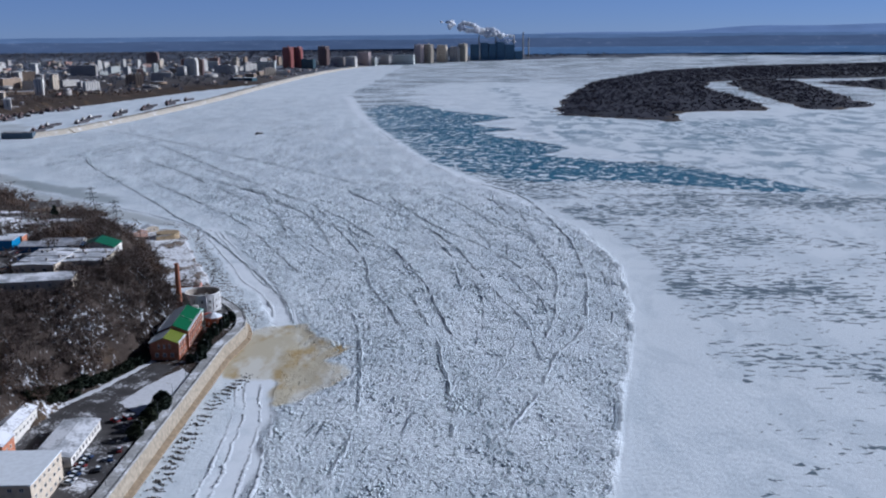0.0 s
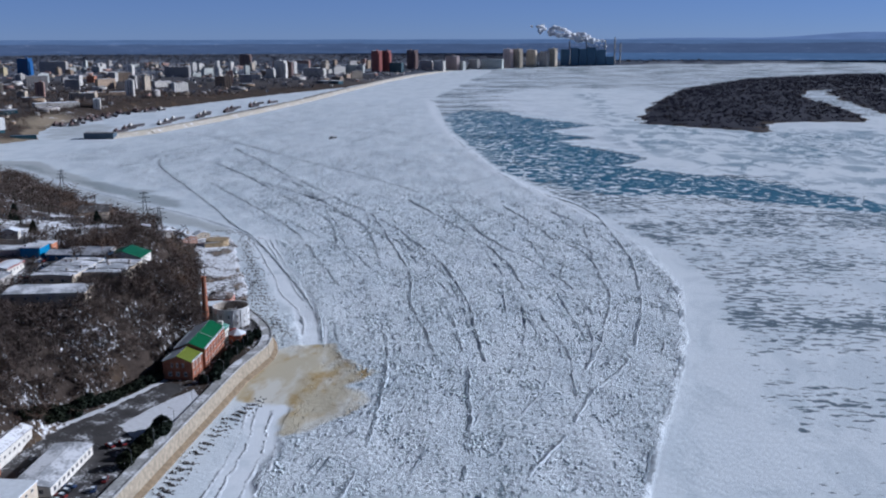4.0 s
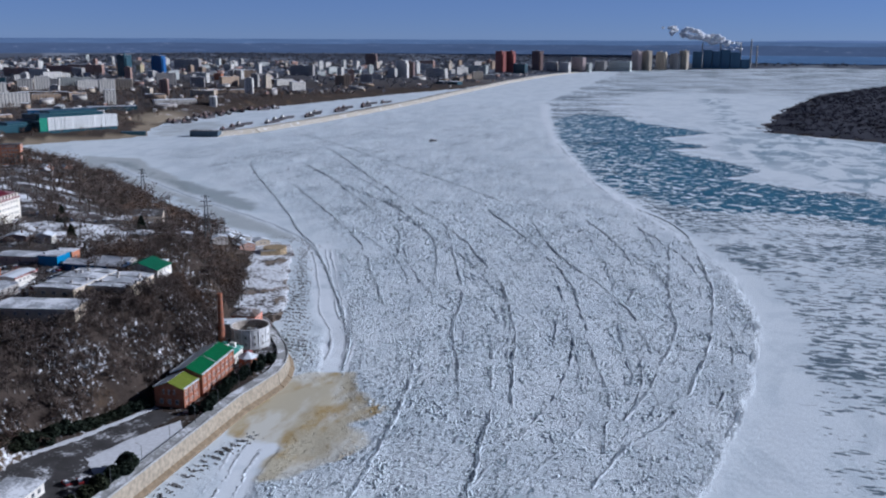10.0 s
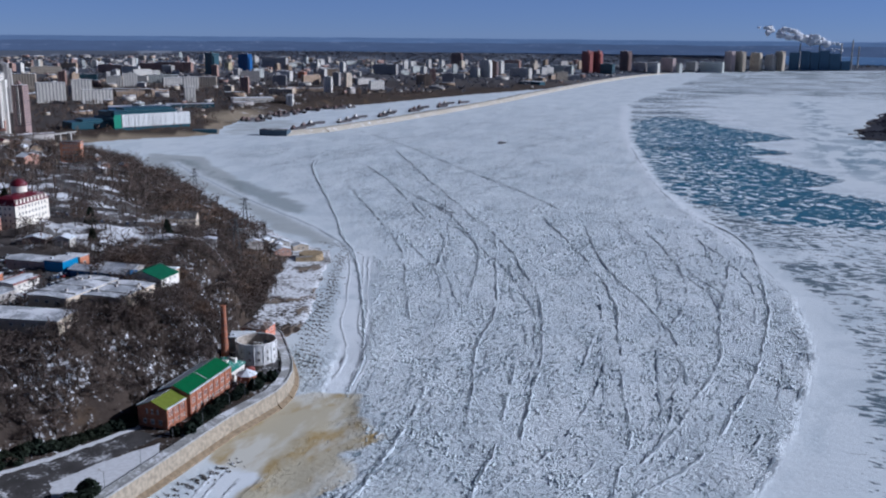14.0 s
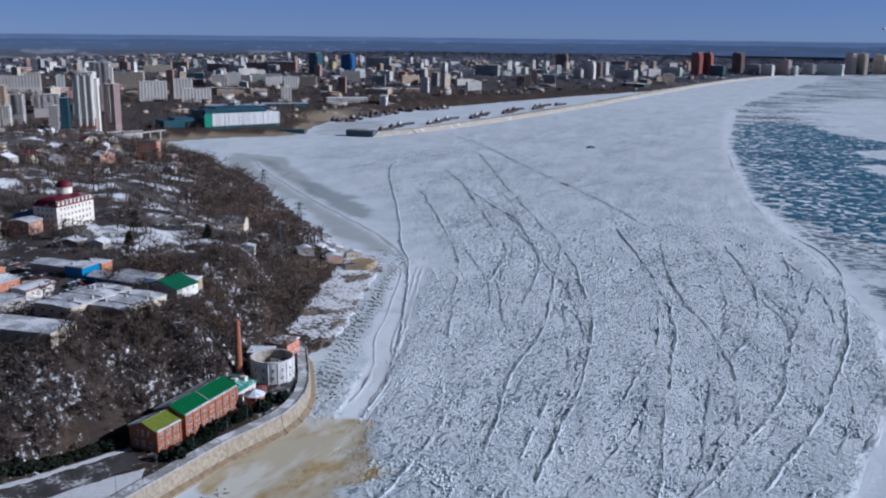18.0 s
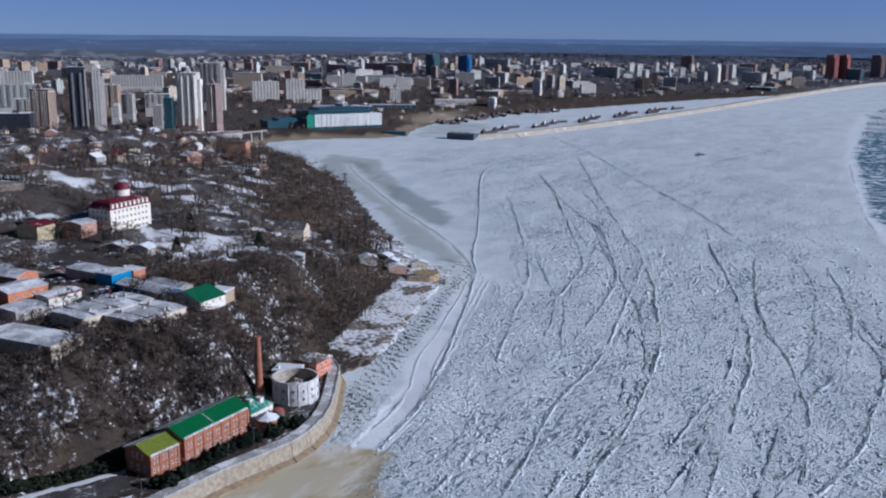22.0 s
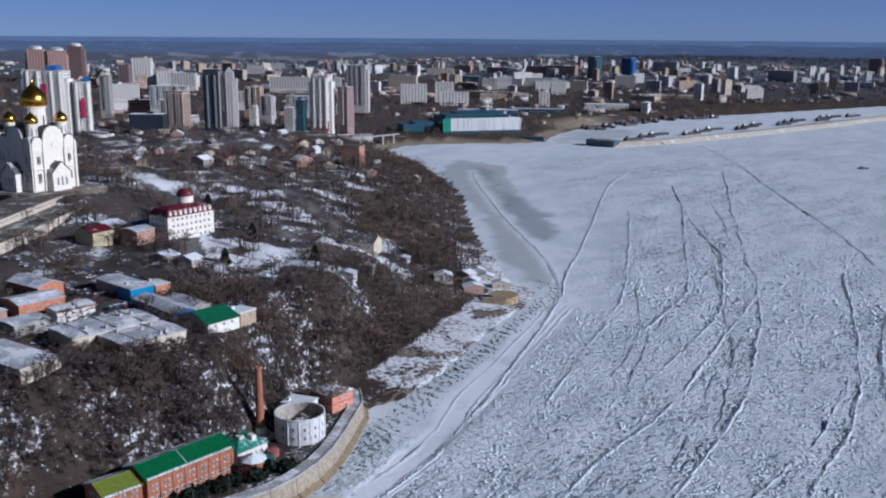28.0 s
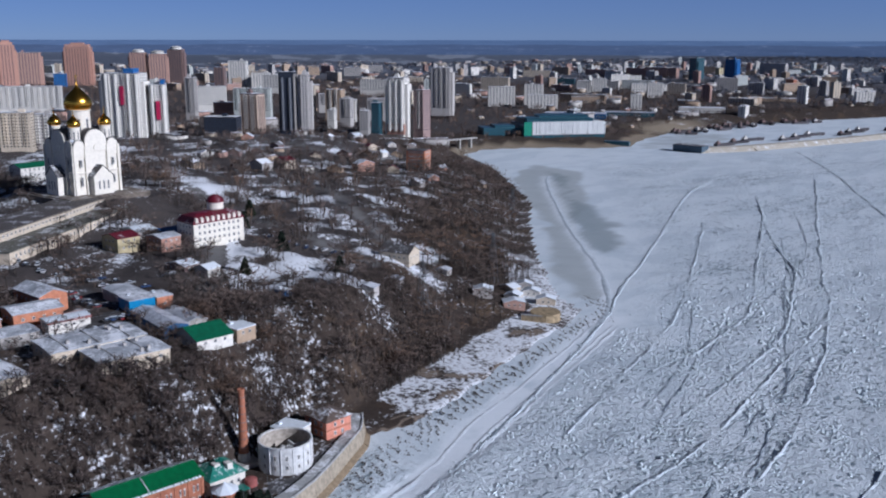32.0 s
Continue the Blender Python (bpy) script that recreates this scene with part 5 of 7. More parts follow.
# octagonal kiosk with a snowy cone
t = thing("octagonal_pavilion", -113.6, 434.6, QZ, 0, "octagonal brick pavilion with a snow-covered cone roof", "pavilion")
bm = bmesh.new()
lathe(bm, [(4.2, -1), (4.2, 4.6)], 8)
part("wall", bm, BRICK, t)
bm = bmesh.new()
lathe(bm, [(4.55, 4.6), (4.55, 4.75), (0.5, 6.7), (0.15, 7.4)], 8)
part("roof", bm, SNOW, t, "cone roof under snow")
for i in range(8):
    a = math.pi / 8 + i * math.pi / 4
    put_window(t, 3.9 * math.cos(a), 3.9 * math.sin(a), 1.8, math.degrees(a) + 90, 1.1, 1.7)
t = thing("red_cistern", -119.5, 446.5, QZ, 0, "small rust-red round cistern", "cistern")
bm = bmesh.new()
lathe(bm, [(2.1, -0.5), (2.1, 2.4), (1.9, 2.6), (0.3, 3.0)], 18)
part("shell", bm, BRICKR, t)
t = thing("turquoise_shelter", -115.5, 441.5, QZ, 10, "small turquoise lean-to shelter", "shelter")
bm = bmesh.new()
box(bm, -2.2, 2.2, -1.6, 1.6, 2.3, 2.55)
part("roof", bm, TEALR, t)
for sx in (-2, 2):
    for sy in (-1.4, 1.4):
        bm = bmesh.new()
        box(bm, sx - 0.08, sx + 0.08, sy - 0.08, sy + 0.08, -0.3, 2.3)
        part("post", bm, CONC, t)

# round settling tank, open on top
# DARKW: much darker concrete for the tank floor
DARKW = paint("dark_floor_concrete", (0.07, 0.065, 0.06), var=0.4)
WTANK = paint("whitewashed_concrete", (0.62, 0.63, 0.63), var=0.2, grain=3)
t = thing("settling_tank", -126.7, 463.5, QZ, 0, "large round white concrete tank, open on top, with partitions inside", "tank")
bm = bmesh.new()
seg = 48
prof = ((9.2, -1.0), (9.2, 9.2), (9.4, 9.2), (9.4, 9.7), (8.7, 9.7), (8.7, 3.0))
rings = [[bm.verts.new((r * math.cos(2 * math.pi * i / seg), r * math.sin(2 * math.pi * i / seg), z)) for i in range(seg)] for r, z in prof]
for a, b in zip(rings[:-1], rings[1:]):
    for i in range(seg):
        j = (i + 1) % seg
        bm.faces.new((a[i], a[j], b[j], b[i]))
part("shell", bm, WTANK, t)
bm = bmesh.new()
bmesh.ops.create_circle(bm, cap_ends=True, segments=seg, radius=8.8, matrix=Matrix.Translation((0, 0, 3.2)))
part("floor", bm, DARKW, t, "dark tank floor")
bm = bmesh.new()
bmesh.ops.create_cone(bm, cap_ends=False, segments=seg, radius1=8.65, radius2=8.65, depth=6.2, matrix=Matrix.Translation((0, 0, 6.2)))
part("inner_wall", bm, paint("stained_cream_concrete", (0.42, 0.38, 0.33), var=0.35), t, "stained inner wall of the tank")
for k in range(2):
    bm = bmesh.new()
    box(bm, -8.7, 2.0, -0.3, 0.3, 3.2, 6.6)
    box(bm, -3.0, -2.4, -3, 3, 3.2, 7.2)
    o = part("partition", bm, WTANK, t)
    o.matrix_basis = pose(0, 0, 0, 0, 0, 70 * k + 200)
for k in range(14):
    a = 2 * math.pi * k / 14
    for zz in (2.6, 6.0):
        put_window(t, 9.2 * math.cos(a), 9.2 * math.sin(a), zz, math.degrees(a) + 90, 0.9, 1.7)
    bm = bmesh.new()
    b2 = a + math.pi / 14
    bmesh.ops.create_cone(bm, cap_ends=True, segments=6, radius1=0.25, radius2=0.25, depth=9.6, matrix=Matrix.Translation((9.2 * math.cos(b2), 9.2 * math.sin(b2), 4.3)))
    part("rib", bm, WTANK, t)
house("flat_annex", -140, 473, QZ, 25, 11, 9, 7.2, 0, WHITE, SNOW, "flat-roofed white annex behind a round tank", "annex", sides="fr")

# salmon house
t = thing("salmon_house", -141.5, 489.5, QZ, 8, "salmon-pink building under an old grey hipped roof", "building")
bm = bmesh.new()
box(bm, -6.2, 6.2, -5.8, 5.8, -1, 7.0)
part("wall", bm, PINKW, t)
bm = bmesh.new()
box(bm, -6.35, 6.35, -5.95, 5.95, 3.3, 3.7)
part("string_course", bm, BRICK, t)
bm = bmesh.new()
q = [bm.verts.new(p) for p in ((-6.8, -6.4, 7), (6.8, -6.4, 7), (6.8, 6.4, 7), (-6.8, 6.4, 7), (-2, -1, 9.2), (2, -1, 9.2), (2, 1, 9.2), (-2, 1, 9.2), (-6.8, -6.4, 6.8), (6.8, -6.4, 6.8), (6.8, 6.4, 6.8), (-6.8, 6.4, 6.8))]
for f in ((0, 1, 5, 4), (1, 2, 6, 5), (2, 3, 7, 6), (3, 0, 4, 7), (4, 5, 6, 7), (8, 9, 1, 0), (9, 10, 2, 1), (10, 11, 3, 2), (11, 8, 0, 3)):
    bm.faces.new([q[i] for i in f])
part("hipped_roof", bm, SLATE, t)
window_rows(t, 12.4, 11.6, 5.2, 3.4, 1.2, 1.6)
window_rows(t, 12.4, 11.6, 1.8, 3.4, 1.2, 1.6)

# chimney
t = thing("factory_chimney", -135.8, 452.2, 8.0, 0, "tall tapering red brick factory chimney on a white base", "chimney")
bm = bmesh.new()
lathe(bm, [(1.75, 2.5), (1.55, 8), (1.25, 18), (1.05, 25.2), (1.25, 25.3), (1.25, 26.0), (0.8, 26.0), (0.75, 24)], 18)
part("shaft", bm, BRICK, t)
bm = bmesh.new()
lathe(bm, [(2.3, -3), (2.2, 2.4), (1.8, 2.7)], 8)
part("base", bm, WHITE, t)
for k in range(7):
    bm = bmesh.new()
    r = 1.66 - k * 0.08
    lathe(bm, [(r + 0.04, 5 + 3 * k), (r + 0.04, 5.25 + 3 * k)], 18)
    part("iron_band", bm, BRICKD, t)
bm = bmesh.new()
box(bm, -5, 5, -4, 4, -3.5, 0)
part("plinth", bm, CONC, t)

# ---- quay wall, pieces end to end ----
QUAY = [(-101.0, 40.0 + 20 * i) for i in range(18)] + [(-101.0, 400.0), (-99.0, 418.0), (-98.0, 430.0), (-99.5, 441.0), (-103.5, 453.0), (-109.0, 463.5), (-115.5, 473.0), (-122.5, 482.5), (-129.0, 491.0), (-135.0, 499.0), (-141.5, 504.0), (-147.0, 507.5)]
quay = tagged(new("quay_wall"), "ochre stone quay wall with a pale parapet above the ice", "quay wall", kind="structure")


def wall_piece(name, p, q, prof, material):
    """A length of wall from p to q; prof: (outward, z) round its section."""
    d = Vector((q[0] - p[0], q[1] - p[1]))
    n = Vector((d.y, -d.x)).normalized()
    bm = bmesh.new()
    a = [bm.verts.new((p[0] + n.x * o, p[1] + n.y * o, z)) for o, z in prof]
    b = [bm.verts.new((q[0] + n.x * o, q[1] + n.y * o, z)) for o, z in prof]
    bm.faces.new(a)
    bm.faces.new(b[::-1])
    for i in range(len(prof)):
        j = (i + 1) % len(prof)
        bm.faces.new((a[i], b[i], b[j], a[j]))
    bmesh.ops.recalc_face_normals(bm, faces=bm.faces)
    return part(name, bm, material, quay)


for p, q in zip(QUAY[:-1], QUAY[1:]):
    n = max(1, round(math.dist(p, q) / 10))
    for i in range(n):
        a = [p[k] + (q[k] - p[k]) * i / n for k in (0, 1)]
        b = [p[k] + (q[k] - p[k]) * (i + 1) / n for k in (0, 1)]
        wall_piece("wall_section", a, b, ((-2.5, -2), (1.9, -2), (1.7, 1.2), (0.9, 7.0), (-3.6, 7.0), (-3.8, 5.0)), QFACE)
        wall_piece("capping", a, b, ((-3.9, 7.0), (1.1, 7.0), (1.1, 7.3), (-3.9, 7.4)), PARA)
        wall_piece("parapet", a, b, ((0.55, 7.25), (0.95, 7.25), (0.95, 7.65), (0.55, 7.65)), PARA)
        wall_piece("berm", a, b, ((1.1, -1), (4.0, -1), (3.4, 0.3), (1.3, 1.7)), OCHRE)

# ---- buildings by the quay road ----
t0 = house("cream_office", -129, 255, QZ, 2, 20, 24, 10.2, 0, CREAM, SNOW, "cream three-storey office with a flat snowy roof", "office building", storeys=3, step=3.6, ww=1.5)
house("long_garage", -128, 291.5, QZ, 4, 13, 32, 3.8, 0.6, WHITE, DIRTY, "long white garage row under a pale roof", "garage row", step=3.3, ww=1.8, wh=1.8)
house("orange_lodge", -153, 303, QZ, 4, 8, 26, 5.4, 1.4, WHITE, PATCHY, "long white lodge under a brown roof with patchy snow", "lodge", step=3.4, ww=1.3)
house("orange_gatehouse", -150, 284, QZ, 4, 9, 10, 6, 1.6, ORANGE, PATCHY, "orange gatehouse with a partly snowy roof", "gatehouse")


# ---- quay road, yards, hedges ----
ASPHALT = paint("worn_asphalt", (0.068, 0.066, 0.068), var=0.35, scale=0.15, snow=0.22)
LOT = paint("trodden_snow", (0.70, 0.73, 0.78), 0.75, var=0.12)


def patch(name, outline, z, material, label, category, follow=False):
    """A flat piece of paving or lying snow with a ragged rim, a few centimetres thick."""
    pts = []
    for (x0, y0), (x1, y1) in zip(outline, outline[1:] + outline[:1]):
        n = max(1, int(math.dist((x0, y0), (x1, y1)) / 2.5))
        for i in range(n):
            x, y = x0 + (x1 - x0) * i / n, y0 + (y1 - y0) * i / n
            pts.append((x + RNG.uniform(-0.5, 0.5), y + RNG.uniform(-0.5, 0.5)))
    bm = bmesh.new()
    top = [bm.verts.new((x, y, (at_ground(x, y) if follow else z) + 0.08)) for x, y in pts]
    low = [bm.verts.new((v.co.x, v.co.y, v.co.z - 0.6)) for v in top]
    f = bm.faces.new(top)
    n = len(top)
    for i in range(n):
        j = (i + 1) % n
        bm.faces.new((top[i], low[i], low[j], top[j]))
    bmesh.ops.recalc_face_normals(bm, faces=bm.faces)
    bmesh.ops.triangulate(bm, faces=[f])
    ob = link(name, bm, material)
    return tagged(ob, label, category, kind="structure")


patch("road", [(-114, 376), (-126, 379), (-137, 345), (-150, 318), (-158, 285), (-158, 236), (-104, 236), (-104, 300), (-106, 330), (-120, 334), (-118, 360)], QZ, ASPHALT, "worn asphalt quay road with thin snow", "road")
patch("snow_lot", [(-111, 372), (-120, 351), (-125, 333), (-113, 321), (-106, 330), (-104.5, 342), (-104.5, 362)], QZ + 0.05, LOT, "flat lot under trodden snow", "snow")
patch("snow_verge", [(-126, 381), (-137.5, 346), (-151, 319), (-153, 321), (-139.5, 348), (-128.5, 382)], QZ + 0.06, LOT, "snowy verge along the quay road", "snow")
patch("yard", [(-108, 446), (-118, 452), (-114, 470), (-126, 483), (-134, 492), (-130, 480), (-112, 459)], QZ + 0.05, ASPHALT, "bare concrete yard by a round tank", "yard")
patch("market_street", [(-288, 433), (-250, 433), (-228, 434), (-212, 424), (-204, 430), (-204, 437), (-226, 443), (-250, 444), (-288, 446)], 42, ASPHALT, "asphalt street of the market yards with parked cars", "street", True)
patch("market_yard", [(-203, 436), (-210, 400), (-214, 380), (-200, 378), (-196, 400), (-199, 436)], 42.2, ASPHALT, "asphalt market yard with parked cars", "yard", True)


def leafy(seed, n, shape):
    r = np.random.RandomState(seed)
    v, q = [], []
    for i in range(n):
        z = r.uniform(0, 1)
        rad = shape(z) * math.sqrt(r.uniform(0.35, 1))
        a = r.uniform(0, 6.28)
        c = np.array([math.cos(a) * rad, math.sin(a) * rad, z])
        u = r.normal(0, 1, 3)
        u = u / np.linalg.norm(u) * 0.10
        w = np.cross(u, r.normal(0, 1, 3))
        w = w / np.linalg.norm(w) * 0.06
        v.append([c - u - w, c + u - w, c + u + w, c - u + w])
        q.append(np.arange(4) + 4 * i)
    return np.array(v).reshape(-1, 3), np.array(q)

# ---- small houses on the plateau ----
PLATEAU = [(-647, 861), (-646, 879), (-568, 787), (-727, 847), (-647, 782), (-694, 767), (-676, 736), (-822, 942), (-557, 750), (-514, 824), (-487, 787), (-574, 823), (-584, 715), (-672, 711), (-674, 683), (-516, 882), (-532, 878), (-577, 689), (-758, 980), (-682, 871), (-656, 822), (-771, 960), (-584, 631), (-766, 771), (-570, 878)]
HOUSE_KINDS = [(WHITE, SNOW, "white cottage with a snowy roof"), (BRICKD, ROOFD, "dark timber cottage with a patchy roof"), (CREAM, REDR, "cream house under a dark red roof"), (GREYW, ROOFS, "grey shed with snow on its roof"), (BRICKO, SNOW, "orange brick house with a snowy roof"), (TAN, ROOFD, "tan house with a dark felt roof")]
for i, (hx, hy) in enumerate(PLATEAU):
    wall_, roof_, lab = HOUSE_KINDS[(i * 5 + i // 6) % 6]
    big = i % 5 == 2
    house("plateau_house", hx, hy, at_ground(hx, hy) - 0.3, (12 + 37 * i) % 90, 17 if big else 10 + i % 3, 11 if big else 8, 6.4 if big else 3.8, 2.4 + 0.4 * (i % 3), wall_, roof_, lab + " among bare trees", "house", storeys=2 if big else 1, step=4.2, sides="fr", group="houses on the plateau", chimney=i % 2 == 0)
for hx, hy, w, d in ((-214, 556, 9, 6), (-232, 584, 8, 5), (-280, 653, 8, 6)):
    house("garden_shed", hx, hy, at_ground(hx, hy) - 0.3, 25 + hx % 20, w, d, 2.8, 1.0, GREYW, SILVER, "weathered grey garden shed with a pale sheet roof", "shed", step=4, sides="f", group="garden sheds")


# ---- joined meshes from arrays ----
def mesh_from(name, verts, quads, material, smooth=False):
    me = bpy.data.meshes.new(name)
    me.vertices.add(len(verts))
    me.vertices.foreach_set("co", np.ascontiguousarray(verts, dtype=np.float32).ravel())
    me.loops.add(quads.size)
    me.loops.foreach_set("vertex_index", np.ascontiguousarray(quads, dtype=np.int32).ravel())
    me.polygons.add(len(quads))
    me.polygons.foreach_set("loop_start", np.arange(0, quads.size, quads.shape[1], dtype=np.int32))
    me.polygons.foreach_set("loop_total", np.full(len(quads), quads.shape[1], np.int32))
    me.update(calc_edges=True)
    me.materials.append(material)
    return me


def stuff(name, me, label, category):
    return tagged(new(name, me), label, category, kind="stuff")


def scatter(proto_v, proto_q, pos, turn, size, lean=None):
    """Copies of a small mesh as one array: places, turns and sizes (n or n by 3)."""
    n, c, s = len(pos), np.cos(turn), np.sin(turn)
    size = np.broadcast_to(np.asarray(size, float).reshape(n, -1), (n, 3))
    v = proto_v[None] * size[:, None]
    if lean is not None:
        v = v + np.concatenate([lean[:, None, :] * v[..., 2:3], np.zeros_like(v[..., :1])], -1)
    out = np.stack([v[..., 0] * c[:, None] - v[..., 1] * s[:, None], v[..., 0] * s[:, None] + v[..., 1] * c[:, None], v[..., 2]], -1) + pos[:, None]
    q = proto_q[None] + (np.arange(n) * len(proto_v))[:, None, None]
    return out.reshape(-1, 3), q.reshape(-1, proto_q.shape[1])


BOXQ = np.array([(3, 2, 1, 0), (4, 5, 6, 7), (0, 1, 5, 4), (1, 2, 6, 5), (2, 3, 7, 6), (3, 0, 4, 7)])
BOXV = np.array([(-1, -1, 0), (1, -1, 0), (1, 1, 0), (-1, 1, 0), (-1, -1, 1), (1, -1, 1), (1, 1, 1), (-1, 1, 1)], float) * (0.5, 0.5, 1)


# ---- bare trees ----
def twig_material(name, a, b, snow=False):
    m, nt, bs = mat(name, 0.9, 0.0, 0.1)
    r = node(nt, "NewGeometry").outputs["Random Per Island"]
    big = noise_tex(nt, coords(nt), 0.02, 3)
    c = mixc(nt, r, a, b)
    c = mixc(nt, step_of(nt, big, 0.5, 0.68), c, tuple(x * k for x, k in zip(b, (0.98, 0.82, 0.66))))
    nt.links.new(c, bs.inputs["Base Color"])
    return m


BARK = paint("grey_brown_bark", (0.058, 0.048, 0.042), var=0.3)
TWIGS = twig_material("bare_twigs", (0.044, 0.036, 0.035), (0.125, 0.098, 0.086))
GREYT = twig_material("grey_twigs", (0.070, 0.056, 0.050), (0.175, 0.138, 0.120))
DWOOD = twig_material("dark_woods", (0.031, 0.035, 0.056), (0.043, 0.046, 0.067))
# far woods: twig brown turned pale blue-grey, the haze put into the colour
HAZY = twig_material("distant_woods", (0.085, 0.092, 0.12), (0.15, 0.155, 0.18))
FIR = twig_material("dark_conifer", (0.012, 0.020, 0.016), (0.030, 0.042, 0.030))


def strip(p, q, w0, w1, side):
    """A thin three-sided limb from p to q."""
    d = (q - p) / np.linalg.norm(q - p)
    u = np.cross(d, side)
    u /= np.linalg.norm(u) + 1e-9
    v = np.cross(d, u)
    ring = [(u * math.cos(a) + v * math.sin(a)) for a in (0, 2.1, 4.2)]
    vs = [p + r * w0 for r in ring] + [q + r * w1 for r in ring]
    return np.array(vs), np.array([(0, 1, 4, 3), (1, 2, 5, 4), (2, 0, 3, 5)])


def bare_tree(seed, twigs=70, limbs=7, spread=0.36, twig_w=0.011):
    """Trunk with limbs, and twigs, of a tree 1 high; as two pairs of arrays."""
    r = np.random.RandomState(seed)
    tv, tq, cv, cq = [], [], [], []

    def add(vs, qs, v, q):
        qs.append(q + sum(len(a) for a in vs))
        vs.append(v)

    top = np.array([r.uniform(-0.05, 0.05), r.uniform(-0.05, 0.05), 0.62])
    add(tv, tq, *strip(np.array([0, 0, -0.08]), top * 0.55, 0.026, 0.018, np.array([1, 0.2, 0])))
    add(tv, tq, *strip(top * 0.55, top, 0.018, 0.008, np.array([1, 0.2, 0])))
    ends = [top]
    for i in range(limbs):
        a, z0 = r.uniform(0, 6.28), r.uniform(0.2, 0.55)
        p = top * z0 / 0.62
        q = p + np.array([math.cos(a) * spread * r.uniform(0.5, 0.8), math.sin(a) * spread * r.uniform(0.5, 0.8), r.uniform(0.16, 0.38)])
        add(tv, tq, *strip(p, q, 0.011, 0.004, np.array([0.3, 0.1, 1])))
        ends += [q, (p + q) / 2]
    for i in range(twigs):
        e = ends[r.randint(len(ends))]
        d = np.array([r.normal(0, 1), r.normal(0, 1), abs(r.normal(0.5, 0.6))])
        d /= np.linalg.norm(d)
        p = e + r.normal(0, 0.025, 3)
        q = p + d * r.uniform(0.12, 0.28)
        q[2] = min(q[2], 1.0)
        w = np.cross(d, r.normal(0, 1, 3))
        w = w / np.linalg.norm(w) * twig_w * r.uniform(0.6, 1.5)
        add(cv, cq, np.array([p - w, p + w, q + w * 0.3, q - w * 0.3]), np.array([(0, 1, 2, 3)]))
    return (np.vstack(tv), np.vstack(tq)), (np.vstack(cv), np.vstack(cq))


KINDS = [bare_tree(s, 42, 4, twig_w=0.0115) for s in (1, 2, 3, 4)]
FINE = [bare_tree(s, 18, 3, 0.5, twig_w=0.014) for s in (11, 12, 13)]
RS = np.random.RandomState(5)

# footprints kept clear: x, y, radius
CLEAR = [(o.matrix_basis.translation.x, o.matrix_basis.translation.y, 9.0) for o in scene.objects if o.parent is None and o.type == "EMPTY" and abs(o.matrix_basis.translation.x) < 620 and "barge" not in o.name]
CLEAR += [(-278, 620, 21), (-258, 615, 12), (-241, 549, 18), (-214, 514, 12), (-240, 676, 16), (-222, 668, 12), (-241, 549, 12), (-185, 421, 19), (-169, 426, 16), (-176, 381, 20), (-255, 450, 20), (-235, 450, 16), (-207, 430, 14), (-319, 527, 20), (-453, 503, 36), (-430, 480, 22), (-404, 462, 24), (-375, 442, 24), (-350, 425, 24),
          (-123, 388, 9), (-123, 400, 9), (-124, 412, 9), (-124, 424, 9), (-127, 463, 17), (-141, 487, 11), (-207, 449, 9), (-197, 449, 9), (-187, 449, 9), (-196, 458, 10), (-176, 457, 14), (-182, 475, 8), (-188, 410, 14), (-188, 428, 14), (-169, 425, 15), (-246, 451, 9), (-234, 451, 9), (-221, 452, 10), (-263, 421, 9), (-252, 421, 9), (-237, 412, 13), (-219, 420, 10), (-270, 440, 8), (-255, 439, 8), (-240, 439, 8), (-225, 438, 8), (-210, 432, 8), (-205, 440, 13), (-262, 435, 12), (-215, 410, 14), (-240, 430, 12), (-226, 404, 12)]


def free_of(x, y, extra=0.0):
    ok = np.ones(len(x), bool)
    for cx, cy, r in CLEAR:
        ok &= (x - cx) ** 2 + (y - cy) ** 2 > (r + extra) ** 2
    return ok


def spots(n, x0, x1, y0, y1, seed, dense=lambda x, y: 1.0):
    r = np.random.RandomState(seed)
    x, y = r.uniform(x0, x1, n), r.uniform(y0, y1, n)
    keep = r.uniform(0, 1, n) < dense(x, y)
    return x[keep], y[keep]


def bluff_density(x, y):
    d = sdist(x, y, LAND)
    q = np.clip((400 - y) * 0.25, 0, 26)
    lo = np.where(y < 500, 28 + q, np.where(y < 700, 26, 14))
    hill = sstep(d, lo - 2, lo + 5) * np.where(y < 372, 1.0, np.where(y < 520, sstep(d, lo + 75, lo + 40), np.where(y < 600, sstep(d, lo + 62, lo + 30), sstep(d, lo + 95, lo + 45))))
    patch = 0.72 + 0.28 * sstep(lumps(x, y, 16, 41), -0.6, 0.4)
    park = 0.26 * sstep(d, lo + 20, lo + 60) * sstep(lumps(x, y, 45, 43), -0.3, 0.7) * (1 - 0.9 * ovals(x, y, YARDS))
    return np.maximum(hill * patch * np.where(y > 600, 0.15, 1.0), park * np.where(y > 600, 0.5, 1.3)) * (d > 0)


tx, ty = spots(88000, -640, -104, 230, 1090, 21, bluff_density)
ok = free_of(tx, ty, -3) & ((tx < -108) | (ty > 520))
tx, ty = tx[ok], ty[ok]
tz = height(tx, ty)
dist0 = np.hypot(tx - 120, ty - 200)
th = (7.5 + 2.2 * lumps(tx, ty, 55, 45)) * RS.uniform(0.7, 1.35, len(tx)) * (1 + 0.5 * sstep(ty, 560, 680)) * np.where(RS.uniform(0, 1, len(tx)) < 0.25, 0.6, 1.0)
near = np.zeros(len(tx), bool)
pick = np.flatnonzero((tx > -200) & (ty > 330) & (ty < 560))
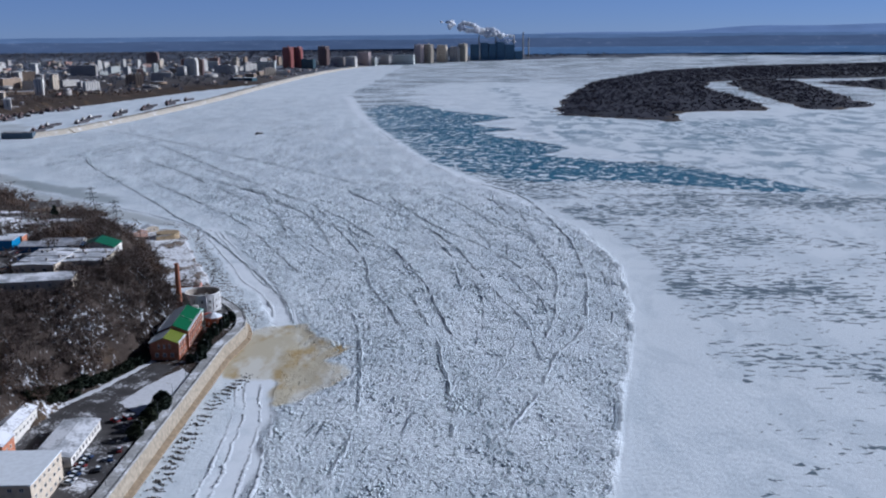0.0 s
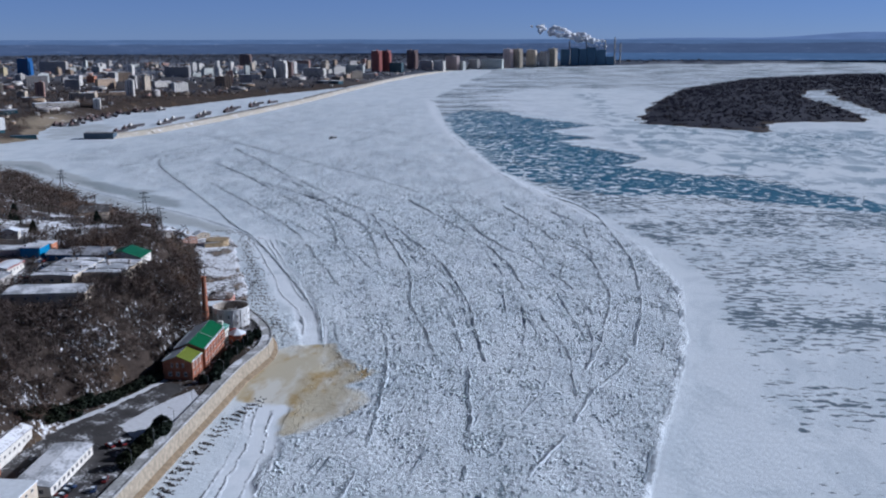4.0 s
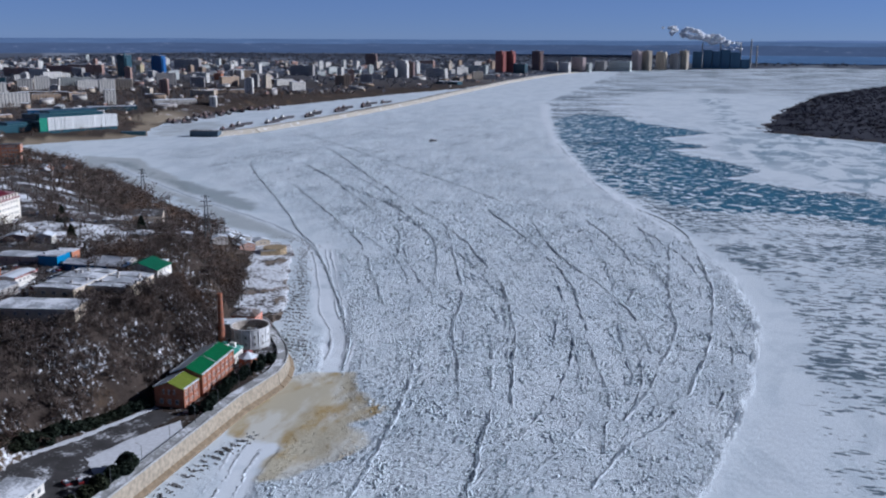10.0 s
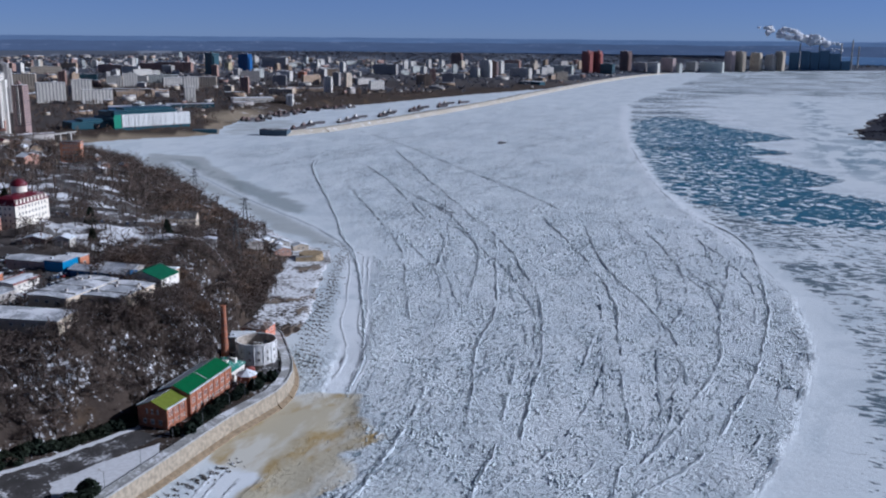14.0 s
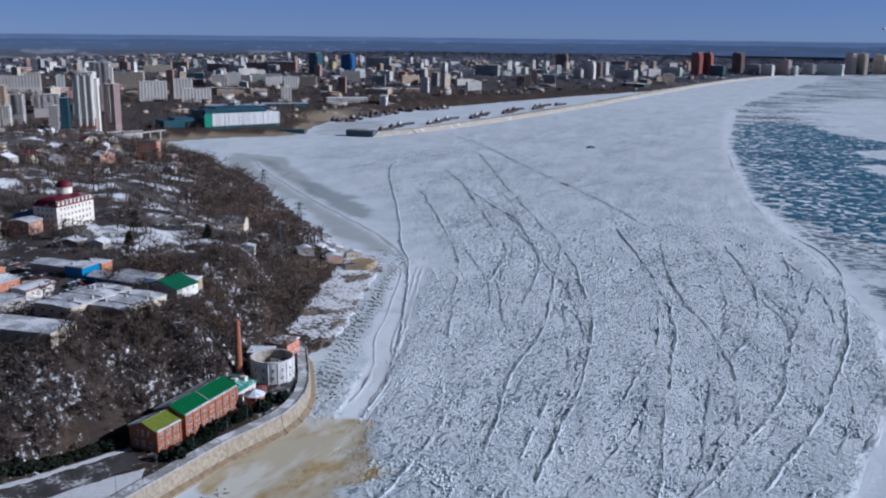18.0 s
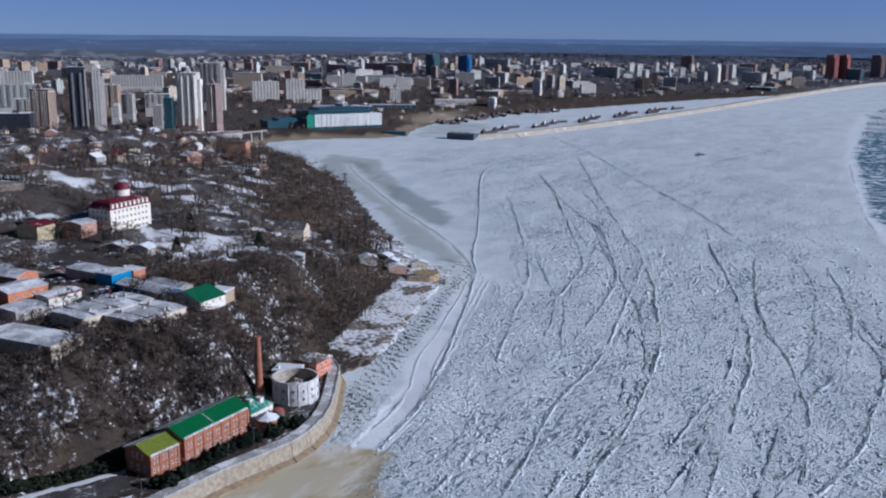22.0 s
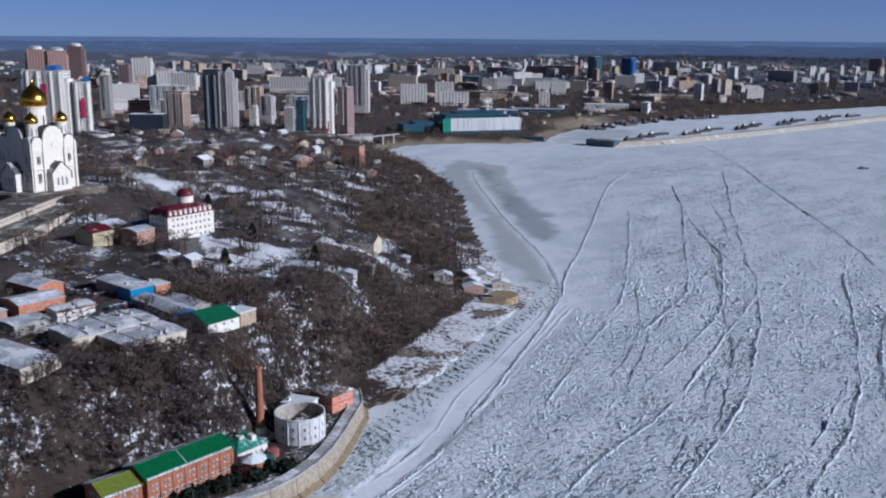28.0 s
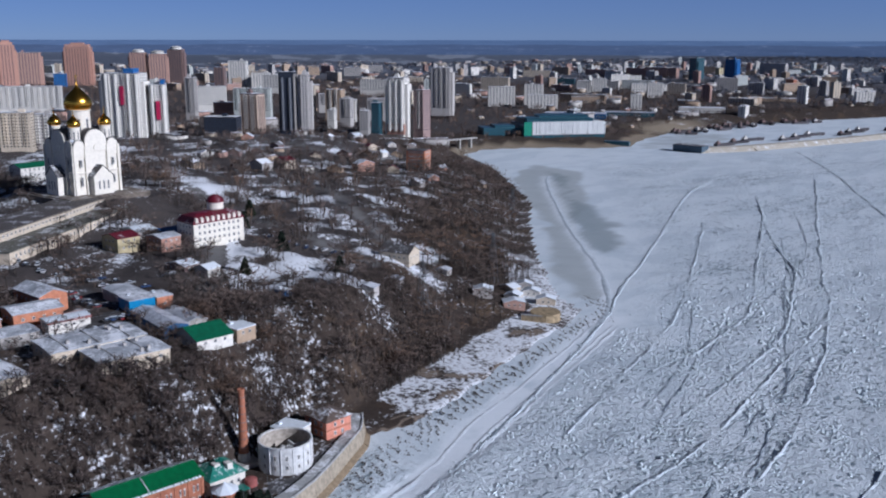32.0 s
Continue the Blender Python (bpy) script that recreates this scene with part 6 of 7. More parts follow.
near[RS.permutation(pick)[:270]] = True

tree_meshes = []
for (tv, tq), (cv, cq) in KINDS:
    tree_meshes.append((mesh_from("trunk", tv, tq, BARK), mesh_from("crown", cv, cq, TWIGS)))
for i in np.flatnonzero(near):
    a, b = tree_meshes[i % 4]
    t = tagged(new("tree", a), "bare grey-brown deciduous tree on the snowy bluff", "tree", "trees on the bluff")
    t.matrix_basis = pose(tx[i], ty[i], tz[i] - 0.1, RS.uniform(-4, 4), RS.uniform(-4, 4), RS.uniform(0, 360)) @ Matrix.Diagonal((th[i] * 1.15, th[i] * 1.15, th[i], 1))
    c = new("crown", b)
    c.parent = t


def woods(name, x, y, z, h, protos, label, tm, cm, wide=1.15):
    pick = RS.randint(0, len(protos), len(x))
    vs, qs, vt, qt = [], [], [], []
    for k, ((tv, tq), (cv, cq)) in enumerate(protos):
        m = pick == k
        pos = np.stack([x[m], y[m], z[m] - 0.1], -1)
        turn = RS.uniform(0, 6.28, m.sum())
        size = np.stack([h[m] * wide, h[m] * wide, h[m]], -1)
        for (pv, pq), ov, oq in (((tv, tq), vt, qt), ((cv, cq), vs, qs)):
            v, q = scatter(pv, pq, pos, turn, size)
            oq.append(q + sum(len(a) for a in ov))
            ov.append(v)
    t = stuff(name, mesh_from(name, np.vstack(vt), np.vstack(qt), tm), label, "woods")
    c = new("crowns", mesh_from("crowns", np.vstack(vs), np.vstack(qs), cm))
    c.parent = t
    c["kind"] = "stuff"
    return t


far_t = ~near
close = far_t & (dist0 < 420)
woods("bluff_woods", tx[close], ty[close], tz[close], th[close], KINDS, "dense bare brown woods on the river bluff", BARK, TWIGS)
rest = far_t & ~close
woods("bank_woods", tx[rest], ty[rest], tz[rest], th[rest], FINE, "bare brown woods along the river bank", BARK, GREYT, 1.4)

# scrub on the slope
sx_, sy_ = spots(12000, -330, -110, 250, 740, 23, bluff_density)
ok = free_of(sx_, sy_, -4) & ((sx_ < -112) | (sy_ > 520))
sx_, sy_ = sx_[ok], sy_[ok]
SCRUB = [bare_tree(s, 26, 2, 0.6, 0.028) for s in (31, 32)]
woods("scrub", sx_, sy_, height(sx_, sy_), RS.uniform(1.5, 3.5, len(sx_)), SCRUB, "low tangled brown scrub on the slope", BARK, TWIGS, 1.5)


def tuft(seed, n=15, w=0.03):
    """A coarse crown for woods far away."""
    r = np.random.RandomState(seed)
    v, q = [], []
    for i in range(n):
        a = r.uniform(0, 6.28)
        p = np.array([math.cos(a) * 0.12, math.sin(a) * 0.12, r.uniform(0.0, 0.4)])
        b = a + r.uniform(-1.2, 1.2)
        e = np.array([math.cos(b) * r.uniform(0.1, 0.5), math.sin(b) * r.uniform(0.1, 0.5), r.uniform(0.5, 1.0)])
        s = np.cross(e - p, r.normal(0, 1, 3))
        s = s / np.linalg.norm(s) * w
        v.append([p - s * 0.6, p + s * 0.6, e + s, e - s])
        q.append(np.arange(4) + 4 * i)
    return np.array(v).reshape(-1, 3), np.array(q)


TUFTS = [tuft(51, 8, 0.05), tuft(52, 8, 0.05), tuft(53, 8, 0.05)]
SPRAY = [tuft(54, 11, 0.023), tuft(55, 11, 0.023), tuft(56, 11, 0.023)]


def far_woods(name, x, y, h, label, material, wide=1.3, protos=TUFTS):
    vs, qs = [], []
    z = height(x, y) - ((x - 90) ** 2 + (y - 140) ** 2) / 12.74e6
    p, k = nearer(np.stack([x, y, z - 0.3], -1))
    h = h * k
    pick = RS.randint(0, 3, len(x))
    for j in range(3):
        m = pick == j
        v, q = scatter(*protos[j], p[m], RS.uniform(0, 6.28, m.sum()), np.stack([h[m] * wide, h[m] * wide, h[m]], -1))
        qs.append(q + sum(len(a) for a in vs))
        vs.append(v)
    return stuff(name, mesh_from(name, np.vstack(vs), np.vstack(qs), material), label, "woods")


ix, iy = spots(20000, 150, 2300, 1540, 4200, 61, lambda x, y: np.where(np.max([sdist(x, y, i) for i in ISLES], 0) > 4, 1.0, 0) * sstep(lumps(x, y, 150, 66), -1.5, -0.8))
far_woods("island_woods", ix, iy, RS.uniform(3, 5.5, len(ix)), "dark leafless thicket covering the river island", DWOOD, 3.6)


def city_density(x, y):
    d = sdist(x, y, LAND)
    a = np.degrees(np.arctan2(-(x - 90), y - 140))
    return np.where((d > 30) & (a < 84) & (a > -30), 0.35 + 0.5 * sstep(lumps(x, y, 120, 71), -0.2, 0.6), 0)


cx_, cy_ = spots(16000, -2300, -330, 560, 2300, 62, city_density)
ok = free_of(cx_, cy_, 0) & (np.hypot(cx_ - 90, cy_ - 140) > 560)
cx_, cy_ = cx_[ok], cy_[ok]
far_woods("street_trees", cx_, cy_, RS.uniform(6, 12, len(cx_)), "bare brown trees between the city's houses", GREYT, 1.1, SPRAY)
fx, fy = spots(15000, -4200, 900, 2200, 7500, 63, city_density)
far_woods("distant_woods", fx, fy, RS.uniform(7, 13, len(fx)), "leafless woods in the far city with blue haze in their colour", HAZY, 2.2)


# ---- far houses between the blocks ----
HROOF = paint("mixed_house_roofs", (0.17, 0.15, 0.15), snow=0.45)


def small_houses():
    x, y = spots(4200, -4200, 300, 640, 5200, 81, lambda x, y: city_density(x, y) * 0.8)
    r = np.hypot(x - 90, y - 140)
    ok = free_of(x, y, 6) & (r > 640) & ((x < -520) | (y > 900)) & ~((x > -1020) & (x < -640) & (y > 1180) & (y < 1480))
    x, y, r = x[ok], y[ok], r[ok]
    z = height(x, y) - r**2 / 12.74e6
    p, k = nearer(np.stack([x, y, z - 1.0], -1))
    big = RS.uniform(0, 1, len(x)) < 0.25
    w = np.where(big, RS.uniform(14, 45, len(x)), RS.uniform(7, 13, len(x)))
    d = np.where(big, RS.uniform(10, 16, len(x)), RS.uniform(6, 9, len(x)))
    h = np.where(big, RS.uniform(5, 13, len(x)), RS.uniform(3.5, 6, len(x)))
    turn = np.radians(RS.choice([14.0, 104.0, 30.0, 60.0], len(x)))
    size = np.stack([w, d, h], -1) * k[:, None]
    groups = RS.randint(0, 5, len(x))
    for g, (m_, lab) in enumerate(((WHITE, "white"), (GREYW, "grey"), (CREAM, "cream"), (BRICKP, "brick"), (TAN, "tan"))):
        m = groups == g
        v, q = scatter(BOXV, BOXQ, p[m], turn[m], size[m])
        stuff("far_houses", mesh_from("far_houses", v, q, m_), "many small %s houses and sheds of the far city" % lab, "houses")
    rv = np.array([(-1.06, -1.1, 1), (1.06, -1.1, 1), (1.06, 1.1, 1), (-1.06, 1.1, 1), (-1.06, 0, 1.28), (1.06, 0, 1.28)]) * (0.5, 0.5, 1)
    rq = np.array([(0, 1, 5, 4), (2, 3, 4, 5), (3, 2, 1, 0)])
    v, q = scatter(rv, rq, p, turn, size)
    stuff("far_roofs", mesh_from("far_roofs", v, q, HROOF), "snow-dusted roofs of the far city's houses", "roofs")


small_houses()

# more blocks of the far city, laid out on its street grid
GRID_WALLS = [(WHITE, "white"), (WHITE, "white"), (PALE, "pale grey-green"), (CREAM, "cream"), (GREYW, "grey"), (BRICKP, "pink brick"), (TAN, "tan")]
bx, by = spots(560, -3200, -350, 1150, 4700, 91, lambda x, y: city_density(x, y) * np.where((x > -1050) & (y < 1500), 0, 1) * np.where((x > -800) & (y < 2900), 0, 1))
for x, y in list(zip(bx, by))[:250]:
    wall_, word = GRID_WALLS[RNG.randrange(len(GRID_WALLS))]
    fl = RNG.choice((5, 5, 5, 9, 9, 12))
    ww_ = RNG.choice((24, 40, 60)) if fl < 12 else 22
    block_of_flats(x, y, float(height(np.array([x]), np.array([y]))[0]), RNG.choice((14, 104, 60)), ww_, 13, fl * 3, wall_, "%s %s-storey panel apartment block in the far city" % (word, {5: "five", 9: "nine", 12: "twelve"}[fl]))

# ---- sports arena on the inlet ----
FINS = paint("white_facade_fins", (0.74, 0.76, 0.76), var=0.08)
t = thing("arena", -836, 1312, 10, 63, "white-finned sports arena with a dark teal roof and wing", "arena")
bm = bmesh.new()
box(bm, -62, 60, -12, 62, -8, 15)
part("wall", bm, TEALD, t)
bm = bmesh.new()
box(bm, -63, 61, -12.6, 63, 15, 16)
part("roof", bm, paint("blue_grey_roof", (0.09, 0.15, 0.19), 0.5, snow=0.12), t)
for u0, u1, v0, v1, z1 in ((-56, 50, 10, 58, 23), (-30, 46, 22, 54, 27), (-54, -34, 4, 30, 25)):
    bm = bmesh.new()
    box(bm, u0, u1, v0, v1, 16, z1)
    box(bm, u0 - 1, u1 + 1, v0 - 1, v1 + 1, z1, z1 + 0.8)
    part("roof_block", bm, TEALD, t, "dark teal roof storey")
for i in range(52):
    bm = bmesh.new()
    u = -50 + i * 2.1
    box(bm, u, u + RNG.uniform(1.2, 1.9), -13.4 + RNG.uniform(-0.3, 0.3), -12.1, 2.5, 21.5)
    part("facade_fin", bm, FINS, t)
for i in range(18):
    bm = bmesh.new()
    v = -12 + i * 3.2
    box(bm, 60.1, 61.3, v, v + 2.2, 2.5, 20)
    part("facade_fin", bm, FINS, t)
bm = bmesh.new()
box(bm, -62.4, -50.6, -13.0, -11.9, 2, 21)
part("green_panel", bm, paint("green_panels", (0.03, 0.26, 0.17), 0.4), t, "green glazed corner")
bm = bmesh.new()
box(bm, -118, -62, 6, 44, -8, 12)
box(bm, -100, -70, 10, 40, 12, 15)
part("dark_wing", bm, TEALD, t, "dark teal side wing")
house("trade_hall", -960, 1805, 8, 40, 84, 30, 14, 0, WHITE, ROOFS, "long white trade hall with a snowy roof", "hall", storeys=1, step=8, ww=5, wh=2)
house("blue_warehouse", -1050, 1560, 8, 40, 110, 40, 10, 0, BLUED, SILVER, "long blue warehouse with a pale roof", "warehouse", step=9, ww=5, wh=2)
house("blue_warehouse", -1010, 1660, 8, 40, 90, 30, 9, 0, TEALD, SILVER, "dark blue warehouse with a pale roof", "warehouse", step=9, ww=5, wh=2)
t = thing("footbridge", -825, 1097, 12, 92, "pale curved road bridge on dark piers", "bridge")
bm = bmesh.new()
box(bm, -40, 40, -4, 4, 6, 7.2)
part("deck", bm, CONC, t)
for u in (-30, -10, 10, 30):
    bm = bmesh.new()
    box(bm, u - 1, u + 1, -3, 3, -6, 6)
    part("pier", bm, CONC, t)

# mooring block at the head of the levee, and barges laid up behind it
t = thing("moored_pontoon", -650, 1369, 0, 8, "dark blue-grey flat pontoon frozen in by the levee head", "pontoon")
bm = bmesh.new()
box(bm, -22, 22, -9, 9, -0.5, 8.5)
part("hull", bm, paint("blue_grey_steel", (0.07, 0.11, 0.15), 0.5), t)
bm = bmesh.new()
box(bm, -22.3, 22.3, -9.3, 9.3, 8.5, 9)
part("deck", bm, ROOFD, t)
t = thing("moored_pontoon", -760, 1345, 0, 30, "low dark pontoon frozen in beside the bank", "pontoon")
bm = bmesh.new()
box(bm, -18, 18, -6, 6, -0.5, 6)
part("hull", bm, TEALD, t)
HULL = paint("rusty_dark_hull", (0.06, 0.055, 0.06), 0.6, var=0.4, jitter=0.5)


def barge(x, y, z, turn, ln, label):
    t = thing("barge", x, y, z, turn, label, "barge", "laid-up barges")
    bm = bmesh.new()
    b = 4.2
    prof = [(-ln / 2, b * 0.8), (-ln / 2 + 3, b), (ln / 2 - 8, b), (ln / 2 - 2, b * 0.5), (ln / 2, 0.3)]
    up = [bm.verts.new((u, s * v, 3.4)) for s in (1, -1) for u, v in (prof if s > 0 else prof[::-1])]
    lo = [bm.verts.new((u * 0.96, s * v * 0.85, -0.6)) for s in (1, -1) for u, v in (prof if s > 0 else prof[::-1])]
    n = len(up)
    bm.faces.new(up)
    for i in range(n):
        j = (i + 1) % n
        bm.faces.new((up[i], lo[i], lo[j], up[j]))
    bmesh.ops.recalc_face_normals(bm, faces=bm.faces)
    part("hull", bm, HULL, t)
    bm = bmesh.new()
    box(bm, -ln / 2 + 2, -ln / 2 + 8, -2.6, 2.6, 3.4, 5.8)
    box(bm, -ln / 2 + 4, -ln / 2 + 6.5, -1.6, 1.6, 5.8, 7.4)
    part("deckhouse", bm, WHITE if RNG.random() < 0.15 else BRICKD, t)
    bm = bmesh.new()
    box(bm, -ln / 2 + 5.8, -ln / 2 + 6.1, -0.1, 0.1, 7.4, 10)
    part("mast", bm, CONC, t)


for i in range(16):
    y = 1470 + i * 46 + RNG.uniform(-6, 6)
    x = float(np.interp(y, (1429, 1660, 1907, 2247), (-640, -616, -601, -586))) - 30 - 11 * (i % 3) + RNG.uniform(-3, 3)
    barge(x, y, 0.0, 85 + RNG.uniform(-5, 5), RNG.uniform(34, 54), "dark laid-up river barge moored behind the levee in snow")
for i in range(24):
    y = 1560 + (i // 3) * 52 + RNG.uniform(-12, 12)
    x = float(np.interp(y, (1560, 1800, 2000), (-830, -850, -800))) + 6 + 15 * (i % 3) + RNG.uniform(-4, 4)
    barge(x, y, 0.0, RNG.choice((70, 95, 110)) + RNG.uniform(-8, 8), RNG.uniform(18, 38), "dark laid-up boat crowded with others in a snowy boatyard")

# levee: a raised road with a pale sloping face
LEV = paint("pale_levee_stone", (0.50, 0.46, 0.38), var=0.25, snow=0.25)
levee = tagged(new("levee"), "long pale stone levee with a road along the river", "levee", kind="structure")
LEVEE = [(-640, 1368), (-612, 1450), (-586, 1660), (-569, 1907), (-558, 2247), (-560, 2560), (-556, 2832), (-550, 3200), (-528, 3595), (-495, 3950), (-452, 4243), (-340, 4600), (-212, 4860)]
quay_keep, quay = quay, levee
for p, q in zip(LEVEE[:-1], LEVEE[1:]):
    n = max(2, round(math.dist(p, q) / 60))
    for i in range(n):
        a, b = ([p[k] + (q[k] - p[k]) * f / n for k in (0, 1)] for f in (i, i + 1))
        (ax, ay, _), ka = nearer((*a, 0.0))[0], None
        (bx_, by_, _) = nearer((*b, 0.0))[0]
        wall_piece("levee_section", (ax, ay), (bx_, by_), ((-26, -1), (16, -1), (5, 4.6), (3.5, 5.4), (-9, 5.4), (-12, 3.5)), LEV)
quay = quay_keep

# ---- power station with steam on the horizon ----
STEAM = paint("white_steam", (0.80, 0.82, 0.86), 1.0, var=0.04)
STEAM.node_tree.nodes["Principled BSDF"].inputs["Subsurface Weight"].default_value = 0.6
STEAM.node_tree.nodes["Principled BSDF"].inputs["Subsurface Radius"].default_value = (30.0, 30.0, 30.0)
p, k = nearer((150.0, 5150.0, 3.0))
t = thing("power_station", *p, 4, "dark blue power station halls with tall stacks under white steam", "power station")
t.scale = (float(k),) * 3
# dark blue cladding, its colour lifted to carry the distance haze
PBLUE = paint("hazed_blue_cladding", (0.07, 0.14, 0.22), 0.6)
for u, w, h in ((-95, 46, 78), (-45, 40, 86), (-2, 38, 80), (42, 44, 88), (92, 50, 76), (140, 40, 40)):
    bm = bmesh.new()
    box(bm, u - w / 2, u + w / 2, -25, 25, -12, h)
    part("boiler_hall", bm, PBLUE, t)
for u, h in ((-70, 120), (20, 130), (120, 125), (170, 140), (200, 110)):
    bm = bmesh.new()
    lathe(bm, [(4.5, -10), (3.2, h), (2.6, h)], 12, u, 30)
    part("tall_stack", bm, GREYW, t)


def puff(t, cx, cy, cz, r, seed):
    bm = bmesh.new()
    bmesh.ops.create_icosphere(bm, subdivisions=3, radius=r, matrix=Matrix.Translation((cx, cy, cz)))
    for v in bm.verts:
        o = v.co - Vector((cx, cy, cz))
        v.co.z = cz + o.z * 0.7
        v.co += o.normalized() * r * (0.35 * noise.noise(v.co * (1.3 / r)) + 0.12 * noise.noise(v.co * (3.0 / r)))
    ob = part("steam_puff", bm, STEAM, t)
    for f in ob.data.polygons:
        f.use_smooth = True


for i in range(40):
    f = i / 39
    puff(t, 80 - 330 * f + RNG.uniform(-25, 25), 40 + RNG.uniform(-30, 30), 112 + 62 * math.sin(1.7 * f) + RNG.uniform(-20, 20) * (0.4 + f), 7 + 11 * math.sin(math.pi * (0.2 + 0.75 * f)) + RNG.uniform(-3, 4), i)
for i in range(9):
    puff(t, 30 + 90 * i / 8, 40, 92 + RNG.uniform(-6, 10), RNG.uniform(5, 9), i + 40)

# ---- distant hills and plain beyond the river, a glowing backdrop ----
def haze_glow_paint(name, dark, pale, share):
    """Glowing horizon strip: streaks of woods, snowy fields and settlements, blue haze painted in."""
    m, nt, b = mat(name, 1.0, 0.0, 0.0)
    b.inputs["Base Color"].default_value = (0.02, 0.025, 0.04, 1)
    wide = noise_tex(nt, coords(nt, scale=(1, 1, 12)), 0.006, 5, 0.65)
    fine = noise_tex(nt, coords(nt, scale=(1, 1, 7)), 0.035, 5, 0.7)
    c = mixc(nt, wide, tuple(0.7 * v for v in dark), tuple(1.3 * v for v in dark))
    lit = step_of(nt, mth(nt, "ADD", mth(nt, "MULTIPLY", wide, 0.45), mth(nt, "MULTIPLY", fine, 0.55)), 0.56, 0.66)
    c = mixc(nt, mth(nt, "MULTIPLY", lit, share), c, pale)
    # the strip emits its colour, so sun and shade leave it even
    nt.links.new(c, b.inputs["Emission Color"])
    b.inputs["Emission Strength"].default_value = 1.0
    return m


HILLS_M = (haze_glow_paint("haze_painted_plain", (0.066, 0.094, 0.155), (0.24, 0.27, 0.34), 0.75), haze_glow_paint("haze_blue_hills", (0.125, 0.18, 0.30), (0.16, 0.22, 0.34), 0.4), haze_glow_paint("hazy_far_plain", (0.092, 0.140, 0.230), (0.19, 0.23, 0.32), 0.5), haze_glow_paint("hazy_far_bank", (0.070, 0.120, 0.208), (0.27, 0.31, 0.39), 0.6))
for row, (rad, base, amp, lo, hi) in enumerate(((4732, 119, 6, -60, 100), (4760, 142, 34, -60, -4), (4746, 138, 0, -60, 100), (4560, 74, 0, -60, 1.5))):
    hv, hq = [], []
    n = 240
    ang = np.radians(np.linspace(lo, hi, n))
    rise = sstep(np.degrees(ang), -3, -22)
    prof = base - 4 + 6 * rise * (row == 0) + (amp * rise * (0.65 + 0.35 * np.sin(ang * 17 + 1) + 0.2 * np.sin(ang * 41)) if row == 1 else (1.6 - 0.6 * row) * (np.sin(ang * 60) + 0.7 * np.sin(ang * 23 + 2) + 0.5 * np.sin(ang * 171)))
    low = np.full(n, 66.0)
    # row 3 glows in front of the unlit far bank and covers it
    if row == 3:
        low = np.interp(np.degrees(ang), (-60, -23, 0, 2), (46.0, 42.0, 28.0, 27.0))
        rad = np.interp(np.degrees(ang), (-60, -23, 0, 2), (4660.0, 4635.0, 4550.0, 4540.0))
    x, y = EYE0[0] - rad * np.sin(ang), EYE0[1] + rad * np.cos(ang)
    o = 0
    x2, y2 = EYE0[0] - (rad + 60) * np.sin(ang), EYE0[1] + (rad + 60) * np.cos(ang)
    x0, y0 = EYE0[0] - (rad - 8) * np.sin(ang), EYE0[1] + (rad - 8) * np.cos(ang)
    hv.append(np.concatenate([np.stack([x0, y0, low], -1), np.stack([x, y, prof - 3], -1), np.stack([x2, y2, prof], -1), np.stack([x2, y2, np.minimum(prof - 8, 105.0)], -1)]))
    i = np.arange(n - 1)
    for a in range(3):
        hq.append(np.stack([i + a * n, i + 1 + a * n, i + 1 + (a + 1) * n, i + (a + 1) * n], -1) + o)
    tagged(new("backdrop", mesh_from("backdrop", np.vstack(hv), np.vstack(hq), HILLS_M[row])), "glowing backdrop of low wooded hills with painted blue haze", "hills", kind="structure")


# ---- conifers and hedges on the quay ----
cone_v, cone_q = leafy(201, 420, lambda z: 0.42 * (1 - z) + 0.04)
ball_v, ball_q = leafy(202, 420, lambda z: 0.5 * math.sqrt(max(0.05, 1 - (2 * z - 0.9) ** 2)))
CONE_M, BALL_M = mesh_from("foliage", cone_v, cone_q, FIR), mesh_from("foliage", ball_v, ball_q, FIR)
STEM = mesh_from("trunk", *strip(np.array([0, 0, -0.15]), np.array([0, 0, 0.7]), 0.03, 0.01, np.array([1, 0.1, 0])), BARK)


def conifer(x, y, h, wide, me, label, name="conifer", group="conifers on the quay"):
    t = tagged(new(name, STEM), label, "conifer" if name == "conifer" else "bush", group)
    t.matrix_basis = pose(x, y, at_ground(x, y), 0, 0, RNG.uniform(0, 360)) @ Matrix.Diagonal((h * wide, h * wide, h, 1))
    c = new("foliage", me)
    c.parent = t


for i in range(44):
    f = i / 43
    x, y = -107.5 - 2.5 * math.sin(f * 3.1) + RNG.uniform(-2.2, 2.2), 380 + 66 * f + RNG.uniform(-1, 1)
    conifer(x, y, RNG.uniform(2.2, 4.6), RNG.uniform(0.9, 1.2), CONE_M if i % 2 else BALL_M, "dark evergreen bush in a dense hedge on the quay", "evergreen_bush", "evergreen hedge")
for x, y, h in ((-106.5, 330, 6.0), (-106.8, 322, 5.0), (-106.5, 314, 5.5), (-107.5, 308, 4.5), (-107, 300, 5), (-104.8, 326, 4.5)):
    conifer(x, y, h, 1.2, BALL_M, "round dark evergreen tree beside the snowy lot")
for i in range(42):
    f = i / 41
    conifer(-130 - 24 * f + RNG.uniform(-1, 1), 384 - 66 * f + RNG.uniform(-1.5, 1.5), RNG.uniform(2.4, 4.2), 1.4, BALL_M, "clipped dark hedge bush along the quay road", "evergreen_bush", "roadside hedge")
for x, y in ((-262, 517), (-297, 556), (-350, 560), (-392, 585), (-245, 560)):
    conifer(x, y, RNG.uniform(7, 10), 0.9, CONE_M, "tall dark spruce among bare trees", group="spruces on the plateau")

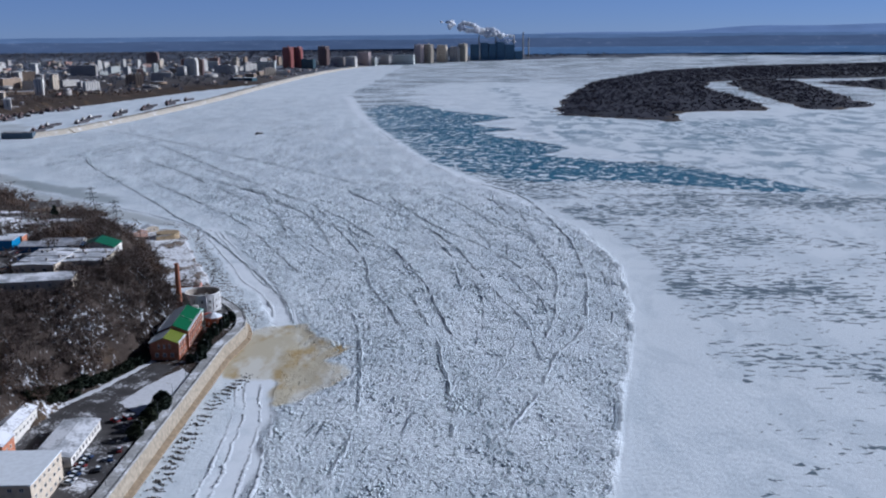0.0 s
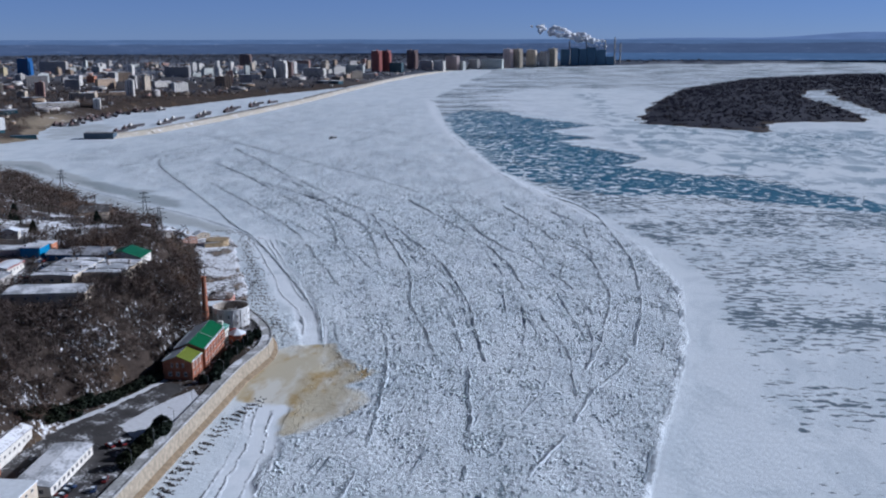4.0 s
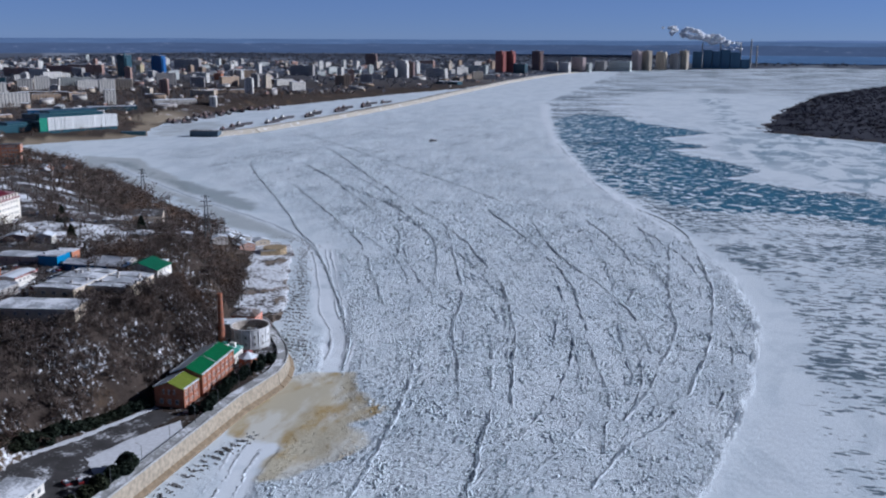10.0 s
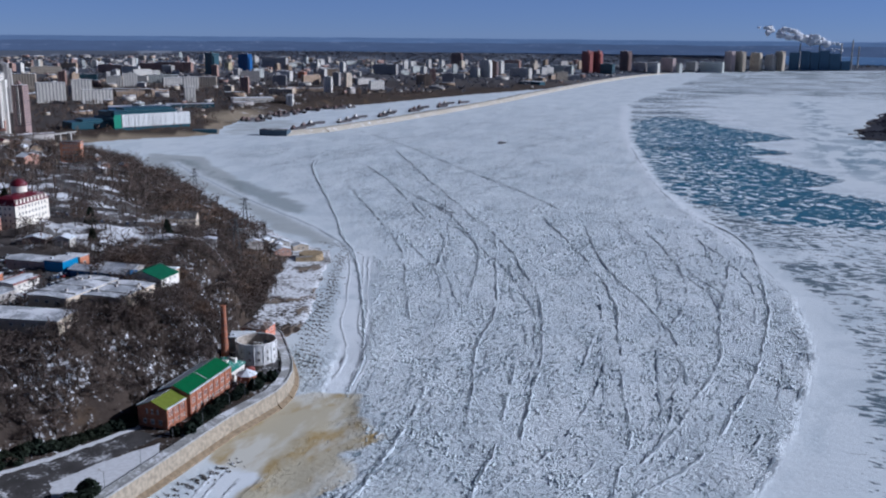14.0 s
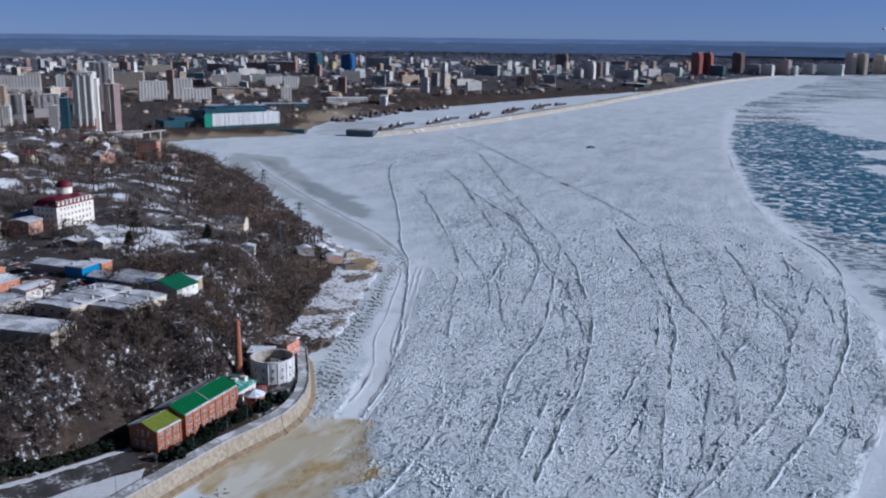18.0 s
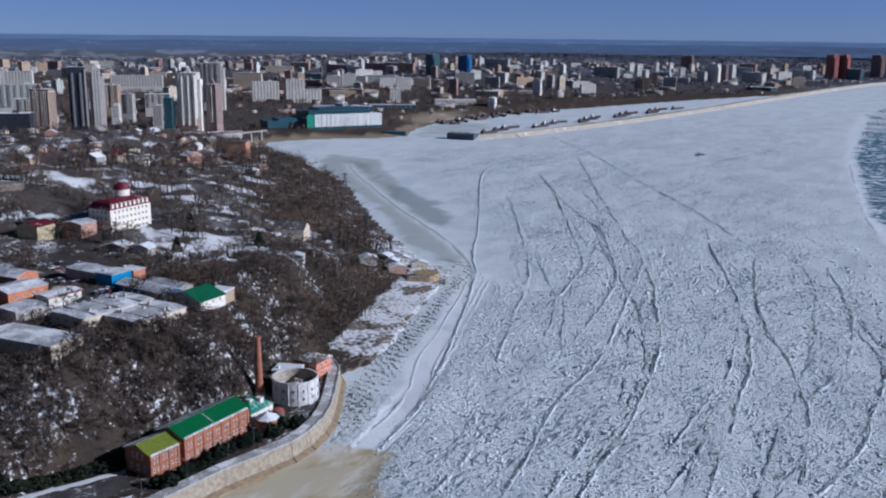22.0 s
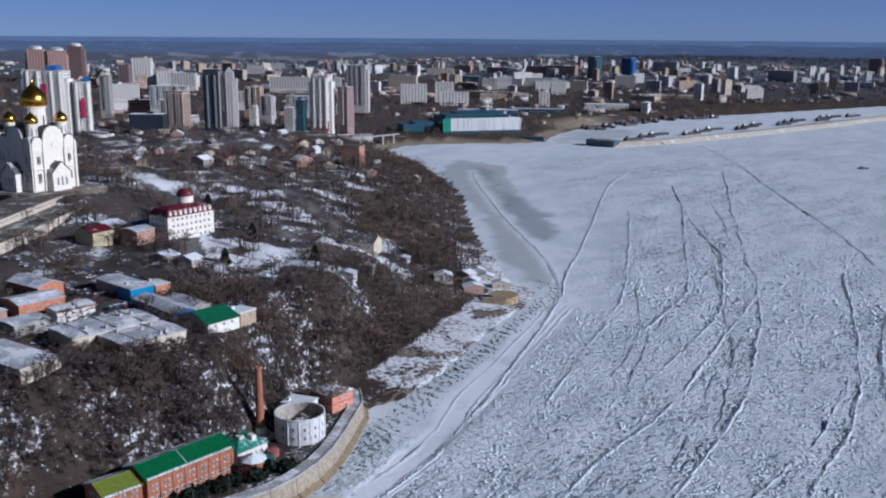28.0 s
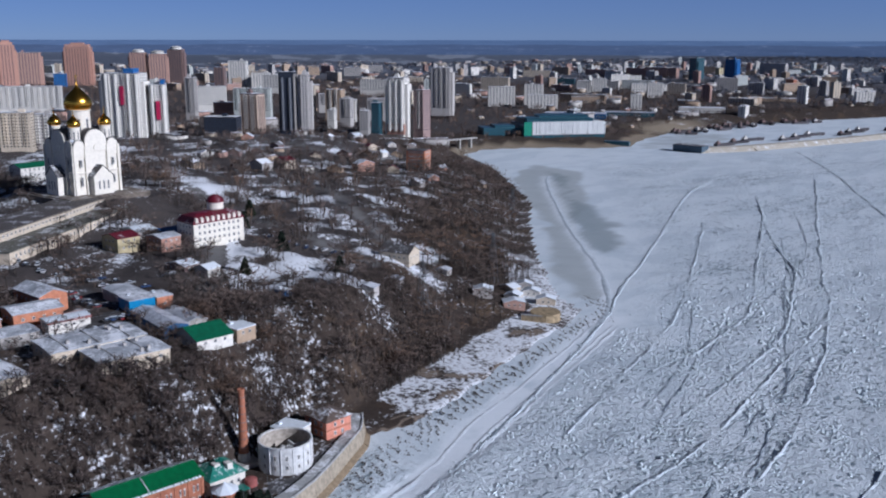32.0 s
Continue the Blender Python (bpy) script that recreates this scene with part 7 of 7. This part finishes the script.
# ---- parked cars ----
CARP = [paint("car_paint_" + n, c, 0.3, 0.2, var=0.06) for n, c in (("white", (0.75, 0.76, 0.78)), ("dark", (0.03, 0.03, 0.035)), ("silver", (0.42, 0.44, 0.46)), ("red", (0.25, 0.03, 0.03)), ("blue", (0.04, 0.08, 0.2)))]
CARW = ("white", "black", "silver", "red", "blue")


def car(paint_m, word):
    t = thing("car", 0, 0, 0, 0, "parked %s passenger car dusted with snow" % word, "car", "parked cars")
    bm = bmesh.new()
    v = box(bm, -0.88, 0.88, -2.2, 2.2, 0.32, 0.92)
    bmesh.ops.bevel(bm, geom=bm.edges[:], offset=0.14, segments=2, affect="EDGES")
    part("body", bm, paint_m, t)
    bm = bmesh.new()
    v = box(bm, -0.8, 0.8, -1.5, 1.1, 0.9, 1.5)
    for k in (4, 5):
        v[k].co.y += 0.5
    for k in (6, 7):
        v[k].co.y -= 0.6
    for k in (4, 5, 6, 7):
        v[k].co.x *= 0.82
    part("cabin", bm, GLASS, t, "dark glazed cabin")
    bm = bmesh.new()
    box(bm, -0.62, 0.62, -0.95, 0.45, 1.49, 1.55)
    part("car_roof", bm, SNOW, t, "snowy roof")
    for sx in (-0.82, 0.82):
        for sy in (-1.35, 1.35):
            bm = bmesh.new()
            bmesh.ops.create_cone(bm, cap_ends=True, segments=12, radius1=0.33, radius2=0.33, depth=0.22, matrix=pose(sx, sy, 0.33, 0, 90, 0))
            part("wheel", bm, BLACK, t)
    return t


FLEET = [car(m, w) for m, w in zip(CARP, CARW)]
used = set()


def park(x, y, turn, z=None):
    k = RNG.randrange(5)
    m = pose(x, y, (at_ground(x, y) if z is None else z) + 0.08, 0, 0, turn)
    if k not in used:
        used.add(k)
        FLEET[k].matrix_basis = m
    else:
        copy_thing(FLEET[k], m)


for i in range(7):
    park(-116.8 - 0.2 * i, 264 + 3.2 * i, 82 + RNG.uniform(-5, 5), QZ)
for x, y, a in ((-109.4, 282, 20), (-108.8, 289, 15), (-119.5, 314.5, 60), (-116, 317, 50), (-110.5, 274, 10)):
    park(x, y, a, QZ)
for i in range(9):
    park(-206.5 - 0.1 * i, 402 + 3.6 * i, 80 + RNG.uniform(-6, 6))
for i in range(8):
    park(-272 + 5.5 * i + RNG.uniform(-1, 1), 436.5 + RNG.uniform(-1, 1), 10 + RNG.uniform(-8, 8))
for i in range(6):
    park(-214 + RNG.uniform(-1, 1), 434 + 3.4 * i * 0.5, RNG.uniform(0, 20) + 90 * (i % 2))
for i in range(14):
    park(-300 - 5.2 * i * 0.9, 440 - 1.6 * i + RNG.uniform(-3, 3), 60 + RNG.uniform(-12, 12))
for i in range(12):
    park(-286 + 3.0 * i, 448 + 1.2 * i + (8 if i % 3 == 0 else 0), RNG.uniform(-20, 20))
for i in range(9):
    park(-318 + 6.2 * i * 0.5, 560 + 5.0 * i * 0.8, 35 + RNG.uniform(-15, 15))

# ---- lattice pylons and street lamps ----
STEEL = paint("galvanised_steel", (0.16, 0.17, 0.18), 0.5, 0.5)


def bar(bm, p, q, r=0.09):
    p, q = Vector(p), Vector(q)
    d = q - p
    m = Matrix.Translation((p + q) / 2) @ d.to_track_quat("Z", "Y").to_matrix().to_4x4()
    bmesh.ops.create_cone(bm, cap_ends=True, segments=5, radius1=r, radius2=r, depth=d.length, matrix=m)


def pylon(x, y, h, turn):
    t = thing("power_pylon", x, y, at_ground(x, y), turn, "tall grey steel lattice pylon on the wooded bank", "pylon", "power pylons")
    w0, w1 = 2.6, 0.5
    for sx in (-1, 1):
        for sy in (-1, 1):
            bm = bmesh.new()
            bar(bm, (sx * w0, sy * w0, -1), (sx * w1, sy * w1, h), 0.16)
            part("leg", bm, STEEL, t)
    bm = bmesh.new()
    n = 9
    for i in range(n):
        a, b = i / n, (i + 1) / n
        wa, wb = w0 + (w1 - w0) * a, w0 + (w1 - w0) * b
        for s in (-1, 1):
            bar(bm, (-wa, s * wa, a * h), (wb, s * wb, b * h))
            bar(bm, (s * wa, wa, a * h), (s * wb, -wb, b * h))
    part("bracing", bm, STEEL, t)["kind"] = "stuff"
    for z, l in ((h * 0.72, 5.0), (h * 0.84, 4.2), (h * 0.95, 3.2)):
        bm = bmesh.new()
        bar(bm, (-l, 0, z), (l, 0, z), 0.14)
        bar(bm, (-l, 0, z), (0, 0, z + 1.4), 0.08)
        bar(bm, (l, 0, z), (0, 0, z + 1.4), 0.08)
        part("crossarm", bm, STEEL, t)


pylon(-271, 684, 30, 20)
pylon(-219, 592, 27, 20)
pylon(-420, 835, 28, 20)


def lamp(x, y, z, turn):
    t = thing("street_lamp", x, y, z, turn, "slender grey street lamp with a curved arm", "street lamp", "street lamps")
    bm = bmesh.new()
    bar(bm, (0, 0, -0.2), (0, 0, 7.5), 0.08)
    part("post", bm, STEEL, t)
    bm = bmesh.new()
    bar(bm, (0, 0, 7.4), (1.6, 0, 8.0), 0.05)
    part("arm", bm, STEEL, t)
    bm = bmesh.new()
    box(bm, 1.4, 2.2, -0.16, 0.16, 7.92, 8.06)
    part("lamp_head", bm, CONC, t)


for i in range(9):
    lamp(-103.5, 262 + 18 * i, QZ, 180)
for i in range(5):
    lamp(-105.5 - 1.0 * i, 420 + 9 * i, QZ, 180)

# small boat frozen in mid-river
t = thing("frozen_boat", -300, 1407, 0.2, 60, "small dark boat frozen into the river ice", "boat")
bm = bmesh.new()
box(bm, -7, 7, -1.8, 1.8, -0.3, 1.4)
bmesh.ops.bevel(bm, geom=bm.edges[:], offset=0.5, segments=1, affect="EDGES")
part("hull", bm, HULL, t)
bm = bmesh.new()
box(bm, -4, 0, -1.2, 1.2, 1.4, 2.8)
part("wheelhouse", bm, HULL, t)


# ---- broken ice: tilted slabs in the pressed field and along its ridges ----
RUBBLE = paint("broken_ice", (0.68, 0.765, 0.81), 0.6, var=0.18, scale=0.3)
SLABV = np.array([(-0.5, -0.5, -0.5), (0.5, -0.45, -0.5), (0.45, 0.5, -0.5), (-0.5, 0.4, -0.5), (-0.42, -0.4, 0.5), (0.4, -0.35, 0.35), (0.35, 0.4, 0.6), (-0.4, 0.3, 0.45)])
SLABQ = np.array([(4, 5, 6, 7), (0, 1, 5, 4), (1, 2, 6, 5), (2, 3, 7, 6), (3, 0, 4, 7)])


def slabs(name, x, y, size, tall, label):
    lean = RS.normal(0, 0.35, (len(x), 2))
    pos = np.stack([x, y, tall * 0.2], -1)
    v, q = scatter(SLABV, SLABQ, pos, RS.uniform(0, 6.28, len(x)), np.stack([size, size * RS.uniform(0.5, 1.1, len(x)), tall], -1), lean)
    return stuff(name, mesh_from(name, v, q, RUBBLE), label, "ice rubble")


def flow_streaks(x, y):
    u = x * math.cos(0.22) + y * math.sin(0.22)
    v = -x * math.sin(0.22) + y * math.cos(0.22)
    return lumps(u * 1.7, v * 0.4, 22, 101) + 0.6 * lumps(u * 1.5, v * 0.5, 9, 102)


def field_density(x, y):
    inside_f = sdist(x, y, FIELD) > 3
    off = (dist_line(x, y, SHORE_ROAD) > 11) & (x > np.interp(y, SHORE_ROAD[:, 1], SHORE_ROAD[:, 0])) & (sdist(x, y, STAIN) < -1) & (sdist(x, y, LAND) < -10)
    return np.where(inside_f & off, (0.06 + 0.94 * sstep(flow_streaks(x, y), 0.0, 1.0)) * sstep(y, 1000, 720), 0)


hx, hy = spots(52000, -200, 115, 250, 720, 111, field_density)
hs = RS.uniform(0.4, 1.35, len(hx))
slabs("ice_rubble", hx, hy, hs, hs * RS.uniform(0.25, 0.55, len(hx)), "countless tilted blocks of broken river ice")
hx, hy = spots(30000, -460, 80, 720, 1250, 112, field_density)
hs = RS.uniform(0.8, 2.0, len(hx))
slabs("far_ice_rubble", hx, hy, hs, hs * RS.uniform(0.3, 0.6, len(hx)), "countless tilted blocks of broken river ice farther off")


def along(line, step, spread):
    xs, ys = [], []
    for (x0, y0), (x1, y1) in zip(line[:-1], line[1:]):
        n = max(2, int(math.hypot(x1 - x0, y1 - y0) / step))
        f = np.arange(n) / n
        xs.append(x0 + (x1 - x0) * f)
        ys.append(y0 + (y1 - y0) * f)
    x, y = np.concatenate(xs), np.concatenate(ys)
    wob = 0.8 * lumps(x, y, 60, 121) + 0.35 * lumps(x, y, 17, 122)
    return x + wob + RS.normal(0, spread, len(x)), y + RS.normal(0, spread, len(x))


# dark ice colour for seams, and for shadow drawn beside the ridges
CRUSH_SHADE = paint("crushed_ice_and_shade", (0.33, 0.39, 0.45), 0.6, var=0.3)
RIDGE = paint("wind_packed_snow_ice", (0.57, 0.64, 0.70), 0.65, var=0.16, scale=0.3)


def smooth_line(line, step):
    """Points every step metres on a rounded curve through the corners of a line, with a slow wander."""
    p = np.vstack([2 * line[0] - line[1], line, 2 * line[-1] - line[-2]])
    out = []
    for a, b, c, d in zip(p[:-3], p[1:-2], p[2:-1], p[3:]):
        n = max(2, int(np.hypot(*(c - b)) / step))
        t = (np.arange(n) / n)[:, None]
        out.append(0.5 * (2 * b + (c - a) * t + (2 * a - 5 * b + 4 * c - d) * t**2 + (3 * b - a - 3 * c + d) * t**3))
    q = np.vstack(out)
    q[:, 0] += 0.8 * lumps(q[:, 0], q[:, 1], 60, 121) + 0.35 * lumps(q[:, 0], q[:, 1], 17, 122)
    runs = np.split(q, np.flatnonzero(np.diff((sdist(q[:, 0], q[:, 1], STAIN) < -4).astype(int))) + 1)
    return max((r for r in runs if sdist(r[:1, 0], r[:1, 1], STAIN)[0] < -4), key=len)


def ribbon(name, q, prof, jag, material, label, category, seed):
    """A continuous bank along a curve: prof holds (offset, height) across it, jag the unevenness."""
    r = np.random.RandomState(seed)
    d = np.gradient(q, axis=0)
    side = np.stack([d[:, 1], -d[:, 0]], -1) / (np.hypot(d[:, 0], d[:, 1])[:, None] + 1e-9)
    fade = np.clip(np.minimum(np.arange(len(q)), np.arange(len(q))[::-1]) / 25, 0.1, 1) * (0.75 + 0.3 * np.clip(lumps(q[:, 0], q[:, 1], 35, seed), -1, 1))
    rows = []
    for off, h in prof:
        w = off * (0.6 + 0.5 * fade) + r.normal(0, 0.22 * jag, len(q))
        z = h * fade + (r.normal(0, 0.20 * jag, len(q)) * fade if h > 0.1 else 0)
        rows.append(np.stack([q[:, 0] + side[:, 0] * w, q[:, 1] + side[:, 1] * w, z], -1))
    v = np.vstack(rows)
    n, k = len(q), len(prof)
    i = np.arange(n - 1)
    f = np.vstack([np.stack([i + a * n, i + 1 + a * n, i + 1 + (a + 1) * n, i + (a + 1) * n], -1) for a in range(k - 1)])
    return stuff(name, mesh_from(name, v, f, material), label, category)


for i, line in enumerate(CRACKS):
    big = i in (1, 2, 4, 6)
    q = smooth_line(line, 0.7)
    ribbon("pressure_ridge", q, ((-0.6, -0.3), (-0.28, 0.25), (0.0, 0.55 if big else 0.35), (0.4, 0.2), (0.75, -0.3)), 1.0, RIDGE, "long continuous pressure ridge of upturned snowy ice", "ice ridge", 140 + i)
    # crack ribbon left of the ridge, coloured dark as the ridge's shadow
    ribbon("crack", q + (-1.0, 0), ((-0.55, 0.03), (0.0, 0.24), (0.5, 0.05)), 1.1, CRUSH_SHADE, "grey-blue crushed ice beside a ridge with its shadow painted in", "ice crack", 160 + i)
    x, y = along(line, 1.6, 0.9)
    s = RS.uniform(0.4, 1.0, len(x))
    slabs("ridge_blocks", x, y, s, s * RS.uniform(0.4, 0.8, len(x)), "upturned ice blocks strewn on a pressure ridge")
ribbon("shear_ridge", smooth_line(SHEAR, 0.9), ((-2.2, -0.2), (-1.0, 0.15), (0.0, 0.25), (1.0, 0.15), (2.2, -0.2)), 0.5, RIDGE, "pale curved shear line in the ice along the shore", "ice ridge", 190)
ribbon("edge_crest", smooth_line(EDGE[2:14], 0.9), ((-1.0, -0.2), (-0.4, 0.15), (0.0, 0.25), (0.8, 0.12), (1.8, -0.2)), 0.6, RIDGE, "snow-white crest where pressed ice meets smooth ice", "ice ridge", 191)
# shadow of the field's edge, laid down as a dark ribbon
ribbon("edge_seam", smooth_line(EDGE[5:14], 0.9) - (2.4, 0), ((-0.5, 0.05), (0.0, 0.2), (0.5, 0.05)), 0.8, CRUSH_SHADE, "dark strip for the shadow along the pressed ice edge", "ice crack", 192)

# ploughed banks along the shore road
for k, off in enumerate((-3.5, 4.5, 7.5)):
    ribbon("road_bank", smooth_line(SHORE_ROAD[3:] + (off, off * 0.4), 0.9), ((-1.1, -0.15), (-0.4, 0.1), (0.1, 0.22), (1.1, -0.15)), 0.9, SNOW, "low ploughed bank of snow along the road on the ice", "snow bank", 230 + k)

for k, off in enumerate((-9.0, -4.5, 3.0, 8.0)):
    ribbon("road_bank", smooth_line(SHORE_ROAD[:3] + (off, 0), 0.9), ((-1.0, -0.15), (-0.4, 0.12), (0.1, 0.26), (1.0, -0.15)), 1.1, SNOW, "low ploughed bank of snow along the road on the ice", "snow bank", 240 + k)

# fainter seams between the great ridges, bending with the current
_ra = np.random.RandomState(77)
SHORE_Y, SHORE_X = CRACKS[0][::-1, 1], CRACKS[0][::-1, 0]
for i in range(36):
    f = _ra.uniform(0.06, 0.97)
    y0 = _ra.uniform(260, 900)
    yy = np.arange(y0, y0 + _ra.uniform(70, 260), 22.0)
    xs = np.where(yy < 448, -72 - (448 - yy) * 0.02, np.interp(yy, SHORE_Y, SHORE_X))
    xx = xs + (np.interp(yy, EDGE[::-1, 1], EDGE[::-1, 0]) - xs) * (f + 0.03 * np.sin(yy / 60 + i))
    q = smooth_line(np.stack([xx, yy], -1), 1.2)
    if i % 3:
        ribbon("seam", q, ((-0.35, 0.03), (0.0, 0.24), (0.35, 0.03)), 1.1, CRUSH_SHADE, "thin grey-blue seam in the pressed ice", "ice crack", 200 + i)
    else:
        ribbon("low_ridge", q, ((-0.55, -0.2), (0.0, 0.38), (0.6, -0.2)), 1.1, RIDGE, "low snowy ridge in the pressed ice", "ice ridge", 200 + i)
# ---- dark stones and driftwood along the shore ----
STONE = paint("dark_shore_stone", (0.10, 0.095, 0.09), var=0.4, snow=0.25)
for line, step, spread in (([(-90, 250), (-91, 292), (-93, 330), (-90, 360), (-84, 380)], 0.05, 1.8), ([(-100, 465), (-126, 523), (-158, 596), (-180, 648), (-197, 688)], 0.10, 2.6), ([(-112, 475), (-138, 530), (-152, 570), (-165, 592)], 0.2, 2.0), ([(-190, 690), (-205, 712), (-230, 722)], 0.12, 3.0)):
    x, y = along(line, step, spread)
    s = RS.uniform(0.3, 1.0, len(x)) * 0.7
    keep = lumps(x, y, 5, 131) > 0.2
    x, y, s = x[keep], y[keep], s[keep]
    z = np.maximum(height(x, y), 0)
    v, q = scatter(SLABV, SLABQ, np.stack([x, y, z + s * 0.15], -1), RS.uniform(0, 6.28, len(x)), np.stack([s, s * 0.8, s * 0.7], -1))
    stuff("shore_stones", mesh_from("shore_stones", v, q, STONE), "dark stones and driftwood strewn along the icy shore", "stones")
